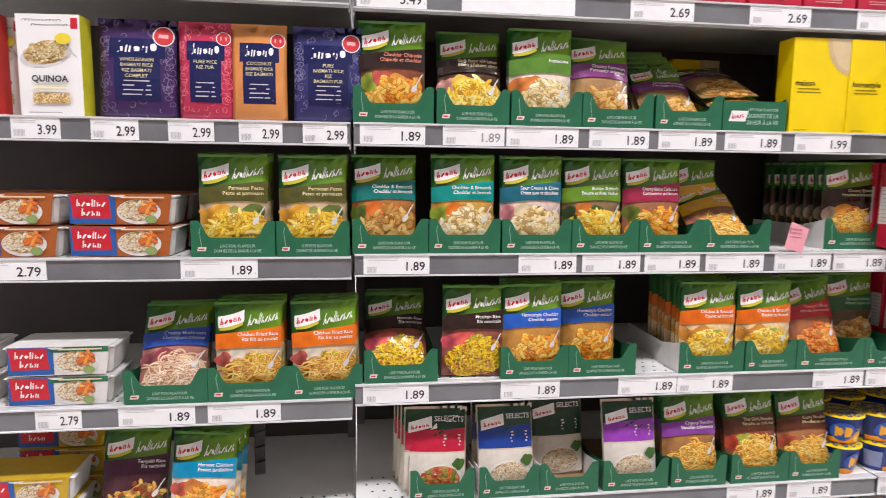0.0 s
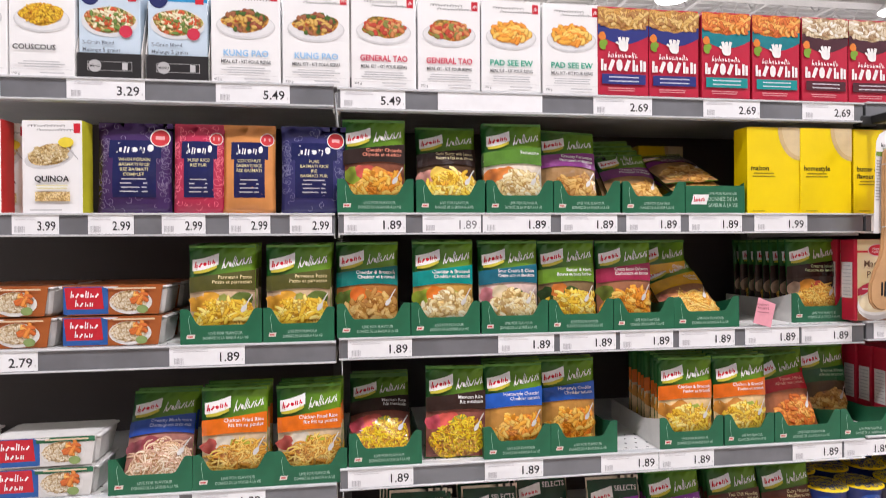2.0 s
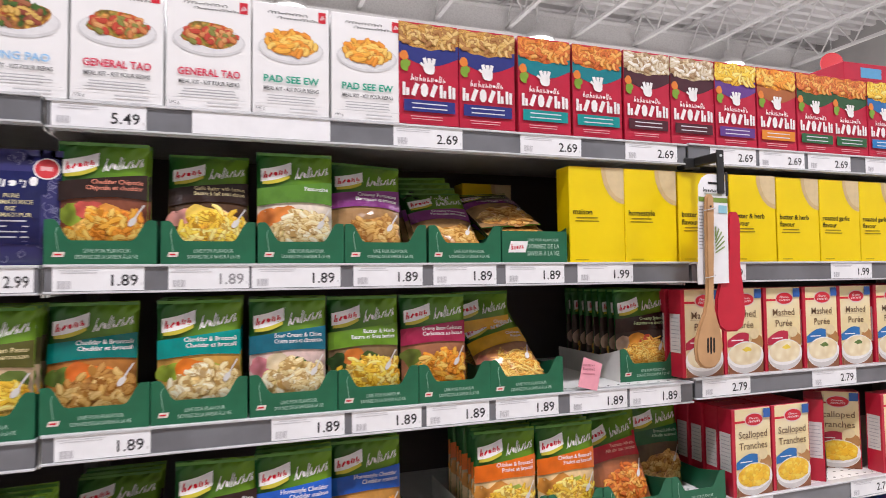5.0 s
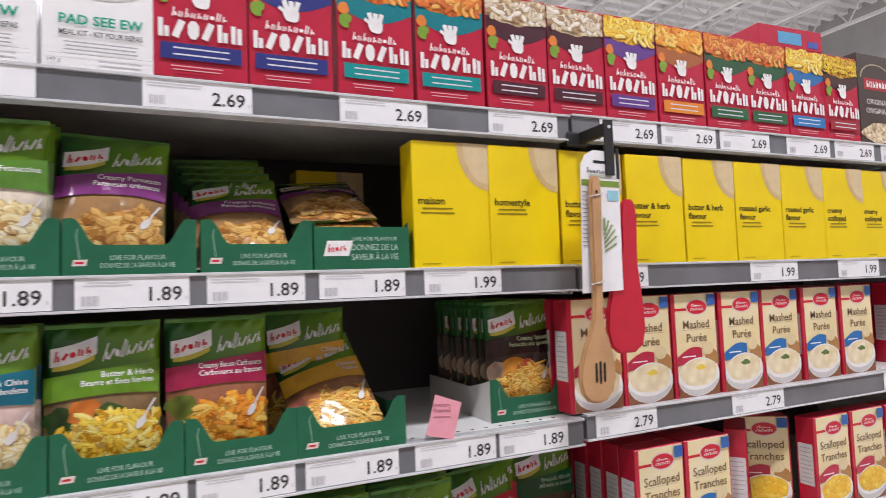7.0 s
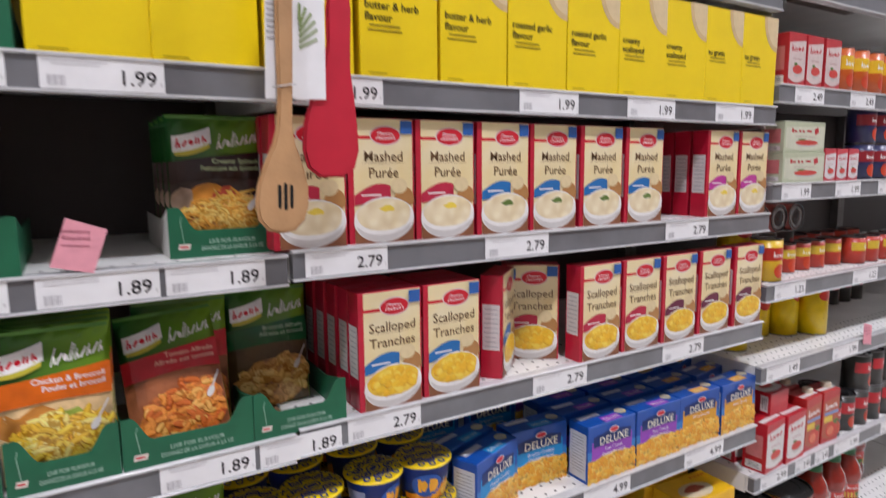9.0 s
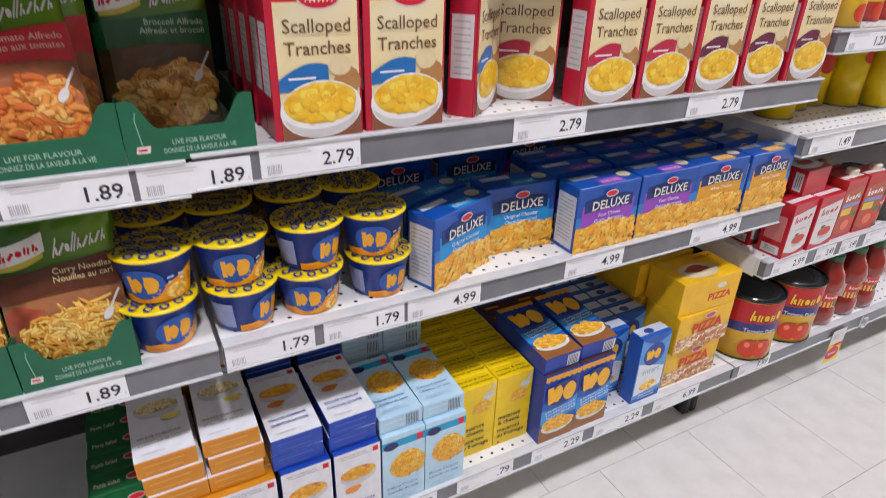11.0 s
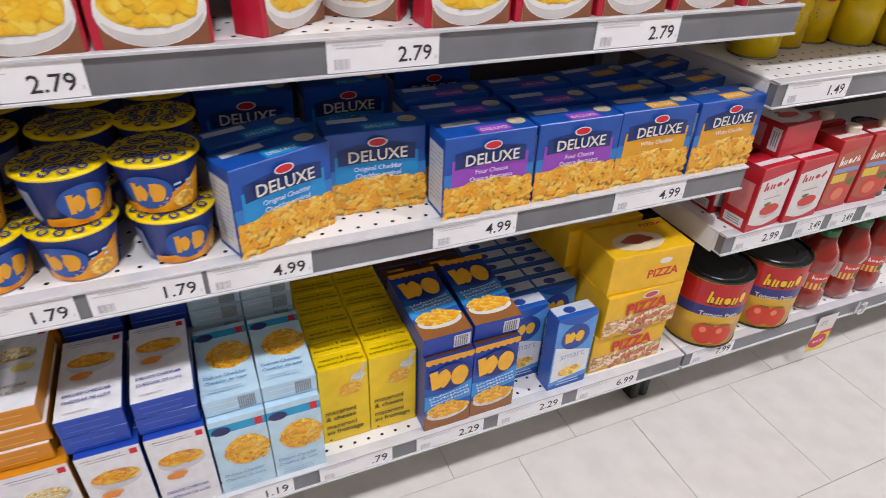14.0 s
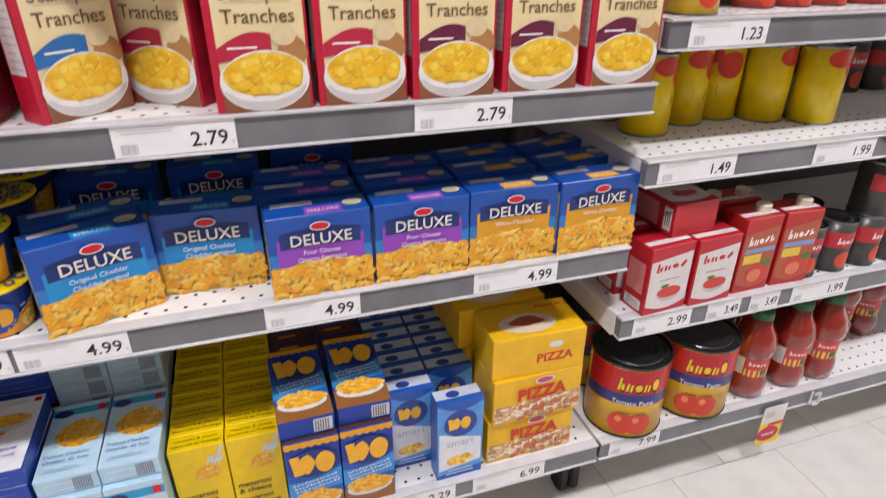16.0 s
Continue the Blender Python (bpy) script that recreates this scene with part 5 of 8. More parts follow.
def rice_pouch(base, label, x, w, glyph, lines):
    h = 0.182
    ob = thing("rice_pouch", label, "pouch", "rice pouches")
    m = mat("rice_film", base, 0.2, vary=0.12, scale=18, bump=0.5, bump_scale=24)
    pouch_body(ob, w, h, 0.016, m)
    p = Print(ob, bulge(w, h, 0.016))
    line = ink(tuple(min(1, c * 1.6 + 0.16) for c in base), FILM)
    rnd = random.Random(int(x * 900) + 7)
    for k in range(90 if base[0] < 0.5 or base[1] < 0.1 else 0):
        cu, cv, r = rnd.uniform(-0.45, 0.45) * w, rnd.uniform(0.03, 0.96) * h, rnd.uniform(0.004, 0.01)
        if abs(cu) < w * 0.33 and 0.2 * h < cv < 0.8 * h:
            cu = math.copysign(w * rnd.uniform(0.36, 0.45), cu)
        a, turn = rnd.uniform(0, 6.28), rnd.choice((-1, 1)) * rnd.uniform(0.25, 0.75)
        q0 = [(cu + r * (1 - q / 14) * math.cos(q * turn + a), cv + r * (1 - q / 14) * math.sin(q * turn + a)) for q in range(10)]
        p.stroke("scroll_pattern", line, [(min(max(x, -w * 0.48), w * 0.48), z) for x, z in q0], 0.0009)
        p.lift -= 0.00005
    p.rect("panel", ink((0.012, 0.016, 0.09), FILM), -w * 0.28, h * 0.17, w * 0.3, h * 0.62, 6)
    p.rect("panel", ink((0.012, 0.016, 0.09), FILM), -w * 0.34, h * 0.6, w * 0.36, h * 0.8, 6)
    p.wordmark("brand_mark", ink(WHITE, FILM), -w * 0.25, h * 0.655, w * 0.52, h * 0.115, 5, 0, glyph, 0.12, 0.8)
    for k, ln in enumerate(lines):
        p.text("variety_text", ink((0.68, 0.62, 0.34), FILM), ln, w * 0.01, h * (0.565 - 0.055 * k), h * 0.05, "centre", 0.5, w * 0.48)
    p.bars("small_print", ink((0.6, 0.6, 0.65), FILM), -w * 0.2, h * 0.36, w * 0.42, 4, h * 0.045, h * 0.012, 3)
    p.oval("round_sticker", ink(WHITE, FILM), w * 0.34, h * 0.83, w * 0.135, w * 0.135, 20)
    p.oval("round_sticker", ink((0.6, 0.05, 0.06), FILM), w * 0.34, h * 0.83, w * 0.12, w * 0.12, 20)
    p.rect("sticker_mark", ink((0.75, 0.4, 0.4), FILM), w * 0.28, h * 0.81, w * 0.4, h * 0.85)
    p.done()
    return put(ob, x, YF + 0.028, z3 + 0.001, 0, -3)


rice_pouch((0.06, 0.025, 0.12), "dark purple wholegrain basmati rice pouch with scroll pattern", -0.36, 0.14, 3, ("WHOLEGRAIN", "BASMATI RICE", "RIZ BASMATI", "COMPLET"))
rice_pouch((0.55, 0.04, 0.1), "pink basmati rice pouch with navy panel", -0.238, 0.098, 3, ("PURE RICE", "RIZ PUR"))
rice_pouch((0.72, 0.3, 0.09), "orange coconut basmati rice pouch with navy panel", -0.14, 0.104, 3, ("COCONUT", "BASMATI RICE", "RIZ BASMATI"))
rice_pouch((0.04, 0.04, 0.16), "navy pure basmati rice pouch with scroll pattern", -0.011, 0.132, 3, ("PURE", "BASMATI RICE", "RIZ", "BASMATI PUR"))


def yellow_box(lines, label):
    w, h = 0.132, 0.198
    ob, p = box_thing("potato_carton", label, "carton", w, 0.05, h, mat("yellow_carton", (0.88, 0.66, 0.0), 0.32, vary=0.03, scale=9), "yellow potato cartons")
    p.oval("potato_picture", ink((0.62, 0.45, 0.22)), w * 0.5, h, w * 0.42, h * 0.38, 14, 3, 0, 0, 0, math.pi, math.pi * 1.5)
    p.oval("potato_picture_inner", ink((0.7, 0.56, 0.32)), w * 0.5, h, w * 0.34, h * 0.33, 14, 3, 0, 0, 0, math.pi, math.pi * 1.5)
    for k, ln in enumerate(lines):
        p.text("title", ink((0.03, 0.025, 0.0)), ln, -w * 0.44, h * (0.5 - 0.085 * k), h * 0.082, "left", 0.8, w * 0.8)
    p.bars("small_print", ink((0.3, 0.22, 0.0)), -w * 0.44, h * (0.46 - 0.085 * (len(lines) - 1)), w * 0.5, 2, h * 0.035, h * 0.012, 3)
    p.bars("small_print", ink((0.45, 0.34, 0.0)), -w * 0.44, h * 0.03, w * 0.3, 1, 0.01, h * 0.008, 3)
    p.done()
    return ob


yel = [(["maison"], (0,)), (["homestyle"], (1,)), (["butter & herb", "flavour"], (2, 3, 4)), (["roasted garlic", "flavour"], (5, 6)), (["creamy", "scalloped"], (7, 8)), (["au gratin"], (9, 10))]
YELLOW_X = (1.022, 1.154, 1.293, 1.434, 1.573, 1.707, 1.841, 1.972, 2.099, 2.231, 2.358)
for lines, ks in yel:
    yb = yellow_box(lines, "bright yellow potato carton reading " + " ".join(lines))
    if ks[0] == 1:
        again(yb, 0.9, YF + 0.3, z3 + 0.002, 3)
    run(yb, [YELLOW_X[k] for k in ks], YB, z3 + 0.0005, 0.003, ks[0])


# ---- third and fourth shelves: potato dinners ----
def spud_box(words, swoosh, dish, label, w=0.113, h=0.192):
    ob, p = box_thing("potato_dinner_carton", label, "carton", w, 0.04, h, mat("red_carton_c", (0.52, 0.012, 0.04), 0.35), "potato dinner cartons")
    p.rect("front_sheet", mat("cream_print", (0.8, 0.66, 0.34), 0.35, vary=0.06, scale=10, colour2=(0.82, 0.74, 0.5)), -w * 0.42, h * 0.004, w * 0.47, h * 0.996)
    p.rect("red_edge", ink((0.52, 0.012, 0.04)), -w * 0.499, h * 0.004, -w * 0.42, h * 0.996)
    p.rect("brand_handle", ink(RED), -w * 0.44, h * 0.835, -w * 0.1, h * 0.86)
    p.oval("brand_oval", ink((0.75, 0.6, 0.6)), w * 0.06, h * 0.865, w * 0.24, h * 0.078, 20)
    p.oval("brand_oval", ink(RED), w * 0.06, h * 0.865, w * 0.22, h * 0.068, 20)
    p.scribble("brand_script", ink(WHITE), -w * 0.06, h * 0.87, w * 0.22, h * 0.025, 5, 0, 2, 0.0012)
    p.scribble("brand_script", ink(WHITE), -w * 0.08, h * 0.832, w * 0.27, h * 0.025, 6, 0, 5, 0.0012)
    for k, ln in enumerate(words):
        p.text("title", ink((0.16, 0.09, 0.04)), ln, w * 0.02, h * (0.66 - 0.13 * k), h * 0.115, "centre", 0.2, w * 0.74)
    p.rect("rule", ink((0.5, 0.36, 0.2)), -w * 0.3, h * 0.645, w * 0.36, h * 0.648)
    p.band("swoosh", ink(swoosh), -w * 0.42, w * 0.12, lambda s: h * (0.31 + 0.05 * s), lambda s: h * (0.39 + 0.09 * math.sin(s * 2.2)), 10, 2)
    p.bars("swoosh_text", ink(WHITE), -w * 0.32, h * 0.385, w * 0.3, 1, 0.01, h * 0.012, 2)
    p.oval("potato", ink((0.45, 0.22, 0.07)), w * 0.33, h * 0.36, w * 0.15, h * 0.09, 16, 2, 0.06, 3)
    p.oval("claim_badge", ink((0.75, 0.62, 0.36)), w * 0.25, h * 0.46, w * 0.13, h * 0.065, 16)
    p.band("table", ink((0.24, 0.09, 0.04)), -w * 0.42, w * 0.47, lambda s: h * 0.004, lambda s: h * (0.13 + 0.03 * s), 8, 2)
    p.oval("bowl", ink((0.82, 0.81, 0.79)), w * 0.02, h * 0.19, w * 0.46, h * 0.185, 26, 2, 0, 0, 0.05)
    p.oval("bowl_side", ink((0.62, 0.6, 0.58)), w * 0.02, h * 0.175, w * 0.43, h * 0.165, 22, 2, 0, 0, 0.05, math.pi * 1.05, math.pi * 1.95)
    p.oval("bowl_rim", ink((0.84, 0.83, 0.81)), w * 0.02, h * 0.215, w * 0.455, h * 0.15, 26, 2, 0, 0, 0.05)
    p.oval("dish_picture", dish, w * 0.02, h * 0.23, w * 0.42, h * 0.13, 24, 4, 0.04, 5, 0.05)
    if dish is F_SCALLOP:
        p.heap("food_print", dish, w * 0.02, h * 0.235, w * 0.35, h * 0.1, 5, 0.35)
    if dish is F_MASH:
        p.oval("topping", ink((0.85, 0.65, 0.08) if swoosh[0] > 0.3 else (0.12, 0.2, 0.04)), w * 0.06, h * 0.28, w * 0.1, h * 0.03, 10, 2, 0.3, 3)
    p.rect("corner_flash", ink((0.03, 0.12, 0.4)), w * 0.28, h * 0.88, w * 0.46, h * 0.985)
    p.done()
    side = Print(ob, lambda u, v, o: (-w / 2 - o, 0.02 - u, v))
    side.rect("facts_panel", ink((0.7, 0.68, 0.66)), -0.016, h * 0.28, 0.016, h * 0.72)
    side.bars("facts_text", ink((0.4, 0.4, 0.42)), -0.013, h * 0.67, 0.026, 9, h * 0.045, h * 0.008, 5)
    side.done()
    return ob


RED_SW, BLUE_SW, PINK_SW, MAROON_SW = (0.5, 0.02, 0.06), (0.02, 0.16, 0.45), (0.5, 0.04, 0.3), (0.14, 0.015, 0.05)
mash_r = spud_box(["Mashed", "Purée"], RED_SW, F_MASH, "red and cream mashed potato carton with red swoosh")
run(mash_r, (1.286, 1.403, 1.519), YB + 0.006, z2, 0.004)
mash_b = spud_box(["Mashed", "Purée"], BLUE_SW, F_MASH, "red and cream mashed potato carton with blue swoosh")
run(mash_b, (1.637, 1.756, 1.877, 2.0), YB + 0.006, z2, 0.008)
mash_p = spud_box(["Mashed", "Purée"], PINK_SW, F_MASH, "red and cream mashed potato carton with pink swoosh")
run(mash_p, (2.251, 2.371), YB + 0.006, z2, 0.004)
for k in range(3):
    again(mash_p, 2.251, YB + 0.008 + 0.045 * (k + 1), z2)
    again(mash_b, 2.0, YB + 0.062 + 0.045 * k, z2)
    again(mash_r, 1.286, YB + 0.012 + 0.045 * (k + 1), z2)
sc_b = spud_box(["Scalloped", "Tranches"], BLUE_SW, F_SCALLOP, "red and cream scalloped potato carton with blue swoosh")
run(sc_b, (1.4085, 1.526), YB, z1, 0.003)
for k in range(4):
    again(sc_b, 1.4085 - 0.004 * k, YB + 0.043 * (k + 1), z1 + 0.0, 0.5)
    if k < 2:
        again(sc_b, 1.526, YB + 0.043 * (k + 1), z1)
sc_r = spud_box(["Scalloped", "Tranches"], RED_SW, F_SCALLOP, "red and cream scalloped potato carton with red swoosh")
put(sc_r, 1.753, YF + 0.08, z1, -34)
again(sc_r, 1.873, YB, z1, 0.5)
again(sc_r, 1.994, YB + 0.002, z1, 0)
again(sc_b, 1.675, YF + 0.05, z1, 41)
sc_m = spud_box(["Scalloped", "Tranches"], MAROON_SW, F_SCALLOP, "red and cream scalloped potato carton with maroon swoosh")
run(sc_m, (2.114, 2.24, 2.367), YB, z1, 0.004)


# ---- rice cups in sleeves ----
def rice_twin(body, label, w=0.198, h=0.062):
    ob = thing("rice_cup_pack", label, "rice cups", "rice cup packs")
    d = 0.11
    M_TUB = ink((0.7, 0.69, 0.67), 0.3)
    for sx in (-1, 1):
        bm = bmesh.new()
        block(bm, -0.046, 0.006, 0.0, 0.046, d - 0.006, h * 0.9, 0.006)
        for v in bm.verts:
            if v.co.z < h * 0.3:
                v.co.x *= 0.84
                v.co.y = 0.055 + (v.co.y - 0.055) * 0.86
            v.co.x += sx * 0.0505
        part("tub", bm, M_TUB, ob)
        part("tub_rim", blocks((sx * 0.0505 - 0.0495, 0.002, h * 0.86, sx * 0.0505 + 0.0495, d - 0.002, h * 0.93), bevel=0.002), M_TUB, ob)
    bm = bmesh.new()
    slab(bm, [(-w * 0.42, 0.002), (w * 0.42, 0.002), (w * 0.46, h * 0.94), (-w * 0.47, h * 0.94)], 0.0, 0.0012)
    part("sleeve_front", bm, ink(body), ob)
    part("sleeve_top", blocks((-w * 0.46, 0.001, h * 0.94, w * 0.46, d - 0.004, h * 0.955)), ink(body), ob)
    p = Print(ob, on_front)
    p.band("blue_edge", ink((0.02, 0.1, 0.35)), -w * 0.46, -w * 0.05, lambda s: h * 0.06, lambda s: h * 0.93, 4, 2)
    p.rect("brand_patch", ink((0.55, 0.015, 0.03)), -w * 0.43, h * 0.22, -w * 0.09, h * 0.9, 2, -w * 0.02)
    p.wordmark("brand_mark", ink(WHITE), -w * 0.4, h * 0.58, w * 0.27, h * 0.22, 6, 0, 4, 0.1, 0.85, False)
    p.wordmark("brand_mark", ink(WHITE), -w * 0.36, h * 0.3, w * 0.18, h * 0.22, 4, 0, 6, 0.1, 0.85)
    if body[0] > 0.6:
        p.rect("green_head", ink((0.02, 0.16, 0.07)), -w * 0.08, h * 0.76, w * 0.45, h * 0.93)
    p.oval("bowl", ink((0.78, 0.77, 0.74)), w * 0.16, h * 0.42, w * 0.2, h * 0.38, 22)
    p.oval("dish_picture", F_WHITERICE, w * 0.15, h * 0.47, w * 0.175, h * 0.32, 22, 3, 0.05, 2)
    p.heap("food_print", F_WHITERICE, w * 0.14, h * 0.45, w * 0.155, h * 0.27, 2, 0.4, much=0.7)
    p.heap("food_print", F_TOMATO, w * 0.24, h * 0.58, w * 0.07, h * 0.14, 4, 0.4, much=0.25)
    p.oval("green_seal", ink((0.25, 0.35, 0.12)), w * 0.27, h * 0.2, w * 0.055, h * 0.13, 14)
    p.bars("variety_text", ink((0.75, 0.6, 0.4)), -w * 0.0, h * 0.84, w * 0.4, 1, 0.01, h * 0.05, 2)
    p.oval("notch", ink((0.7, 0.69, 0.67)), -w * 0.02, h * 0.93, w * 0.07, h * 0.06, 12, 2, 0, 0, 0, math.pi, 2 * math.pi)
    p.done()
    return ob


wg = rice_twin((0.38, 0.1, 0.02), "brown and blue sleeve of two whole grain rice cups")
run(wg, (-0.399, -0.603), YF + 0.014, za2)
again(wg, -0.398, YF + 0.016, za2 + 0.0605, 1)
again(wg, -0.606, YF + 0.014, za2 + 0.0605, -1)
for x in (-0.4, -0.61):
    for k in range(2):
        again(wg, x, YF + 0.15, za2 + 0.0605 * k)
lg = rice_twin((0.72, 0.71, 0.68), "white, green and blue sleeve of two long grain rice cups")
run(lg, (-0.528,), YF + 0.016, za1)
again(lg, -0.524, YF + 0.014, za1 + 0.0605, 1)
for k in range(2):
    again(lg, -0.75, YF + 0.016, za1 + 0.0605 * k)
ylw = rice_twin((0.55, 0.36, 0.02), "yellow sleeve of two rice cups")
run(ylw, (-0.62,), YF + 0.03, za0)
again(ylw, -0.62, YF + 0.03, za0 + 0.0605, 2)
again(ylw, -0.6, YF + 0.17, za0)
again(ylw, -0.6, YF + 0.17, za0 + 0.0605)
again(ylw, -0.6, YF + 0.17, za0 + 0.121)


# ---- fifth shelf: noodle cups and macaroni cartons ----


def noodle_cup():
    ob = thing("macaroni_cup", "blue macaroni cup with an orange mark and yellow lid", "cup", "macaroni cups")
    r0, r1, h = 0.0385, 0.0495, 0.067
    part("cup", lathe([(r0 * 0.94, 0.0), (r0, 0.002), (r1 * 0.97, h * 0.93), (r1, h * 0.94), (r1, h)], 32), ink((0.012, 0.045, 0.3), 0.28), ob, smooth=True)
    lid = ink((0.88, 0.64, 0.0), 0.3)
    part("lid", lathe([(r1 + 0.001, h - 0.0025), (r1 + 0.0024, h - 0.0018), (r1 + 0.0022, h + 0.0006), (r1 - 0.003, h + 0.0022), (0.004, h + 0.0018)], 32), lid, ob, smooth=True)
    top = Print(ob, lambda u, v, o: (u, v, h + 0.0026 + o - 0.32 * max(0.0, math.hypot(u, v) - 0.044)))
    rnd = random.Random(3)
    for k in range(9):
        a, rr = k * 0.785, 0.027 if k else 0.0
        cx, cy, r = rr * math.cos(a), rr * math.sin(a), 0.0135 if k == 0 else 0.0092
        top.stroke("lid_ring", ink((0.015, 0.03, 0.2), 0.3), [(cx + r * math.cos(q * 0.524), cy + 0.8 * r * math.sin(q * 0.524)) for q in range(13)], 0.0034)
        top.rect("lid_mark", ink((0.015, 0.03, 0.2), 0.3), cx - r * 0.6, cy - r * 0.34, cx + r * 0.6, cy + r * 0.34)
    for k in range(14):
        a, r = k * 0.4488 + 0.2, 0.0052
        cx, cy = 0.0425 * math.cos(a), 0.0425 * math.sin(a)
        top.stroke("lid_ring", ink((0.015, 0.03, 0.2), 0.3), [(cx + r * math.cos(q * 0.785), cy + r * math.sin(q * 0.785)) for q in range(9)], 0.003)
    top.done()

    def cone(u, v, o):
        r = r0 + (r1 * 0.97 - r0) * v / (h * 0.93) + o
        return (r * math.sin(u / 0.042), -r * math.cos(u / 0.042), v)
    p = Print(ob, cone)
    p.grid("sauce_swirl", mat("sauce_print", (0.88, 0.4, 0.01), 0.28, scale=45, colour2=(0.75, 0.2, 0.005)), 14, 4, lambda s, t: (-0.055 + 0.112 * s, 0.002 + t * (0.011 + 0.036 * s * s)))
    p.oval("mark_ground", ink((0.012, 0.09, 0.42), 0.28), -0.01, 0.031, 0.027, 0.023, 18, 4)
    for du in (-0.014, 0.006):
        p.grid("brand_mark", ink((0.88, 0.42, 0.01), 0.3), 2, 3, lambda s, t, du=du: (-0.012 + du + 0.006 * s, 0.018 + 0.026 * t))
    p.oval("brand_blot", ink((0.88, 0.42, 0.01), 0.3), -0.0155, 0.031, 0.0055, 0.0115, 14, 2, 0.12, 4)
    p.oval("brand_disc", ink((0.88, 0.42, 0.01), 0.3), 0.001, 0.031, 0.0085, 0.0125, 18, 2, 0.03, 2)
    p.bars("flavour_text", ink((0.4, 0.6, 0.85), 0.3), 0.016, 0.036, 0.028, 2, 0.007, 0.003, 4)
    p.oval("dish_picture", F_MAC, 0.03, 0.015, 0.014, 0.012, 14, 3, 0.1, 2)
    p.grid("facts_panel", ink((0.25, 0.3, 0.5), 0.3), 5, 4, lambda s, t: (-0.095 + 0.035 * s, 0.01 + 0.04 * t))
    p.done()
    return ob


cup = noodle_cup()
first = True
for k, x in enumerate((1.186, 1.288, 1.391, 1.496)):
    for lvl in range(2):
        for row in range(3):
            rz = [(-14, 8, 40, -6), (35, 55, -8, 30)][1 - lvl][k] if row == 0 else (k * 47 + row * 90 + lvl * 30)
            xx, yy, zz = x + 0.006 * ((k + lvl) % 2) + 0.004 * row, YF + 0.06 + 0.112 * row + 0.006 * lvl, z0 + 0.0705 * lvl
            if first:
                put(cup, xx, yy, zz, rz)
                first = False
            elif not (row == 1 and lvl == 0 and k > 2):
                again(cup, xx, yy, zz, rz)


def deluxe_box(panel, lines, label, plain=False):
    w, d, h = 0.143, 0.056, 0.124
    ob, p = box_thing("macaroni_carton", label, "carton", w, d, h, mat("royal_blue_carton", (0.008, 0.08, 0.4), 0.32), "macaroni cartons")
    p.rect("light_corner", ink((0.03, 0.2, 0.55)), -w * 0.5, h * 0.3, w * 0.5, h * 0.56)
    p.rect("panel", ink(panel), -w * 0.42, h * 0.38, w * 0.42, h * 0.72, 2)
    p.band("title_panel", ink((0.006, 0.03, 0.17)), -w * 0.39, w * 0.39, lambda s: h * (0.61 + 0.02 * math.sin(math.pi * s)), lambda s: h * (0.8 + 0.05 * math.sin(math.pi * s)), 8, 2)
    p.band("dish_picture", F_MAC, -w * 0.498, w * 0.498, lambda s: h * 0.005, lambda s: h * (0.36 + 0.09 * math.sin(math.pi * s) + 0.015 * math.sin(s * 25)), 18, 4)
    p.heap("food_print", F_MAC, 0, h * 0.2, w * 0.48, h * 0.19, 5, 0.32, (-w * 0.497, w * 0.497, h * 0.005, h * 0.5), True, 1.7)
    p.oval("brand_oval", ink((0.7, 0.7, 0.72)), 0, h * 0.87, w * 0.1, h * 0.055, 16)
    p.oval("brand_oval", ink(RED), 0, h * 0.87, w * 0.085, h * 0.042, 16)
    if plain:
        p.oval("flavour_oval", ink((0.2, 0.09, 0.03)), 0, h * 0.66, w * 0.24, h * 0.06, 20)
        p.text("flavour_text", ink((0.75, 0.7, 0.6)), "Original", 0, h * 0.635, h * 0.085, "centre", 0.4, w * 0.36)
        p.oval("seal", ink((0.72, 0.7, 0.68)), -w * 0.34, h * 0.32, w * 0.1, h * 0.11, 18)
        p.oval("seal_ring", ink((0.6, 0.1, 0.06)), -w * 0.34, h * 0.32, w * 0.075, h * 0.08, 18)
        p.oval("seal_face", ink((0.72, 0.7, 0.68)), -w * 0.34, h * 0.32, w * 0.055, h * 0.06, 18)
    else:
        p.text("title", ink((0.75, 0.73, 0.62)), "DELUXE", 0, h * 0.655, h * 0.19, "centre", 0.6, w * 0.7)
    for k, ln in enumerate(lines):
        p.text("flavour_text", ink((0.75, 0.72, 0.78)), ln, 0, h * (0.54 - 0.085 * k), h * 0.08, "centre", 0.2, w * 0.5)
    p.done()
    top = Print(ob, lambda u, v, o: (u, v, h + o))
    top.rect("panel", ink(panel), -w * 0.12, 0.002, w * 0.24, d * 0.45)
    if not plain:
        top.text("title", ink((0.75, 0.73, 0.62)), "DELUXE", w * 0.06, d * 0.16, 0.012, "centre", 0.5)
    top.oval("claim_badge", ink((0.7, 0.6, 0.2)), w * 0.36, d * 0.5, 0.014, 0.012, 14)
    top.oval("claim_badge_inner", ink((0.55, 0.5, 0.4)), w * 0.36, d * 0.5, 0.011, 0.009, 14)
    top.rect("seal_tab", ink((0.6, 0.62, 0.68)), -w * 0.42, d * 0.6, -w * 0.02, d * 0.85)
    top.done()
    side = Print(ob, lambda u, v, o: (-w / 2 - o, d / 2 - u, v))
    side.rect("facts_panel", ink((0.62, 0.64, 0.68)), -d * 0.42, h * 0.06, d * 0.42, h * 0.86)
    side.bars("facts_text", ink((0.3, 0.32, 0.36)), -d * 0.36, h * 0.78, d * 0.7, 12, h * 0.055, h * 0.012, 5)
    side.done()
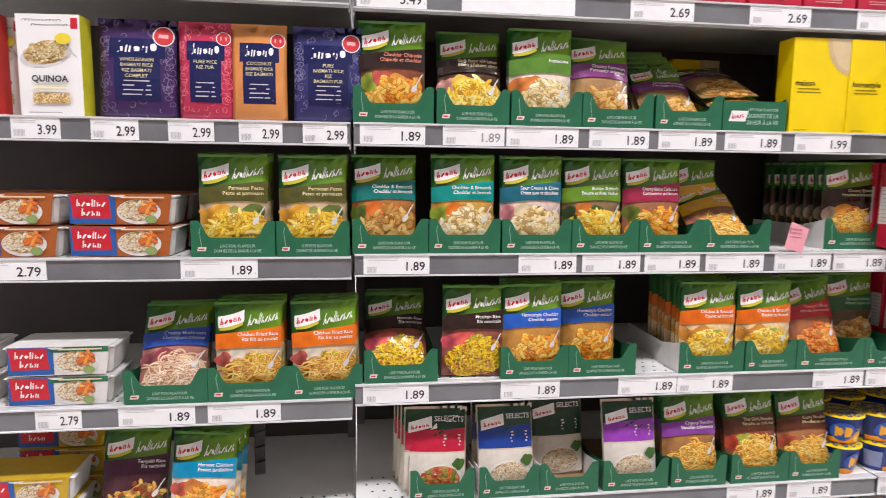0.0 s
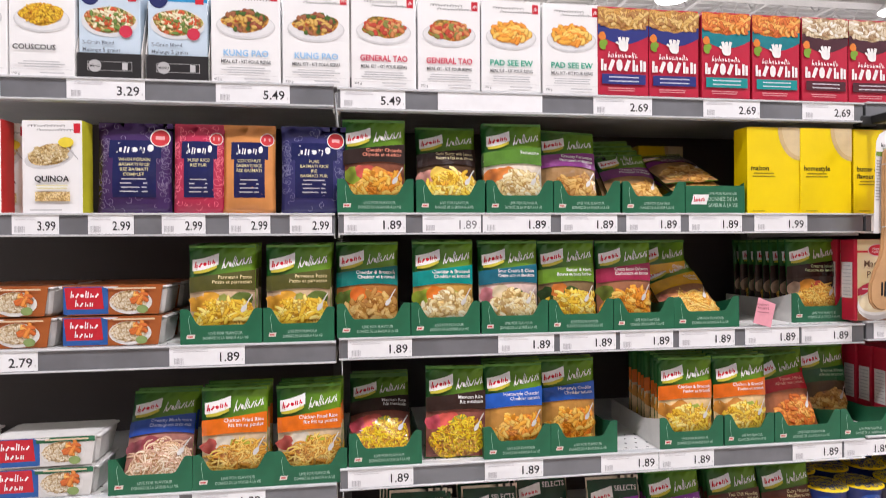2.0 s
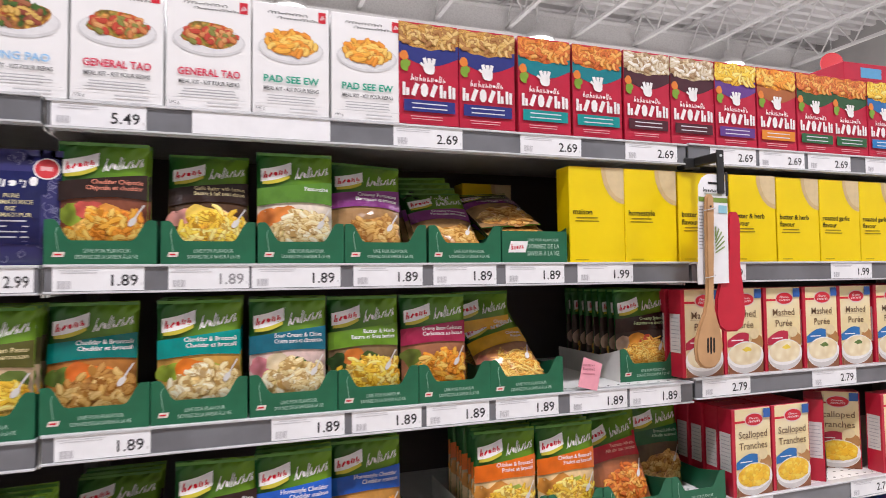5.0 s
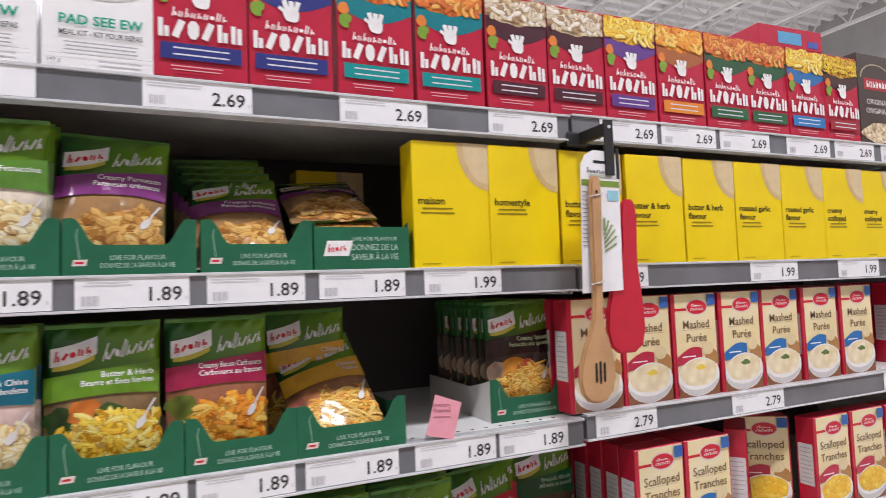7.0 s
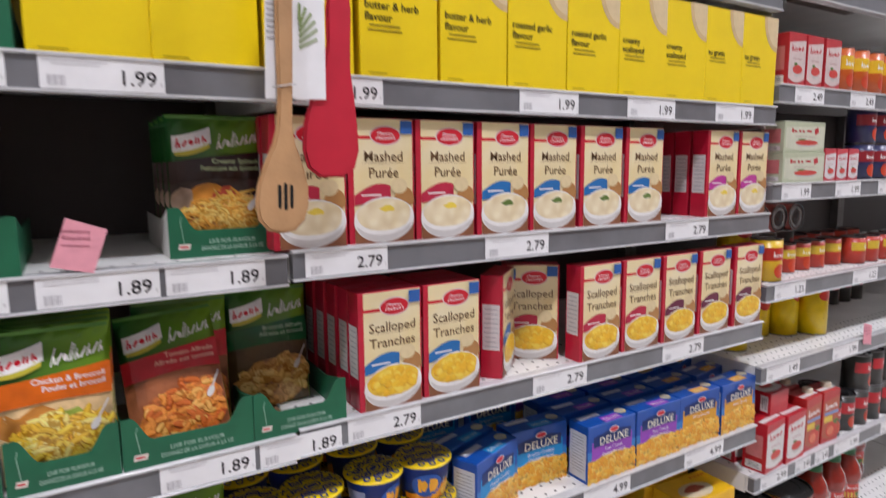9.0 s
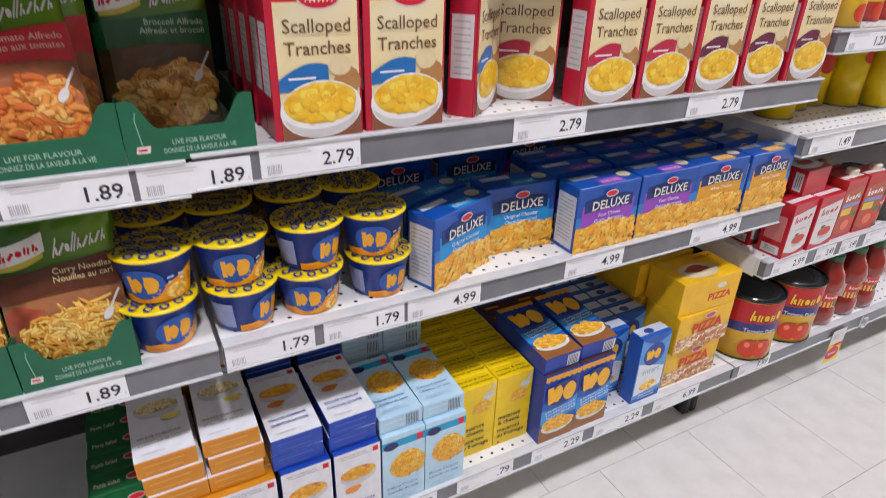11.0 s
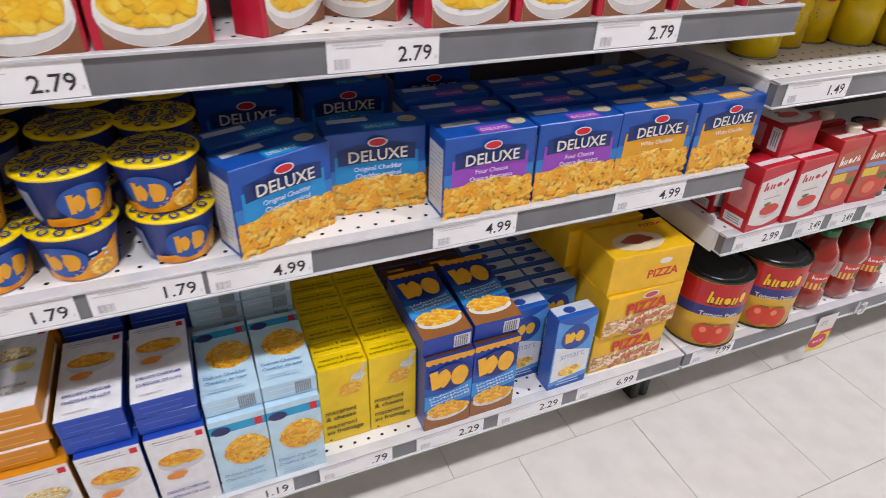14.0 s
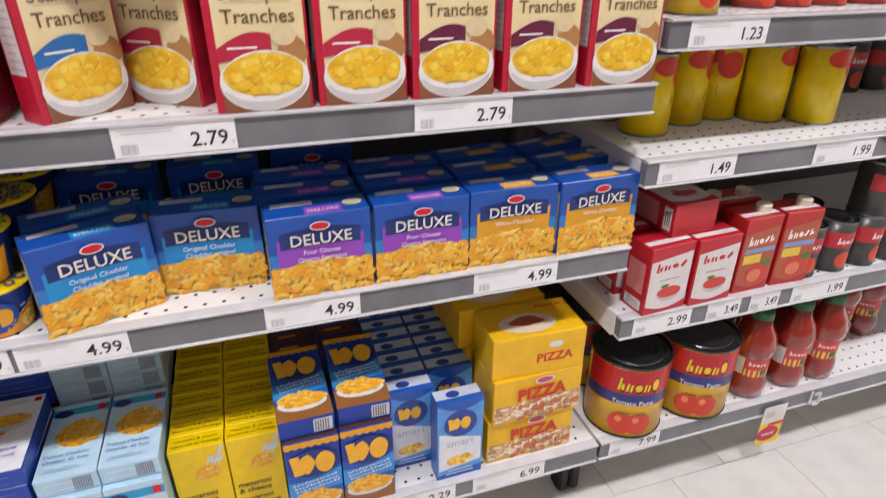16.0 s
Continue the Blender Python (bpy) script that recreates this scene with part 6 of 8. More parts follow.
    return ob


dl = deluxe_box((0.01, 0.28, 0.65), ["Original Cheddar", "Cheddar original"], "royal blue deluxe macaroni carton with light blue panel")
put(dl, 1.638, YF + 0.03, z0, 21.6)
again(dl, 1.7735, YF + 0.07, z0, -2)
again(dl, 1.622, YF + 0.095, z0, 18)
again(dl, 1.625, YF + 0.26, z0)
again(dl, 1.785, YF + 0.26, z0)
dp = deluxe_box((0.3, 0.06, 0.5), ["Four Cheese", "Quatre fromages"], "royal blue deluxe macaroni carton with purple panel")
put(dp, 1.922, YF + 0.012, z0, 1)
again(dp, 2.07, YF + 0.014, z0, 0)
for r in (1, 2):
    again(dp, 1.918, YF + 0.012 + 0.075 * r, z0)
    again(dp, 2.07, YF + 0.012 + 0.075 * r, z0)
again(dp, 1.95, YF + 0.3, z0)
dy = deluxe_box((0.75, 0.36, 0.01), ["White Cheddar"], "royal blue deluxe macaroni carton with orange panel")
put(dy, 2.216, YF + 0.016, z0, -1)
again(dy, 2.364, YF + 0.014, z0, 2)
for r in (1, 2):
    again(dy, 2.22, YF + 0.016 + 0.08 * r, z0, 3 * r)
    again(dy, 2.372, YF + 0.016 + 0.085 * r, z0, 8 * r)


# ---- bottom shelf ----
zb = TOPS[5]


def mac_box(kind, label):
    w, d, h = 0.0835, 0.032, 0.168
    ends = {"white": (0.62, 0.24, 0.01), "deluxe": (0.015, 0.06, 0.4), "blue": (0.45, 0.66, 0.8)}[kind]
    ob, p = box_thing("macaroni_carton", label, "carton", w, d, h, mat("carton_ends", ends, 0.3), "slim macaroni cartons")
    ground = (0.5, 0.7, 0.82) if kind == "blue" else (0.76, 0.76, 0.78)
    p.rect("front_sheet", ink(ground, 0.25), -w * 0.498, h * 0.003, w * 0.498, h * 0.997, 1)
    if kind == "blue":
        p.rect("blue_stripe", ink((0.02, 0.33, 0.6), 0.25), -w * 0.498, h * 0.83, w * 0.498, h * 0.93)
        p.oval("range_badge", ink(NAVY, 0.25), -w * 0.3, h * 0.86, w * 0.17, h * 0.055, 16)
        p.rect("house_badge", ink(RED, 0.25), w * 0.3, h * 0.84, w * 0.44, h * 0.93)
        p.oval("dish_picture", F_PASTA, w * 0.08, h * 0.55, w * 0.4, h * 0.19, 22, 4, 0.05, 3, 0.3)
        p.heap("food_print", F_MAC, w * 0.1, h * 0.55, w * 0.4, h * 0.18, 3, 0.25, (-w * 0.4, w * 0.49, 0, h), False, 1.4, 0.62)
        p.text("title", ink((0.05, 0.2, 0.4), 0.25), "Deluxe Cheddar", -w * 0.42, h * 0.25, h * 0.055, "left", 0.3, w * 0.8)
        p.text("title", ink((0.05, 0.2, 0.4), 0.25), "Cheddar de luxe", -w * 0.42, h * 0.18, h * 0.055, "left", 0.3, w * 0.8)
        p.bars("small_print", ink((0.3, 0.5, 0.65), 0.25), -w * 0.42, h * 0.1, w * 0.7, 2, h * 0.03, h * 0.008, 3)
    else:
        col = (0.35, 0.27, 0.2) if kind == "white" else (0.03, 0.06, 0.3)
        p.scribble("house_script", ink((0.1, 0.1, 0.1), 0.25), -w * 0.42, h * 0.935, w * 0.6, h * 0.012, 11, 0, 3, 0.0009)
        p.scribble("house_script", ink((0.1, 0.1, 0.1), 0.25), -w * 0.35, h * 0.905, w * 0.6, h * 0.012, 12, 0, 6, 0.0009)
        p.rect("house_badge", ink(RED, 0.25), w * 0.33, h * 0.9, w * 0.45, h * 0.965)
        p.oval("bowl", ink((0.6, 0.6, 0.62), 0.25), 0, h * 0.64, w * 0.4, h * 0.12, 22)
        p.oval("dish_picture", F_CREAM if kind == "white" else F_ORANGE, 0, h * 0.68, w * 0.38, h * 0.085, 22, 3, 0.03, 3)
        p.heap("food_print", F_CREAM if kind == "white" else F_MAC, 0, h * 0.685, w * 0.36, h * 0.075, 3, 0.25, None, False, 1.6 if kind == "white" else 1.1, 0.36 if kind == "white" else 0.46)
        p.oval("cheese", ink((0.8, 0.66, 0.15) if kind == "white" else (0.75, 0.25, 0.04), 0.25), w * (0.22 if kind == "white" else -0.14), h * 0.48, w * 0.18, h * 0.045, 12, 2, 0.15, 2)
        p.text("title", ink(col, 0.25), "WHITE CHEDDAR" if kind == "white" else "DELUXE CHEDDAR", -w * 0.4, h * 0.25, h * 0.05, "left", 1.0, w * 0.74)
        p.text("title", ink(col, 0.25), "CHEDDAR BLANC" if kind == "white" else "CHEDDAR DE LUXE", -w * 0.4, h * 0.17, h * 0.05, "left", 0.6, w * 0.74)
        p.bars("small_print", ink((0.5, 0.5, 0.52), 0.25), -w * 0.42, h * 0.06, w * 0.5, 1, h * 0.03, h * 0.008, 3)
    p.done()
    under = Print(ob, lambda u, v, o: (u, d / 2 + v, -o))
    under.bars("end_print", ink(tuple(min(c * 1.5 + 0.08, 0.8) for c in ends), 0.3), -w * 0.45, 0.006, w * 0.8, 2, 0.012, 0.0016, 3)
    if kind == "blue":
        for k in range(8):
            under.rect("barcode", ink((0.2, 0.22, 0.25), 0.3), w * 0.1 + k * 0.0032, -0.012, w * 0.1 + k * 0.0032 + 0.0018, 0.012)
            under.lift -= 0.00012
    under.done()
    return ob


def lying(ob, x, y, z, rz=0.0):
    """A copy on its back, its face up and its foot towards the aisle."""
    m = pose(x, y, z, 0, 0, rz) @ pose(0, 0, 0.0324, -90, 0, 0)
    return copy_thing(ob, m)


wc = mac_box("white", "white cheddar macaroni carton with orange ends")
put(wc, 1.172, YF + 0.008, zb, 0)
again(wc, 1.255, YF + 0.008, zb, 0)
dc = mac_box("deluxe", "white deluxe cheddar macaroni carton with blue ends")
put(dc, 1.346, YF + 0.008, zb)
again(dc, 1.435, YF + 0.008, zb)
lb = mac_box("blue", "light blue deluxe cheddar macaroni carton")
put(lb, 1.522, YF + 0.008, zb)
again(lb, 1.607, YF + 0.008, zb)
for row in range(1, 6):
    for ob, xs in ((wc, (1.172, 1.255)), (dc, (1.346, 1.435)), (lb, (1.522, 1.607))):
        for x in xs:
            again(ob, x, YF + 0.008 + 0.0335 * row, zb)
rnd = random.Random(5)
for x, n in ((1.158, 3), (1.248, 3)):
    for k in range(n):
        lying(wc, x + rnd.uniform(-0.006, 0.004) - 0.004 * k, YF + 0.02 + 0.004 * k, zb + 0.169 + 0.0325 * k, rnd.uniform(-1, 1))
for x, n in ((1.339, 2), (1.435, 2)):
    for k in range(n):
        lying(dc, x + rnd.uniform(-0.003, 0.003), YF + 0.018, zb + 0.169 + 0.0325 * k, rnd.uniform(-1, 1))
    for k in range(2):
        lying(dc, x, YF + 0.2, zb + 0.169 + 0.0325 * (k + 1))
for x in (1.522, 1.607):
    lying(lb, x, YF + 0.018, zb + 0.169, rnd.uniform(-1, 1))
    for k in range(3):
        lying(lb, x, YF + 0.2, zb + 0.169 + 0.0325 * k)
for x in (1.162, 1.25):
    for k in range(3):
        lying(wc, x, YF + 0.205, zb + 0.169 + 0.0325 * k)


def yellow_mac():
    w, d, h = 0.085, 0.034, 0.178
    ob, p = box_thing("macaroni_carton", "plain yellow macaroni and cheese carton", "carton", w, d, h, mat("yellow_carton_b", (0.88, 0.61, 0.0), 0.3), "yellow macaroni cartons")
    p.stroke("fork", ink((0.62, 0.62, 0.6), 0.3), [(w * 0.46, h * 0.97), (w * 0.4, h * 0.91), (w * 0.34, h * 0.86)], 0.006)
    p.oval("fork", ink((0.62, 0.62, 0.6), 0.3), w * 0.3, h * 0.83, w * 0.15, h * 0.045, 14, 2, 0.05, 3)
    for k in range(4):
        p.stroke("fork_tine", ink((0.7, 0.7, 0.68), 0.3), [(w * (0.18 + 0.075 * k), h * 0.83), (w * (0.1 + 0.07 * k), h * 0.745)], 0.0022)
    p.oval("pasta_on_fork", ink((0.8, 0.55, 0.05), 0.3), w * 0.12, h * 0.69, w * 0.24, h * 0.085, 18, 2, 0.2, 3, 0.4)
    p.heap("food_print", F_MAC, w * 0.12, h * 0.69, w * 0.2, h * 0.07, 3, 0.3, None, False, 0.4, 0.8)
    dk = ink((0.04, 0.03, 0.0), 0.3)
    for k, ln in enumerate(("macaroni", "& cheese", "macaroni", "au fromage")):
        p.text("title", dk, ln, -w * 0.42, h * (0.4 - 0.08 * k - 0.03 * (k > 1)), h * 0.082, "left", 1.0, w * 0.88)
    p.oval("seal", dk, -w * 0.36, h * 0.05, 0.0026, 0.0026, 8)
    p.done()
    top = Print(ob, lambda u, v, o: (u, d / 2 + v, h + o))
    top.text("end_title", dk, "macaroni & cheese", 0, 0.002, 0.009, "centre", 0.4, w * 0.9)
    top.text("end_title", dk, "macaroni au fromage", 0, -0.009, 0.009, "centre", 0.4, w * 0.9)
    top.done()
    return ob


ym = yellow_mac()
put(ym, 1.697, YF + 0.045, zb)
for row in range(11):
    for x in (1.697, 1.784):
        if row or x > 1.75:
            again(ym, x + 0.0008 * (row % 2), YF + 0.045 + 0.0352 * row, zb, 0.4 * ((row * 3) % 3 - 1))


def orange_mark(p, cu, cv, s, m):
    """A round blue ground with two plain orange shapes."""
    p.stroke("brand_mark", m, [(cu - s * 0.86, cv + s * 0.55), (cu - s * 0.72, cv - s * 0.55)], s * 0.36)
    p.oval("brand_blot", m, cu - s * 0.34, cv + s * 0.02, s * 0.3, s * 0.58, 14, 2, 0.12, 4)
    p.oval("brand_disc", m, cu + s * 0.42, cv - s * 0.02, s * 0.42, s * 0.6, 20, 2, 0.03, 2)


def blue_mac_box():
    w, d, h = 0.09, 0.038, 0.178
    ob, p = box_thing("macaroni_carton", "blue macaroni carton with orange mark and brown foot", "carton", w, d, h, mat("clear_blue_carton", (0.008, 0.045, 0.34), 0.28), "blue macaroni cartons")
    p.band("foot", ink((0.3, 0.12, 0.03), 0.3), -w * 0.498, w * 0.498, lambda s: h * 0.004, lambda s: h * (0.24 + 0.05 * math.sin(math.pi * s)), 10, 2)
    p.band("sky", ink((0.012, 0.1, 0.45), 0.28), -w * 0.498, w * 0.498, lambda s: h * (0.25 + 0.05 * math.sin(math.pi * s)), lambda s: h * (0.62 - 0.07 * math.sin(math.pi * s)), 10, 2)
    p.band("light_wave", ink((0.04, 0.3, 0.72), 0.28), -w * 0.498, w * 0.498, lambda s: h * (0.3 + 0.06 * s), lambda s: h * (0.5 + 0.1 * s - 0.05 * math.sin(math.pi * s)), 12, 2)
    p.oval("bowl", ink((0.7, 0.7, 0.68), 0.3), 0, h * 0.21, w * 0.45, h * 0.1, 24, 2)
    p.oval("dish_picture", F_MAC, 0, h * 0.25, w * 0.43, h * 0.1, 24, 3, 0.1, 4)
    p.heap("food_print", F_MAC, 0, h * 0.26, w * 0.4, h * 0.095, 4, 0.3, (-w * 0.48, w * 0.48, 0, h), False, 0.7, 0.9)
    p.band("head", ink((0.75, 0.36, 0.02), 0.3), -w * 0.498, w * 0.498, lambda s: h * (0.925 + 0.012 * math.cos(s * 44)), lambda s: h * 0.996, 22, 2)
    p.oval("mark_ground", ink((0.01, 0.025, 0.18), 0.28), w * 0.02, h * 0.71, w * 0.46, h * 0.17, 22, 2)
    orange_mark(p, w * 0.03, h * 0.71, w * 0.43, ink((0.88, 0.46, 0.02), 0.3))
    for k in range(3):
        p.wordmark("flavour_text", ink((0.7, 0.75, 0.85), 0.3), -w * (0.42 - 0.02 * k), h * (0.455 - 0.043 * k), w * 0.84, h * 0.032, 12, h * 0.06, k)
    p.done()
    under = Print(ob, lambda u, v, o: (u, d / 2 + v, -o))
    under.rect("barcode", ink((0.65, 0.66, 0.7), 0.3), w * 0.12, -d * 0.36, w * 0.46, d * 0.36)
    for k in range(6):
        under.rect("barcode_line", ink((0.15, 0.15, 0.17), 0.3), w * 0.15 + k * 0.004, -d * 0.3, w * 0.15 + k * 0.004 + 0.002, d * 0.3)
    under.done()
    top = Print(ob, lambda u, v, o: (u, d / 2 + v, h + o))
    top.rect("end_panel", ink((0.1, 0.04, 0.02), 0.3), -w * 0.48, -d * 0.45, w * 0.48, d * 0.45)
    top.bars("end_print", ink((0.7, 0.32, 0.03), 0.3), -w * 0.35, 0.0, w * 0.5, 1, 0.01, 0.007, 3)
    top.done()
    return ob


blue_mac = blue_mac_box()
put(blue_mac, 1.874, YF + 0.008, zb)
again(blue_mac, 1.966, YF + 0.01, zb, 0.5)
for row in range(1, 9):
    for x in (1.874, 1.966):
        again(blue_mac, x, YF + 0.008 + 0.0395 * row, zb)
copy_thing(blue_mac, pose(1.871, YF + 0.012, zb + 0.2185, -87, 0, 1))
copy_thing(blue_mac, pose(1.967, YF + 0.016, zb + 0.2185, -86, 0, -1))


def smart_box():
    w, d, h = 0.088, 0.038, 0.182
    ob, p = box_thing("macaroni_carton", "blue and white macaroni carton reading smart", "carton", w, d, h, mat("bright_blue_carton", (0.015, 0.1, 0.45), 0.3), "smart macaroni cartons")
    p.band("light_sweep", ink((0.1, 0.32, 0.7), 0.3), -w * 0.497, w * 0.497, lambda s: h * (0.06 + 0.05 * s), lambda s: h * (0.98 - 0.1 * math.sin(3 * s)), 10, 3)
    p.band("white_sweep", ink((0.75, 0.78, 0.82), 0.3), -w * 0.46, w * 0.46, lambda s: h * (0.12 + 0.06 * s), lambda s: h * (0.62 - 0.14 * s), 10, 3)
    p.oval("mark_ground", ink((0.02, 0.06, 0.3), 0.3), 0, h * 0.72, w * 0.36, h * 0.17, 20)
    orange_mark(p, 0, h * 0.72, w * 0.26, ink((0.88, 0.5, 0.02), 0.3))
    p.text("title", ink((0.35, 0.45, 0.55), 0.3), "smart", 0, h * 0.43, h * 0.13, "centre", 0.0, w * 0.7)
    p.oval("dish_picture", F_MAC, 0, h * 0.24, w * 0.3, h * 0.07, 16, 3, 0.1, 2)
    p.bars("flavour_text", ink((0.5, 0.65, 0.85), 0.3), -w * 0.35, h * 0.1, w * 0.7, 2, h * 0.04, h * 0.016, 3)
    p.done()
    top = Print(ob, lambda u, v, o: (u, d / 2 + v, h + o))
    top.rect("end_panel", ink((0.55, 0.62, 0.72), 0.3), -w * 0.48, -d * 0.2, w * 0.48, d * 0.45)
    top.oval("end_mark", ink((0.02, 0.06, 0.3), 0.3), -w * 0.1, d * 0.05, 0.013, 0.009, 14)
    top.done()
    return ob


sm = smart_box()
put(sm, 2.136, YF + 0.014, zb, 1)
for row in range(7):
    for x in (2.058, 2.148):
        if not (row == 0 and x > 2.1):
            again(sm, x, YF + 0.066 + 0.04 * row, zb, 0.5 * (row % 2))


def pizza_box():
    w, d, h = 0.178, 0.1, 0.1
    ob, p = box_thing("pizza_kit_carton", "yellow pizza kit carton with red lettering", "carton", w, d, h, mat("amber_carton", (0.85, 0.5, 0.01), 0.32), "pizza kit cartons")
    p.band("dish_picture", F_PIZZA, -w * 0.498, w * 0.498, lambda s: h * (0.1 - 0.07 * s), lambda s: h * (0.42 + 0.06 * s), 16, 4)
    p.heap("food_print", F_PIZZA, 0, h * 0.25, w * 0.46, h * 0.17, 3, 0.32, (-w * 0.497, w * 0.497, h * 0.03, h * 0.48), True)
    p.oval("brand_oval", ink((0.75, 0.72, 0.68)), w * 0.06, h * 0.88, w * 0.11, h * 0.085, 16)
    p.oval("brand_oval", ink((0.55, 0.06, 0.1)), w * 0.06, h * 0.88, w * 0.09, h * 0.062, 16)
    p.text("title", ink((0.6, 0.03, 0.02)), "PIZZA", w * 0.04, h * 0.5, h * 0.36, "centre", 1.8, w * 0.8)
    p.done()
    top = Print(ob, lambda u, v, o: (u, d / 2 + v * 0.5, h + o))
    top.oval("dish_picture_top", ink((0.7, 0.6, 0.45)), -0.01, 0.01, 0.05, 0.045, 20)
    top.oval("sauce_top", ink((0.4, 0.07, 0.03)), -0.01, 0.014, 0.032, 0.026, 16, 2, 0.2, 3)
    top.text("title_top", ink((0.6, 0.03, 0.02)), "PIZZA", 0.05, -0.07, 0.03, "centre", 1.2)
    top.done()
    return ob


pz = pizza_box()
put(pz, 2.283, YF + 0.024, zb, 0)
again(pz, 2.288, YF + 0.016, zb + 0.1005, 1)
for lvl in range(2):
    for row in range(1, 4):
        again(pz, 2.283 - 0.006 * row, YF + 0.022 + 0.103 * row, zb + 0.1005 * lvl, 0.6 * row)
lowbox, p = box_thing("pizza_kit_carton", "yellow pizza kit carton lying on a stack", "carton", 0.178, 0.105, 0.085, mat("amber_carton_b", (0.85, 0.5, 0.01), 0.32), "pizza kit cartons")
p.text("title", ink((0.6, 0.03, 0.02)), "PIZZA", 0.03, 0.025, 0.026, "centre", 1.4)
p.oval("brand_oval", ink((0.75, 0.72, 0.68)), 0.03, 0.06, 0.014, 0.007, 14)
p.done()
top = Print(lowbox, lambda u, v, o: (u, 0.052 + v * 0.6, 0.085 + o))
top.oval("dish_picture_top", ink((0.72, 0.6, 0.42)), -0.01, -0.02, 0.055, 0.05, 20)
top.oval("sauce_top", ink((0.4, 0.07, 0.03)), -0.01, -0.01, 0.03, 0.026, 16, 2, 0.2, 3)
top.text("title_top", ink((0.6, 0.03, 0.02)), "PIZZA", 0.05, 0.05, 0.02, "centre", 1.0)
top.done()
put(lowbox, 2.286, YF + 0.02, zb + 0.201, -2)
again(lowbox, 2.262, YF + 0.135, zb + 0.201, 2)
again(lowbox, 2.258, YF + 0.243, zb + 0.201)


def salad_box():
    w, d, h = 0.092, 0.045, 0.166
    ob, p = box_thing("pasta_salad_carton", "green pasta salad carton with a bowl of macaroni", "carton", w, d, h, mat("green_carton", (0.012, 0.13, 0.035), 0.32), "pasta salad cartons")
    p.oval("brand_oval", ink(RED), 0, h * 0.91, w * 0.14, h * 0.04, 14)
    p.text("title", ink((0.78, 0.78, 0.68)), "Pasta Salad", 0, h * 0.72, h * 0.13, "centre", 0.3, w * 0.86)
    p.text("title", ink((0.78, 0.78, 0.68)), "Salade de pâtes", 0, h * 0.59, h * 0.11, "centre", 0.3, w * 0.86)
    p.rect("flavour_band", ink((0.8, 0.6, 0.02)), -w * 0.3, h * 0.47, w * 0.2, h * 0.55, 1, 0.004)
    p.oval("dish_picture", F_CREAM, 0, h * 0.22, w * 0.44, h * 0.22, 22, 4, 0.06, 3)
    p.heap("food_print", F_CREAM, 0, h * 0.22, w * 0.4, h * 0.18, 3, 0.32, (-w * 0.49, w * 0.49, 0.001, h))
    p.oval("garnish", ink((0.1, 0.22, 0.03)), w * 0.3, h * 0.1, w * 0.17, h * 0.07, 16)
    p.oval("garnish_shine", ink((0.22, 0.36, 0.08)), w * 0.28, h * 0.115, w * 0.1, h * 0.025, 12)
    p.done()
    top = Print(ob, lambda u, v, o: (u, d / 2 + v, h + o))
    top.text("title_top", ink((0.78, 0.78, 0.68)), "Pasta Salad", -w * 0.42, -0.006, 0.013, "left", 0.3, w * 0.4)
    top.oval("brand_oval_top", ink((0.75, 0.72, 0.7)), w * 0.22, 0.0, w * 0.14, 0.0075, 16)
    top.oval("brand_oval_top", ink(RED), w * 0.22, 0.0, w * 0.12, 0.006, 16)
    top.done()
    return ob


ps = salad_box()
put(ps, 1.078, YF + 0.048, zb, 0)
for row in range(1, 9):
    again(ps, 1.077 + 0.0015 * (row % 2), YF + 0.048 + 0.0465 * row, zb, 0.4 * (row % 3 - 1))
bl = deluxe_box((0.012, 0.05, 0.3), ["Macaroni", ""], "blue original macaroni and cheese carton with a seal", True)
put(bl, 0.95, YF + 0.012, zb)
for x in (0.95, 0.8, 0.65):
    again(bl, x, YF + 0.075, zb, 1)


# ---- the next bay: tomato goods ----
def tin(r, h, base, label, name="food_tin", group="tins", lid=(0.25, 0.25, 0.26)):
    ob = thing(name, label, "tin", group)
    steel = mat("tin_plate", lid, 0.25, 0.9, vary=0.1)
    part("label_wrap", lathe([(r, h * 0.03), (r, h * 0.97)], 36), ink(base, 0.3), ob, smooth=True)
    part("rim", lathe([(r * 0.97, 0.0), (r * 1.02, 0.001), (r * 1.02, h * 0.028), (r * 0.985, h * 0.03)], 36), steel, ob)
    part("lid", lathe([(r * 0.985, h * 0.97), (r * 1.02, h * 0.975), (r * 1.02, h), (r * 0.97, h), (r * 0.96, h - 0.004), (r * 0.8, h - 0.004), (r * 0.78, h - 0.0025), (r * 0.6, h - 0.0025), (r * 0.58, h - 0.004), (0.001, h - 0.004)], 36), steel, ob)
    return ob, Print(ob, lambda u, v, o: ((r + o) * math.sin(u / r), -(r + o) * math.cos(u / r), v))


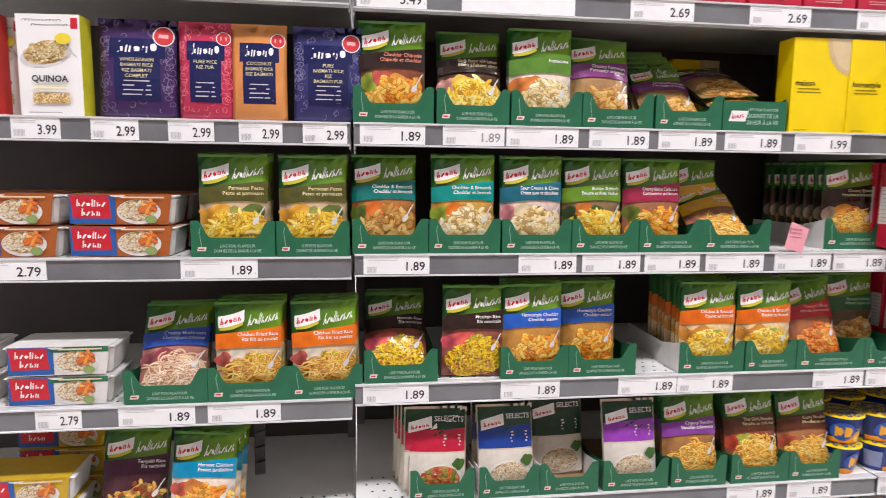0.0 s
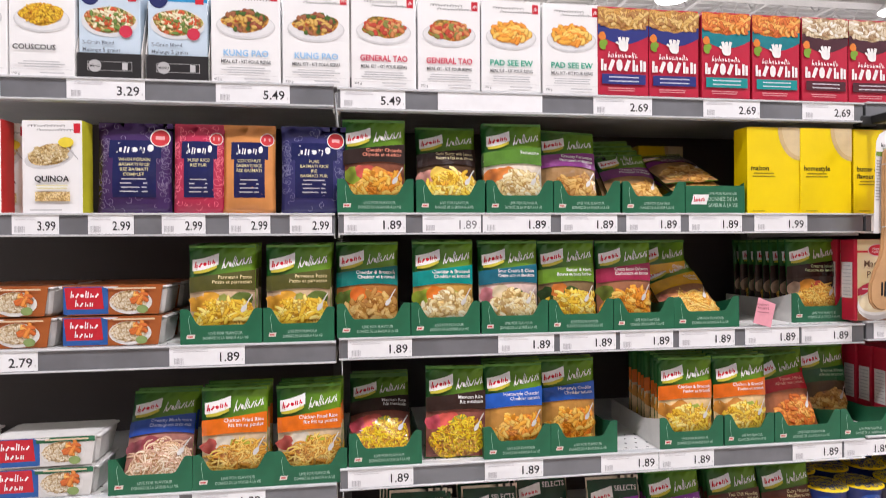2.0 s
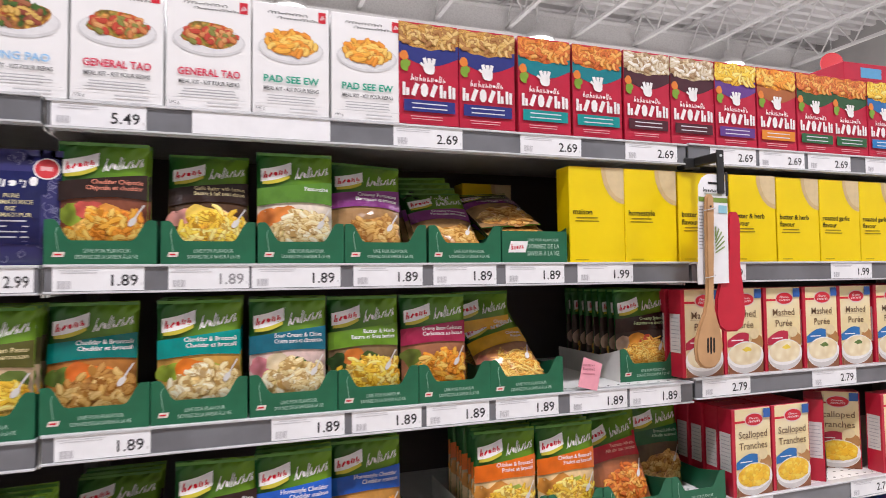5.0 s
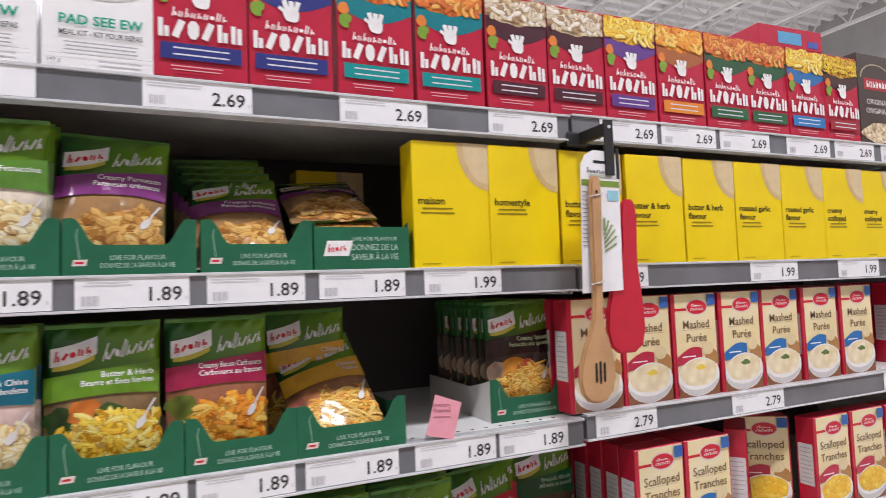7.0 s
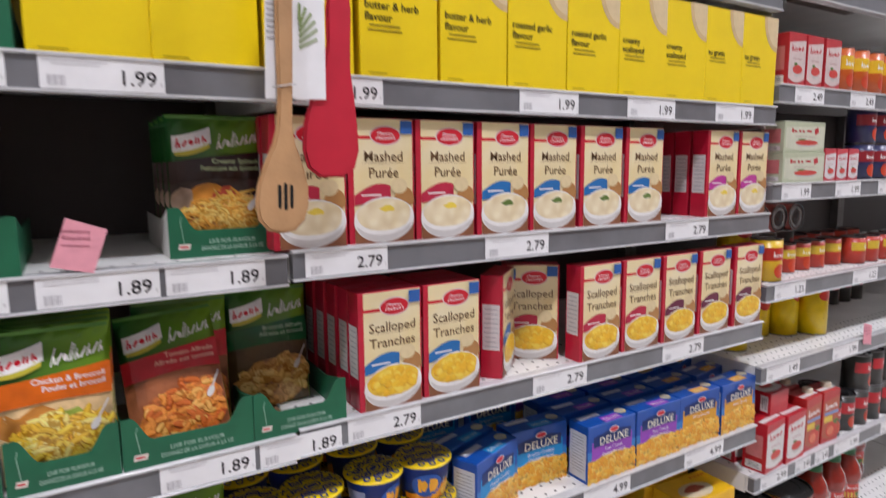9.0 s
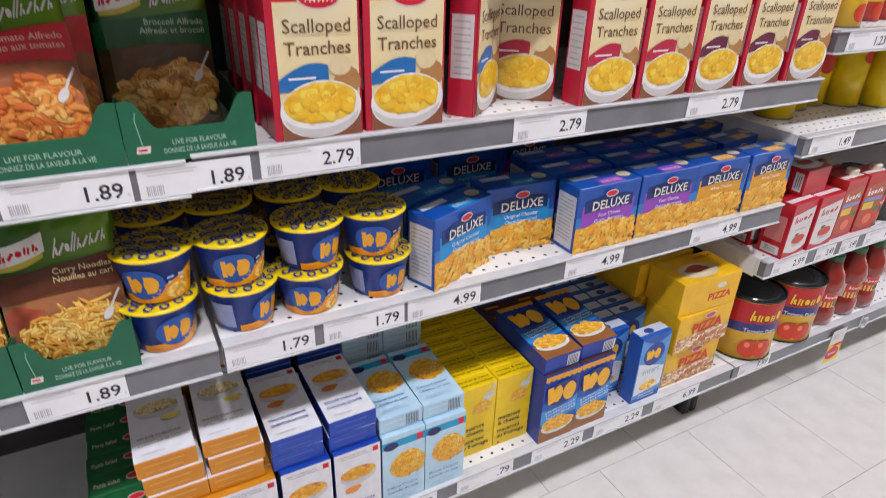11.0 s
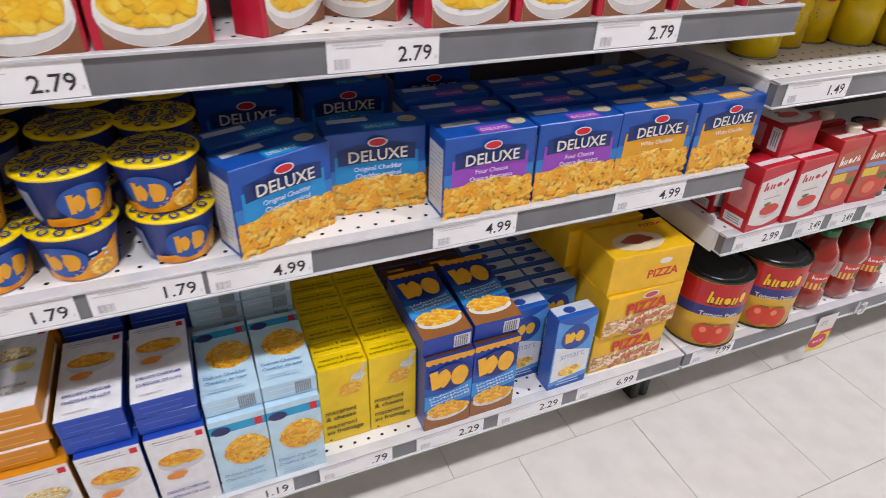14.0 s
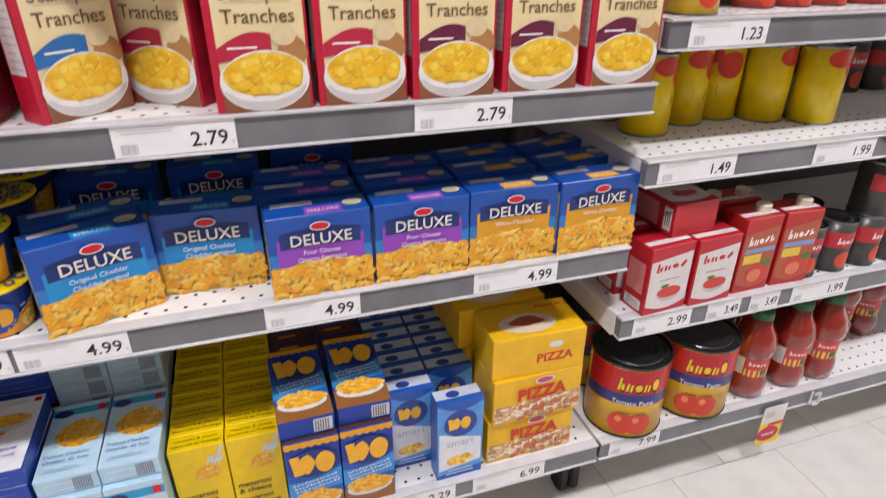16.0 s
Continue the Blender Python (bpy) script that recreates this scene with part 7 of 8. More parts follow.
def big_tin():
    r, h = 0.0785, 0.176
    ob, p = tin(r, h, (0.75, 0.45, 0.02), "large red and yellow tomato paste tin", lid=(0.09, 0.09, 0.092))
    p.grid("red_head", ink((0.5, 0.015, 0.02), 0.3), 20, 3, lambda s, t: (-0.11 + 0.22 * s, h * (0.56 + 0.4 * t)))
    p.grid("blue_band", ink((0.03, 0.04, 0.2), 0.3), 20, 2, lambda s, t: (-0.11 + 0.22 * s, h * (0.44 + 0.15 * t + 0.05 * math.sin(s * 3.14))))
    p.wordmark("brand_mark_edge", ink((0.02, 0.01, 0.01), 0.3), -0.036, h * 0.665, 0.084, h * 0.19, 5, 0, 3, 0.12, 1.3)
    p.wordmark("brand_mark", ink((0.85, 0.6, 0.02), 0.3), -0.036, h * 0.68, 0.084, h * 0.17, 5, 0, 3, 0.12)
    p.text("title", ink((0.75, 0.75, 0.78), 0.3), "Tomato Paste", 0.0, h * 0.49, h * 0.085, "centre", 0.6)
    for u in (-0.018, 0.016):
        p.oval("tomato", ink((0.62, 0.05, 0.02), 0.3), u, h * 0.22, 0.026, 0.028, 20, 4)
    for u in (-0.024, 0.01):
        p.oval("tomato_shine", ink((0.78, 0.24, 0.12), 0.3), u, h * 0.28, 0.007, 0.008, 12, 2)
        p.stroke("tomato_leaf", ink((0.08, 0.2, 0.03), 0.3), [(u + 0.0, h * 0.37), (u + 0.008, h * 0.355), (u + 0.018, h * 0.37)], 0.005)
    p.done()
    return ob


bt = big_tin()
put(bt, 2.522, YF + 0.07, zb, -24)
again(bt, 2.69, YF + 0.072, zb, -28)
again(bt, 2.53, YF + 0.235, zb)
again(bt, 2.695, YF + 0.24, zb)


def sauce_bottle():
    ob = thing("sauce_bottle", "glass bottle of red tomato sauce with green cap", "bottle", "sauce bottles")
    m = mat("sauce_glass", (0.28, 0.02, 0.012), 0.08, vary=0.15, coat=1.0)
    part("glass", lathe([(0.034, 0), (0.042, 0.004), (0.0435, 0.03), (0.042, 0.048), (0.0375, 0.058), (0.0375, 0.102), (0.043, 0.112), (0.0435, 0.13), (0.037, 0.155), (0.024, 0.178), (0.021, 0.195)], 32), m, ob, smooth=True)
    part("cap", lathe([(0.0225, 0.192), (0.0225, 0.208), (0.021, 0.21)], 24), ink((0.03, 0.16, 0.05), 0.35), ob)
    p = Print(ob, lambda u, v, o: ((0.0375 + o) * math.sin(u / 0.0375), -(0.0375 + o) * math.cos(u / 0.0375), v))
    p.grid("paper_label", ink((0.6, 0.06, 0.05), 0.4), 14, 2, lambda s, t: (-0.05 + 0.1 * s, 0.058 + 0.046 * t))
    p.grid("label_foot", ink((0.75, 0.6, 0.1), 0.4), 10, 2, lambda s, t: (-0.05 + 0.1 * s, 0.058 + 0.018 * t))
    p.wordmark("brand_mark", ink(WHITE, 0.4), -0.016, 0.086, 0.04, 0.011, 5)
    p.grid("facts_panel", ink((0.66, 0.64, 0.6), 0.4), 5, 2, lambda s, t: (-0.05 + 0.026 * s, 0.06 + 0.042 * t))
    p.oval("leaf", ink((0.05, 0.16, 0.03), 0.4), 0.02, 0.07, 0.01, 0.008, 12, 2)
    p.done()
    return ob


sb = sauce_bottle()
put(sb, 2.828, YF + 0.055, zb, -26)
for k, x in enumerate((2.938, 3.028, 3.19, 3.28)):
    again(sb, x, YF + 0.058 + 0.1 * (k > 1), zb, -22 - 9 * k)
for x in (2.84, 2.93, 3.02, 3.11):
    again(sb, x, YF + 0.17, zb, 70 * x)


def carton_pack(base, front, label, w, d, h, cap=False):
    """A small drink-type carton: printed front, striped top, side panel with a code."""
    ob, p = box_thing("tomato_carton", label, "carton", w, d, h, mat("gloss_red_carton", base, 0.3), "tomato cartons")
    pale = front[1] > 0.4
    p.band("front_sheet", ink(front), -w * 0.47, w * 0.47, lambda s: h * (0.14 - 0.08 * math.sin(math.pi * s)), lambda s: h * (0.8 + 0.07 * s), 10, 3)
    p.wordmark("brand_mark", ink((0.5, 0.02, 0.03) if pale else WHITE), -w * 0.36, h * 0.64, w * 0.74, h * 0.13, 4 if pale else 5, h * 0.03)
    if pale:
        p.oval("bowl", ink((0.55, 0.53, 0.5)), w * 0.04, h * 0.27, w * 0.26, h * 0.1, 18)
        p.oval("tomato", ink((0.6, 0.05, 0.04)), w * 0.04, h * 0.31, w * 0.28, h * 0.085, 18)
        p.oval("leaf", ink((0.1, 0.2, 0.04)), -w * 0.08, h * 0.41, w * 0.1, h * 0.03, 10, 2, 0.2, 2)
    else:
        p.rect("blue_band", ink((0.2, 0.32, 0.6)), -w * 0.4, h * 0.54, w * 0.44, h * 0.6)
        p.rect("flavour_band", ink((0.75, 0.55, 0.06)), -w * 0.4, h * 0.4, w * 0.1, h * 0.52)
        p.oval("tomato", ink((0.6, 0.05, 0.03)), w * 0.08, h * 0.24, w * 0.34, h * 0.15, 18)
        p.oval("tomato_cut", ink((0.72, 0.2, 0.1)), w * 0.02, h * 0.22, w * 0.2, h * 0.09, 16)
        p.oval("leaf", ink((0.08, 0.2, 0.03)), w * 0.3, h * 0.38, w * 0.14, h * 0.05, 12, 2, 0.2, 2)
    p.bars("small_print", ink((0.5, 0.3, 0.3)), -w * 0.25, h * 0.5, w * 0.5, 1 if pale else 0, h * 0.05, h * 0.015, 2)
    p.done()
    top = Print(ob, lambda u, v, o: (u, v, h + o))
    top.rect("top_stripe", ink((0.72, 0.68, 0.66)), -w * 0.49, d * 0.2, w * 0.49, d * 0.42)
    top.done()
    side = Print(ob, lambda u, v, o: (-w / 2 - o, d / 2 - u, v))
    side.rect("code_panel", ink((0.7, 0.68, 0.66)), -d * 0.35, h * 0.05, d * 0.35, h * 0.2)
    side.bars("small_print", ink((0.2, 0.2, 0.2)), -d * 0.3, h * 0.15, d * 0.6, 3, h * 0.035, h * 0.015, 4)
    side.rect("facts_panel", ink((0.62, 0.2, 0.2)), -d * 0.35, h * 0.3, d * 0.35, h * 0.75)
    side.done()
    if cap:
        part("cap", lathe([(0.014, h), (0.014, h + 0.012), (0.012, h + 0.014)], 20), ink((0.72, 0.66, 0.5)), ob).location = (w * 0.22, d * 0.5, 0.0)
    return ob


zt = 0.52
pm = carton_pack((0.5, 0.012, 0.025), (0.72, 0.7, 0.68), "red and white chopped tomato carton", 0.096, 0.062, 0.135)
put(pm, 2.52, YF + 0.003, zt, 5)
again(pm, 2.62, YF + 0.004, zt, 3)
again(pm, 2.512, YF + 0.08, zt)
again(pm, 2.615, YF + 0.08, zt)
copy_thing(pm, pose(2.575, YF + 0.03, zt + 0.136, 0, 0, 4) @ pose(0, 0, 0.062, -90, 0, 0))
hu = carton_pack((0.48, 0.02, 0.02), (0.45, 0.1, 0.05), "red tomato sauce carton with picture and cream cap", 0.084, 0.06, 0.155, True)
for k, x in enumerate((2.722, 2.815)):
    put(hu, x, YF + 0.014, zt, 2) if k == 0 else again(hu, x, YF + 0.014, zt, -2)
again(hu, 2.74, YF + 0.09, zt)
again(hu, 2.67, YF + 0.09, zt)


def small_tin(base, mark, label, r=0.0385, h=0.11):
    ob, p = tin(r, h, base, label)
    p.grid("label_band", ink(mark, 0.3), 16, 2, lambda s, t: (-0.06 + 0.12 * s, h * (0.5 + 0.3 * t)))
    p.wordmark("brand_mark", ink(WHITE, 0.3), -0.022, h * 0.58, 0.044, h * 0.13, 5)
    p.oval("tomato", ink((0.6, 0.06, 0.02), 0.3), 0.0, h * 0.26, 0.018, 0.018, 16, 3)
    p.done()
    return ob


t1 = small_tin((0.05, 0.05, 0.045), (0.5, 0.02, 0.03), "red and black chopped tomato tin")
put(t1, 2.87, YF + 0.055, zt, -10)
for k, x in enumerate((2.95, 3.03, 3.11, 3.19, 3.27)):
    again(t1, x, YF + 0.055, zt, 13 * k)
    again(t1, x, YF + 0.055, zt + 0.111, 20 * k) if k > 0 else again(t1, x, YF + 0.14, zt)


def yellow_tin():
    r, h = 0.042, 0.14
    ob, p = tin(r, h, (0.86, 0.62, 0.0), "yellow tomato tin with red tomato picture", lid=(0.4, 0.4, 0.4))
    p.oval("tomato", ink((0.6, 0.03, 0.015), 0.3), 0.02, h * 0.74, 0.026, 0.024, 18, 4)
    p.oval("tomato", ink((0.55, 0.03, 0.015), 0.3), -0.02, h * 0.86, 0.024, 0.016, 18, 4)
    p.bars("label_text", ink((0.1, 0.08, 0.0), 0.3), -0.03, h * 0.46, 0.036, 3, h * 0.05, h * 0.015, 4)
    p.grid("facts_panel", ink((0.6, 0.58, 0.5), 0.3), 5, 2, lambda s, t: (0.06 + 0.034 * s, h * (0.3 + 0.6 * t)))
    p.done()
    return ob


yt = yellow_tin()
zt2 = 0.815
put(yt, 2.522, YF + 0.148, zt2, 30)
for k, (x, y, rz) in enumerate(((2.627, 0.187, 20), (2.5, 0.26, 60), (2.712, 0.2, -40), (2.79, 0.16, 36), (2.872, 0.118, 20), (2.65, 0.3, 0), (2.75, 0.29, 0))):
    again(yt, x, YF + y, zt2, rz)
for k in range(5):
    again(t1, 3.15 + 0.085 * k, YF + 0.3, zt2, 17 * k)
zt3 = 1.025
put(small_tin((0.75, 0.5, 0.01), (0.5, 0.03, 0.02), "yellow and red bean tin"), 2.5, YF + 0.05, zt3, 0)
again(yt, 2.5, YF + 0.14, zt3, 10)
t2 = small_tin((0.5, 0.04, 0.02), (0.7, 0.5, 0.05), "red soup tin with yellow band", 0.034, 0.08)
put(t2, 2.66, YF + 0.1, zt3, 0)
for k, x in enumerate((2.735, 2.81, 2.9, 2.98, 3.06, 3.14, 3.22)):
    again(t2, x, YF + 0.1 - 0.03 * (k > 2), zt3, 11 * k)
    again(t2, x, YF + 0.2, zt3, 31 * k)
lying_tin = small_tin((0.3, 0.04, 0.03), (0.5, 0.03, 0.02), "red tin lying with its grey lid to the aisle", 0.037, 0.1)
put(lying_tin, 2.555, YF + 0.2, zt3 + 0.1485, 0, 90)
for k in range(3):
    again(t1, 2.555 + 0.085 * k, YF + 0.15, zt3, 40 * k)
    if k:
        copy_thing(lying_tin, pose(2.555 + 0.085 * k, YF + 0.2, zt3 + 0.1485, 90, 0, 0))
zt4 = 1.275
gb = carton_pack((0.5, 0.55, 0.38), (0.62, 0.64, 0.5), "pale green tomato carton with red tomatoes", 0.19, 0.06, 0.075)
put(gb, 2.58, YF + 0.012, zt4, 0)
again(gb, 2.58, YF + 0.014, zt4 + 0.0755, 1)
wp = carton_pack((0.55, 0.05, 0.07), (0.72, 0.68, 0.68), "small red and white paste carton", 0.055, 0.05, 0.085)
for k, x in enumerate((2.72, 2.78, 2.84)):
    put(wp, x, YF + 0.02, zt4, 0) if k == 0 else again(wp, x, YF + 0.02, zt4 + 0.0, 1)
dj = small_tin((0.02, 0.025, 0.1), (0.3, 0.02, 0.03), "dark blue tin with red band", 0.036, 0.1)
put(dj, 2.93, YF + 0.05, zt4)
for k, x in enumerate((3.01, 3.09, 3.17, 3.25)):
    again(dj, x, YF + 0.05, zt4, 9 * k)
    again(dj, x, YF + 0.05, zt4 + 0.101, 30 * k)
again(dj, 2.93, YF + 0.05, zt4 + 0.101, 12)
zt5 = 1.51
rc = carton_pack((0.5, 0.03, 0.04), (0.66, 0.55, 0.52), "red and white soup carton", 0.075, 0.06, 0.125)
for k, x in enumerate((2.52, 2.6, 2.685)):
    put(rc, x, YF + 0.014, zt5, 0) if k == 0 else again(rc, x, YF + 0.014, zt5, 2 - k)
ot = small_tin((0.6, 0.12, 0.02), (0.8, 0.5, 0.02), "orange tin with yellow head", 0.036, 0.115)
put(ot, 2.78, YF + 0.05, zt5)
for k, x in enumerate((2.86, 2.94, 3.02, 3.1, 3.18)):
    again(ot, x, YF + 0.05, zt5, 9 * k)


# ---- hanging utensil set on a clip arm ----
arm = thing("display_hook", "black plastic clip arm fixed to the shelf edge", "hook")
part("clip", blocks((-0.03, 0.0, -0.012, 0.012, 0.03, 0.012), bevel=0.003), M_RUBBER, arm)
bm = bmesh.new()
block(bm, -0.006, -0.066, -0.008, 0.006, 0.004, 0.012, 0.002)
part("bar", bm, M_RUBBER, arm)
part("hanger", blocks((-0.009, -0.07, -0.075, 0.009, -0.066, 0.016), (0.014, -0.068, -0.08, 0.02, -0.065, -0.03), bevel=0.001), M_RUBBER, arm)
part("rivet", rod(bmesh.new(), (0, -0.0715, 0.004), (0, -0.069, 0.004), 0.003, 10), M_CLEAR, arm)
put(arm, 1.268, YF - 0.002, 1.672)
ut = thing("utensil_set", "carded wooden slotted spoon and red spatula hanging from a clip arm", "utensils")
part("card", slab(bmesh.new(), [(-0.036, 0.0), (0.036, 0.004), (0.034, 0.185), (0.026, 0.2), (0.012, 0.208), (-0.012, 0.208), (-0.026, 0.2), (-0.034, 0.185)], 0, 0.001), M_PAPER, ut)
p = Print(ut, on_front)
p.rect("card_band", ink((0.2, 0.32, 0.05)), -0.034, 0.155, 0.034, 0.164)
p.rect("slot", ink(BLACK), -0.012, 0.189, 0.012, 0.193)
p.wordmark("brand_mark", ink((0.08, 0.08, 0.08)), -0.024, 0.174, 0.048, 0.008, 9)
p.bars("range_text", ink((0.45, 0.5, 0.4)), -0.026, 0.168, 0.052, 1, 0.01, 0.004, 3)
p.rect("claim_flash", ink((0.3, 0.6, 0.7)), 0.012, 0.135, 0.032, 0.15)
p.bars("small_print", ink((0.3, 0.3, 0.3)), -0.034, 0.145, 0.01, 14, 0.006, 0.0015, 3)
for k in range(6):
    a = 0.4 + 0.35 * k
    p.stroke("leaf_print", ink((0.25, 0.34, 0.12)), [(0.004, 0.06 + 0.006 * k), (0.004 + 0.022 * math.cos(a - 0.6), 0.066 + 0.006 * k + 0.016 * math.sin(a))], 0.003)
p.done()


def paddle(outline, y0, thick):
    bm = slab(bmesh.new(), outline, y0, y0 + thick)
    es = [e for e in bm.edges if abs(e.verts[0].co.y - e.verts[1].co.y) < 1e-6]
    bmesh.ops.bevel(bm, geom=es, offset=thick * 0.35, segments=2, affect="EDGES")
    return bm


def profile(rows):
    return [(-w, z) for w, z in rows] + [(w, z) for w, z in reversed(rows)]


M_WOOD = mat("beech_wood", (0.55, 0.32, 0.15), 0.5, vary=0.12, scale=14, bump=0.2, bump_scale=90)
spoon_rows = [(0.005, 0.168), (0.009, 0.162), (0.0105, 0.14), (0.0095, 0.06), (0.0085, 0.0), (0.009, -0.03), (0.013, -0.05), (0.023, -0.075), (0.03, -0.1), (0.031, -0.12), (0.027, -0.138), (0.016, -0.15), (0.005, -0.153)]
sp = part("spoon", paddle([(x - 0.016 - 0.04 * max(0, -z), z) for x, z in profile(spoon_rows)], -0.011, 0.009), M_WOOD, ut, "pale wooden slotted spoon", smooth=False)
# slots and hanging hole are thin plates coloured like the dark inside
for dx in (-0.007, 0.0, 0.007):
    part("spoon_slot", paddle(profile([(0.0015, -0.095 + dx * 0), (0.002, -0.1), (0.002, -0.122), (0.0015, -0.126)]) if dx == 0 else [(x + dx, z) for x, z in profile([(0.0015, -0.097), (0.002, -0.101), (0.002, -0.12), (0.0015, -0.124)])], -0.0118, 0.001), M_HOLE, sp).location.x = -0.018
part("spoon_hole", rod(bmesh.new(), (-0.016, -0.0118, 0.145), (-0.016, -0.0108, 0.145), 0.002, 10), M_HOLE, sp)
spat_rows = [(0.007, 0.14), (0.013, 0.132), (0.016, 0.11), (0.015, 0.07), (0.018, 0.04), (0.027, 0.01), (0.034, -0.025), (0.036, -0.055), (0.03, -0.077), (0.015, -0.088)]
part("spatula", paddle([(x + 0.055 - 0.01 * min(1.0, max(0.0, (0.06 - z) / 0.07)), z) for x, z in profile(spat_rows)], 0.004, 0.008), mat("red_silicone", (0.55, 0.015, 0.04), 0.45, vary=0.04), ut, "red silicone spatula")
bm = bmesh.new()
for z in (0.14, 0.015):
    pts = [Vector((-0.016 + 0.013 * math.cos(a), -0.007 - 0.006 * math.sin(a), z + 0.003 * math.cos(a))) for a in [0.45 * k for k in range(8)]]
    for q, r in zip(pts, pts[1:]):
        rod(bm, q, r, 0.0009, 5)
part("wire_tie", bm, M_CLEAR, ut)
ut.matrix_basis = pose(1.244, YF - 0.068, 1.408, 0, 1.5, 0) @ Matrix.Scale(1.1, 4)

# ---- note, special tag, sign ----
note = thing("paper_note", "pink paper inventory note hanging over the shelf edge", "note")
bm = slab(bmesh.new(), [(-0.026, 0.003), (0.02, -0.004), (0.034, 0.05), (-0.011, 0.062)], 0, 0.0006)
part("sheet", bm, ink((0.75, 0.32, 0.38), 0.6), note)
p = Print(note, on_front)
for k, ln in enumerate(("Inventory", "Required")):
    p.text("lettering", ink((0.3, 0.08, 0.12), 0.6), ln, 0, 0.044 - 0.008 * k, 0.008, "centre", 0.3)
p.bars("small_print", ink((0.45, 0.15, 0.2), 0.6), -0.015, 0.028, 0.03, 1, 0.01, 0.002, 2)
p.done()
put(note, 0.985, YF - 0.002, TOPS_B[2] + 0.004, 4, -8, 6)
again(note, 2.955, YF - 0.004, 0.815 - 0.02, 0, -8, 0)
tag = thing("special_tag", "yellow and white special offer tag with a red disc", "offer tag")
part("card", blocks((-0.032, 0, -0.1, 0.032, 0.001, 0.012), bevel=0.0003), ink((0.75, 0.72, 0.7)), tag)
p = Print(tag, on_front)
p.rect("yellow_ground", ink((0.85, 0.66, 0.02)), -0.032, -0.1, 0.032, -0.035, 1)
p.oval("red_disc", ink((0.55, 0.015, 0.07)), -0.004, -0.068, 0.03, 0.022, 22)
p.text("lettering", ink(WHITE), "special", -0.004, -0.072, 0.013, "centre", 0.4)
p.bars("small_print", ink((0.3, 0.3, 0.3)), -0.026, -0.005, 0.03, 3, 0.006, 0.002, 3)
p.rect("red_flash", ink((0.6, 0.03, 0.06)), -0.012, -0.045, 0.03, -0.036, 1, 0.004)
p.done()
put(tag, 2.879, YF - 0.003, 0.19, 0)
bracket = thing("label_bracket", "small clear plastic bracket clipped to the price channel", "bracket")
part("plate", blocks((-0.012, 0.0, -0.016, -0.006, 0.003, 0.02), bevel=0.0008), M_CLEAR, bracket)
part("loop", blocks((-0.006, -0.006, 0.012, 0.012, -0.001, 0.017), (0.008, -0.006, -0.012, 0.012, -0.001, 0.012), (-0.006, -0.006, -0.017, 0.012, -0.001, -0.012), bevel=0.0008), M_CLEAR, bracket)
put(bracket, 2.985, YF - 0.004, 0.196)
sign = thing("aisle_sign", "grey hanging aisle sign with white lettering on two panels", "sign")
m_sign = mat("sign_grey", (0.13, 0.138, 0.145), 0.85)
m_sign.node_tree.nodes["Principled BSDF"].inputs["Specular IOR Level"].default_value = 0.15
part("panel", blocks((-0.75, 0, 0, 0.1, 0.03, 0.53), bevel=0.003), m_sign, sign)
part("panel", blocks((0.115, 0, 0, 0.75, 0.03, 0.53), bevel=0.003), m_sign, sign)
part("board_rim", blocks((-0.77, -0.003, -0.012, 0.77, 0.033, -0.001), (-0.8, -0.003, -0.012, -0.751, 0.033, 0.56)), ink((0.05, 0.05, 0.055)), sign)
for x in (-0.6, 0.6):
    part("hanging_wire", rod(bmesh.new(), (x, 0.015, 0.53), (x, 0.015, 4.32), 0.004, 6), M_STEEL, sign)
p = Print(sign, on_front)
p.text("lettering", ink((0.6, 0.6, 0.6), 0.8), "Water", -0.68, 0.05, 0.14, "left", 0.5, 0.4)
p.text("lettering", ink((0.6, 0.6, 0.6), 0.8), "Energy Drinks", -0.72, 0.22, 0.14, "left", 0.5, 0.8)
p.bars("small_lettering", ink((0.5, 0.5, 0.5)), 0.17, 0.36, 0.5, 3, 0.13, 0.06, 4)
p.done()
put(sign, -1.06, 3.95, 2.7, 90)

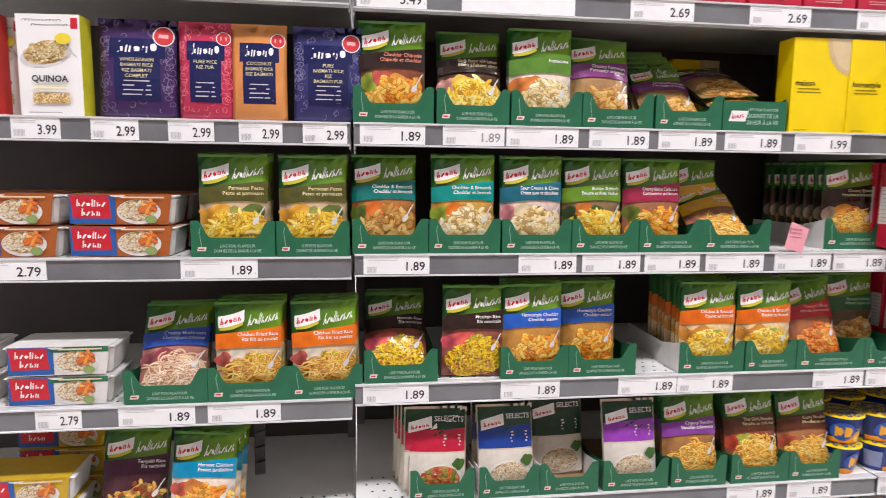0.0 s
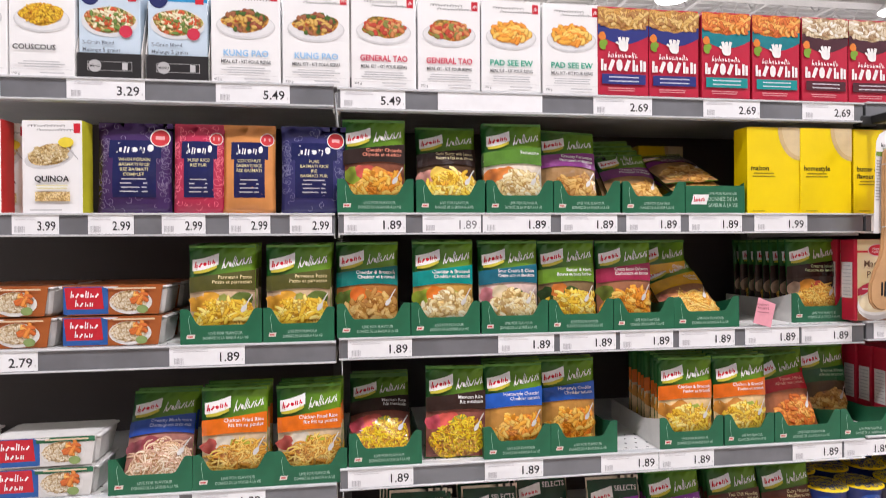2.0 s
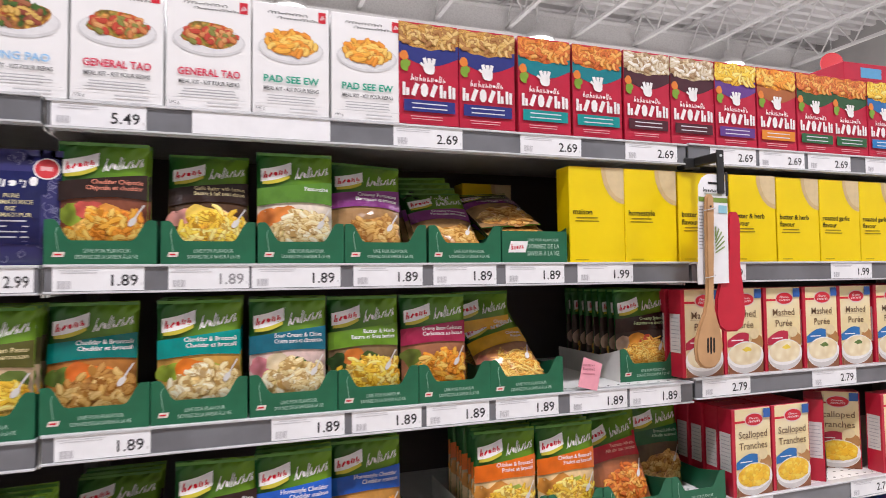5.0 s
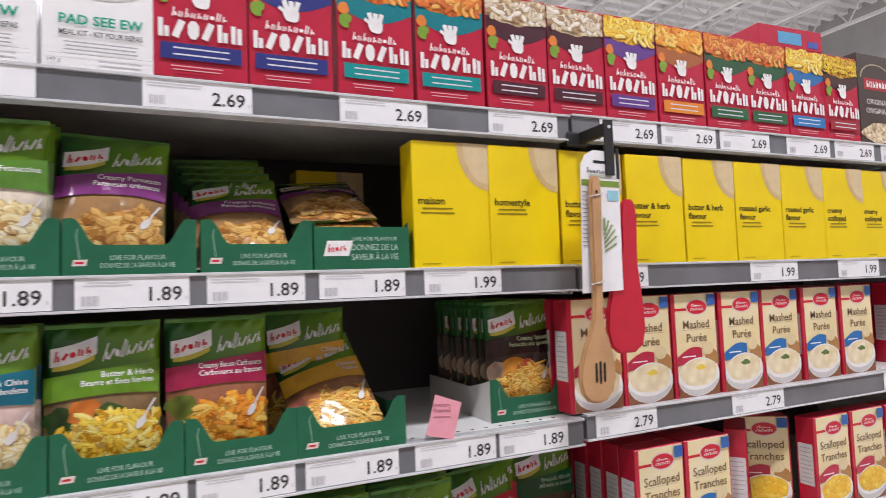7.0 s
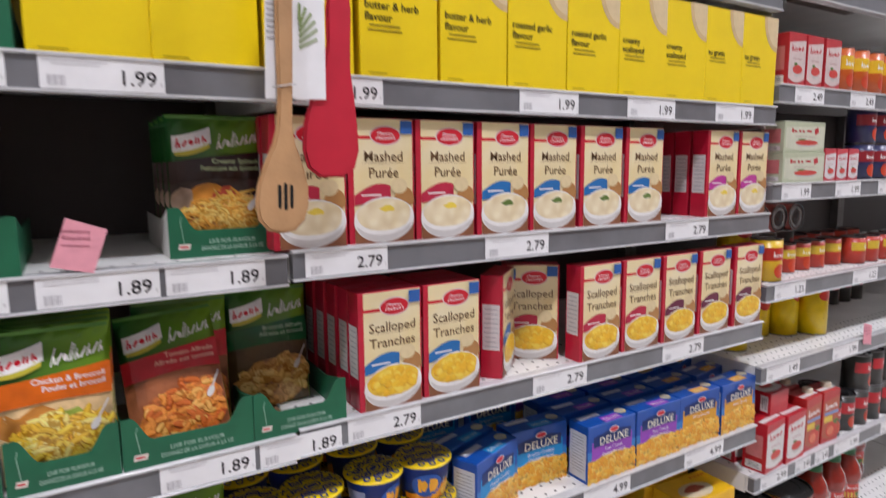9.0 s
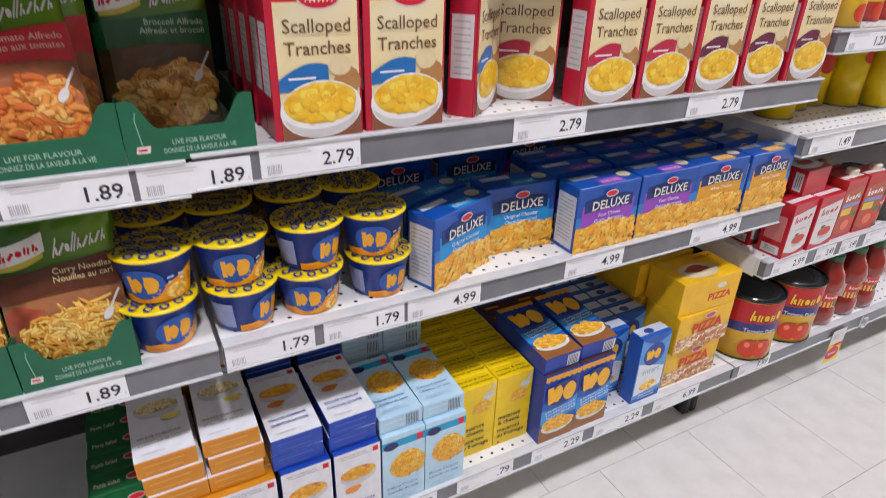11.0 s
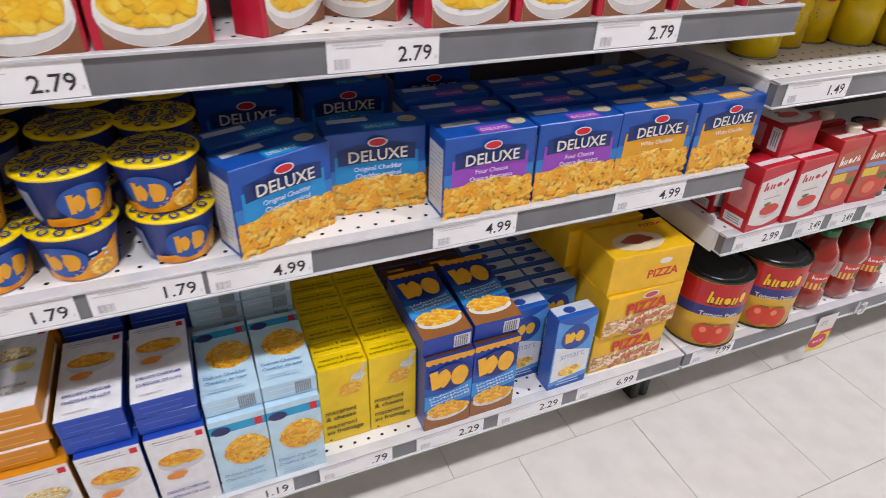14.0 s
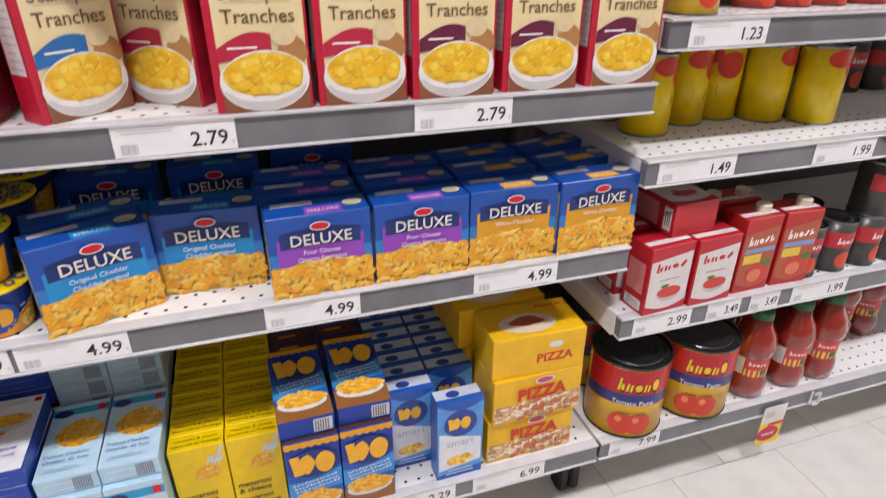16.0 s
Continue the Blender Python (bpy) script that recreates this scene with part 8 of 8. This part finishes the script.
# ---- black clip strip under the half-empty shelf ----
clip = thing("clip_strip", "black plastic clip strip hanging under the shelf", "clip strip")
part("strip", blocks((-0.011, 0, 0, 0.011, 0.0025, 0.155), bevel=0.0006), M_RUBBER, clip)
for k in range(4):
    part("clip", slab(bmesh.new(), [(-0.007, 0.012 + 0.034 * k), (0.009, 0.015 + 0.034 * k), (0.011, 0.032 + 0.034 * k), (-0.007, 0.03 + 0.034 * k)], -0.006, -0.001), M_RUBBER, clip)
put(clip, -0.168, YF + 0.09, 0.706, 12)

# ---- far columns and a round red sign under the roof ----
for x, y, w in ((-1.1, 8.0, 0.27), (-2.6, 5.0, 0.44)):
    tagged(part("building_column", blocks((x - w / 2, y - w / 2, 0, x + w / 2, y + w / 2, 6.9), bevel=0.01), M_WALL), "plain light grey building column under the roof", "column", kind="structure")
disc = thing("hanging_sign", "round red hanging sign far under the roof", "sign")
m_disc = ink((0.6, 0.02, 0.03), 0.5)
part("disc", slab(bmesh.new(), [(0.18 * math.cos(k * 0.2618), 0.18 * math.sin(k * 0.2618)) for k in range(24)], 0, 0.02), m_disc, disc)
part("tail", slab(bmesh.new(), [(-0.12, -0.19), (0.1, -0.24), (0.12, -0.18), (0.0, -0.15)], 0.004, 0.016), m_disc, disc)
part("hanging_wire", rod(bmesh.new(), (0, 0.01, 0.17), (0, 0.01, 1.95), 0.004, 6), M_STEEL, disc)
put(disc, 9.95, 7.75, 4.96, -30)

# ---- floor tiles ----
TL = 0.304
tile_mesh = finish(blocks((0.0006, 0.0006, -0.004, TL - 0.0006, TL - 0.0006, 0.0), bevel=0.0004), "floor_tile")
tile_mesh.materials.append(M_FLOOR)
count = 0
rest = bmesh.new()
for j in range(-8, 12):
    for i in range(-14, 30):
        x, y = 1.915 + TL * i + (TL / 2 if j % 2 == 0 else 0.0), 1.066 + TL * j
        if -1.3 < y < 1.7 and 0.2 < x < 5.2:
            ob = new("floor_tile", tile_mesh)
            ob.location, ob.parent = (x, y, 0), floor_base
            count += 1
        elif -2.2 < y < 2.6:
            block(rest, x + 0.0006, y + 0.0006, -0.004, x + TL - 0.0006, y + TL - 0.0006, 0.0)
part("floor_tile_field", rest, M_FLOOR, floor_base)["kind"] = "stuff"
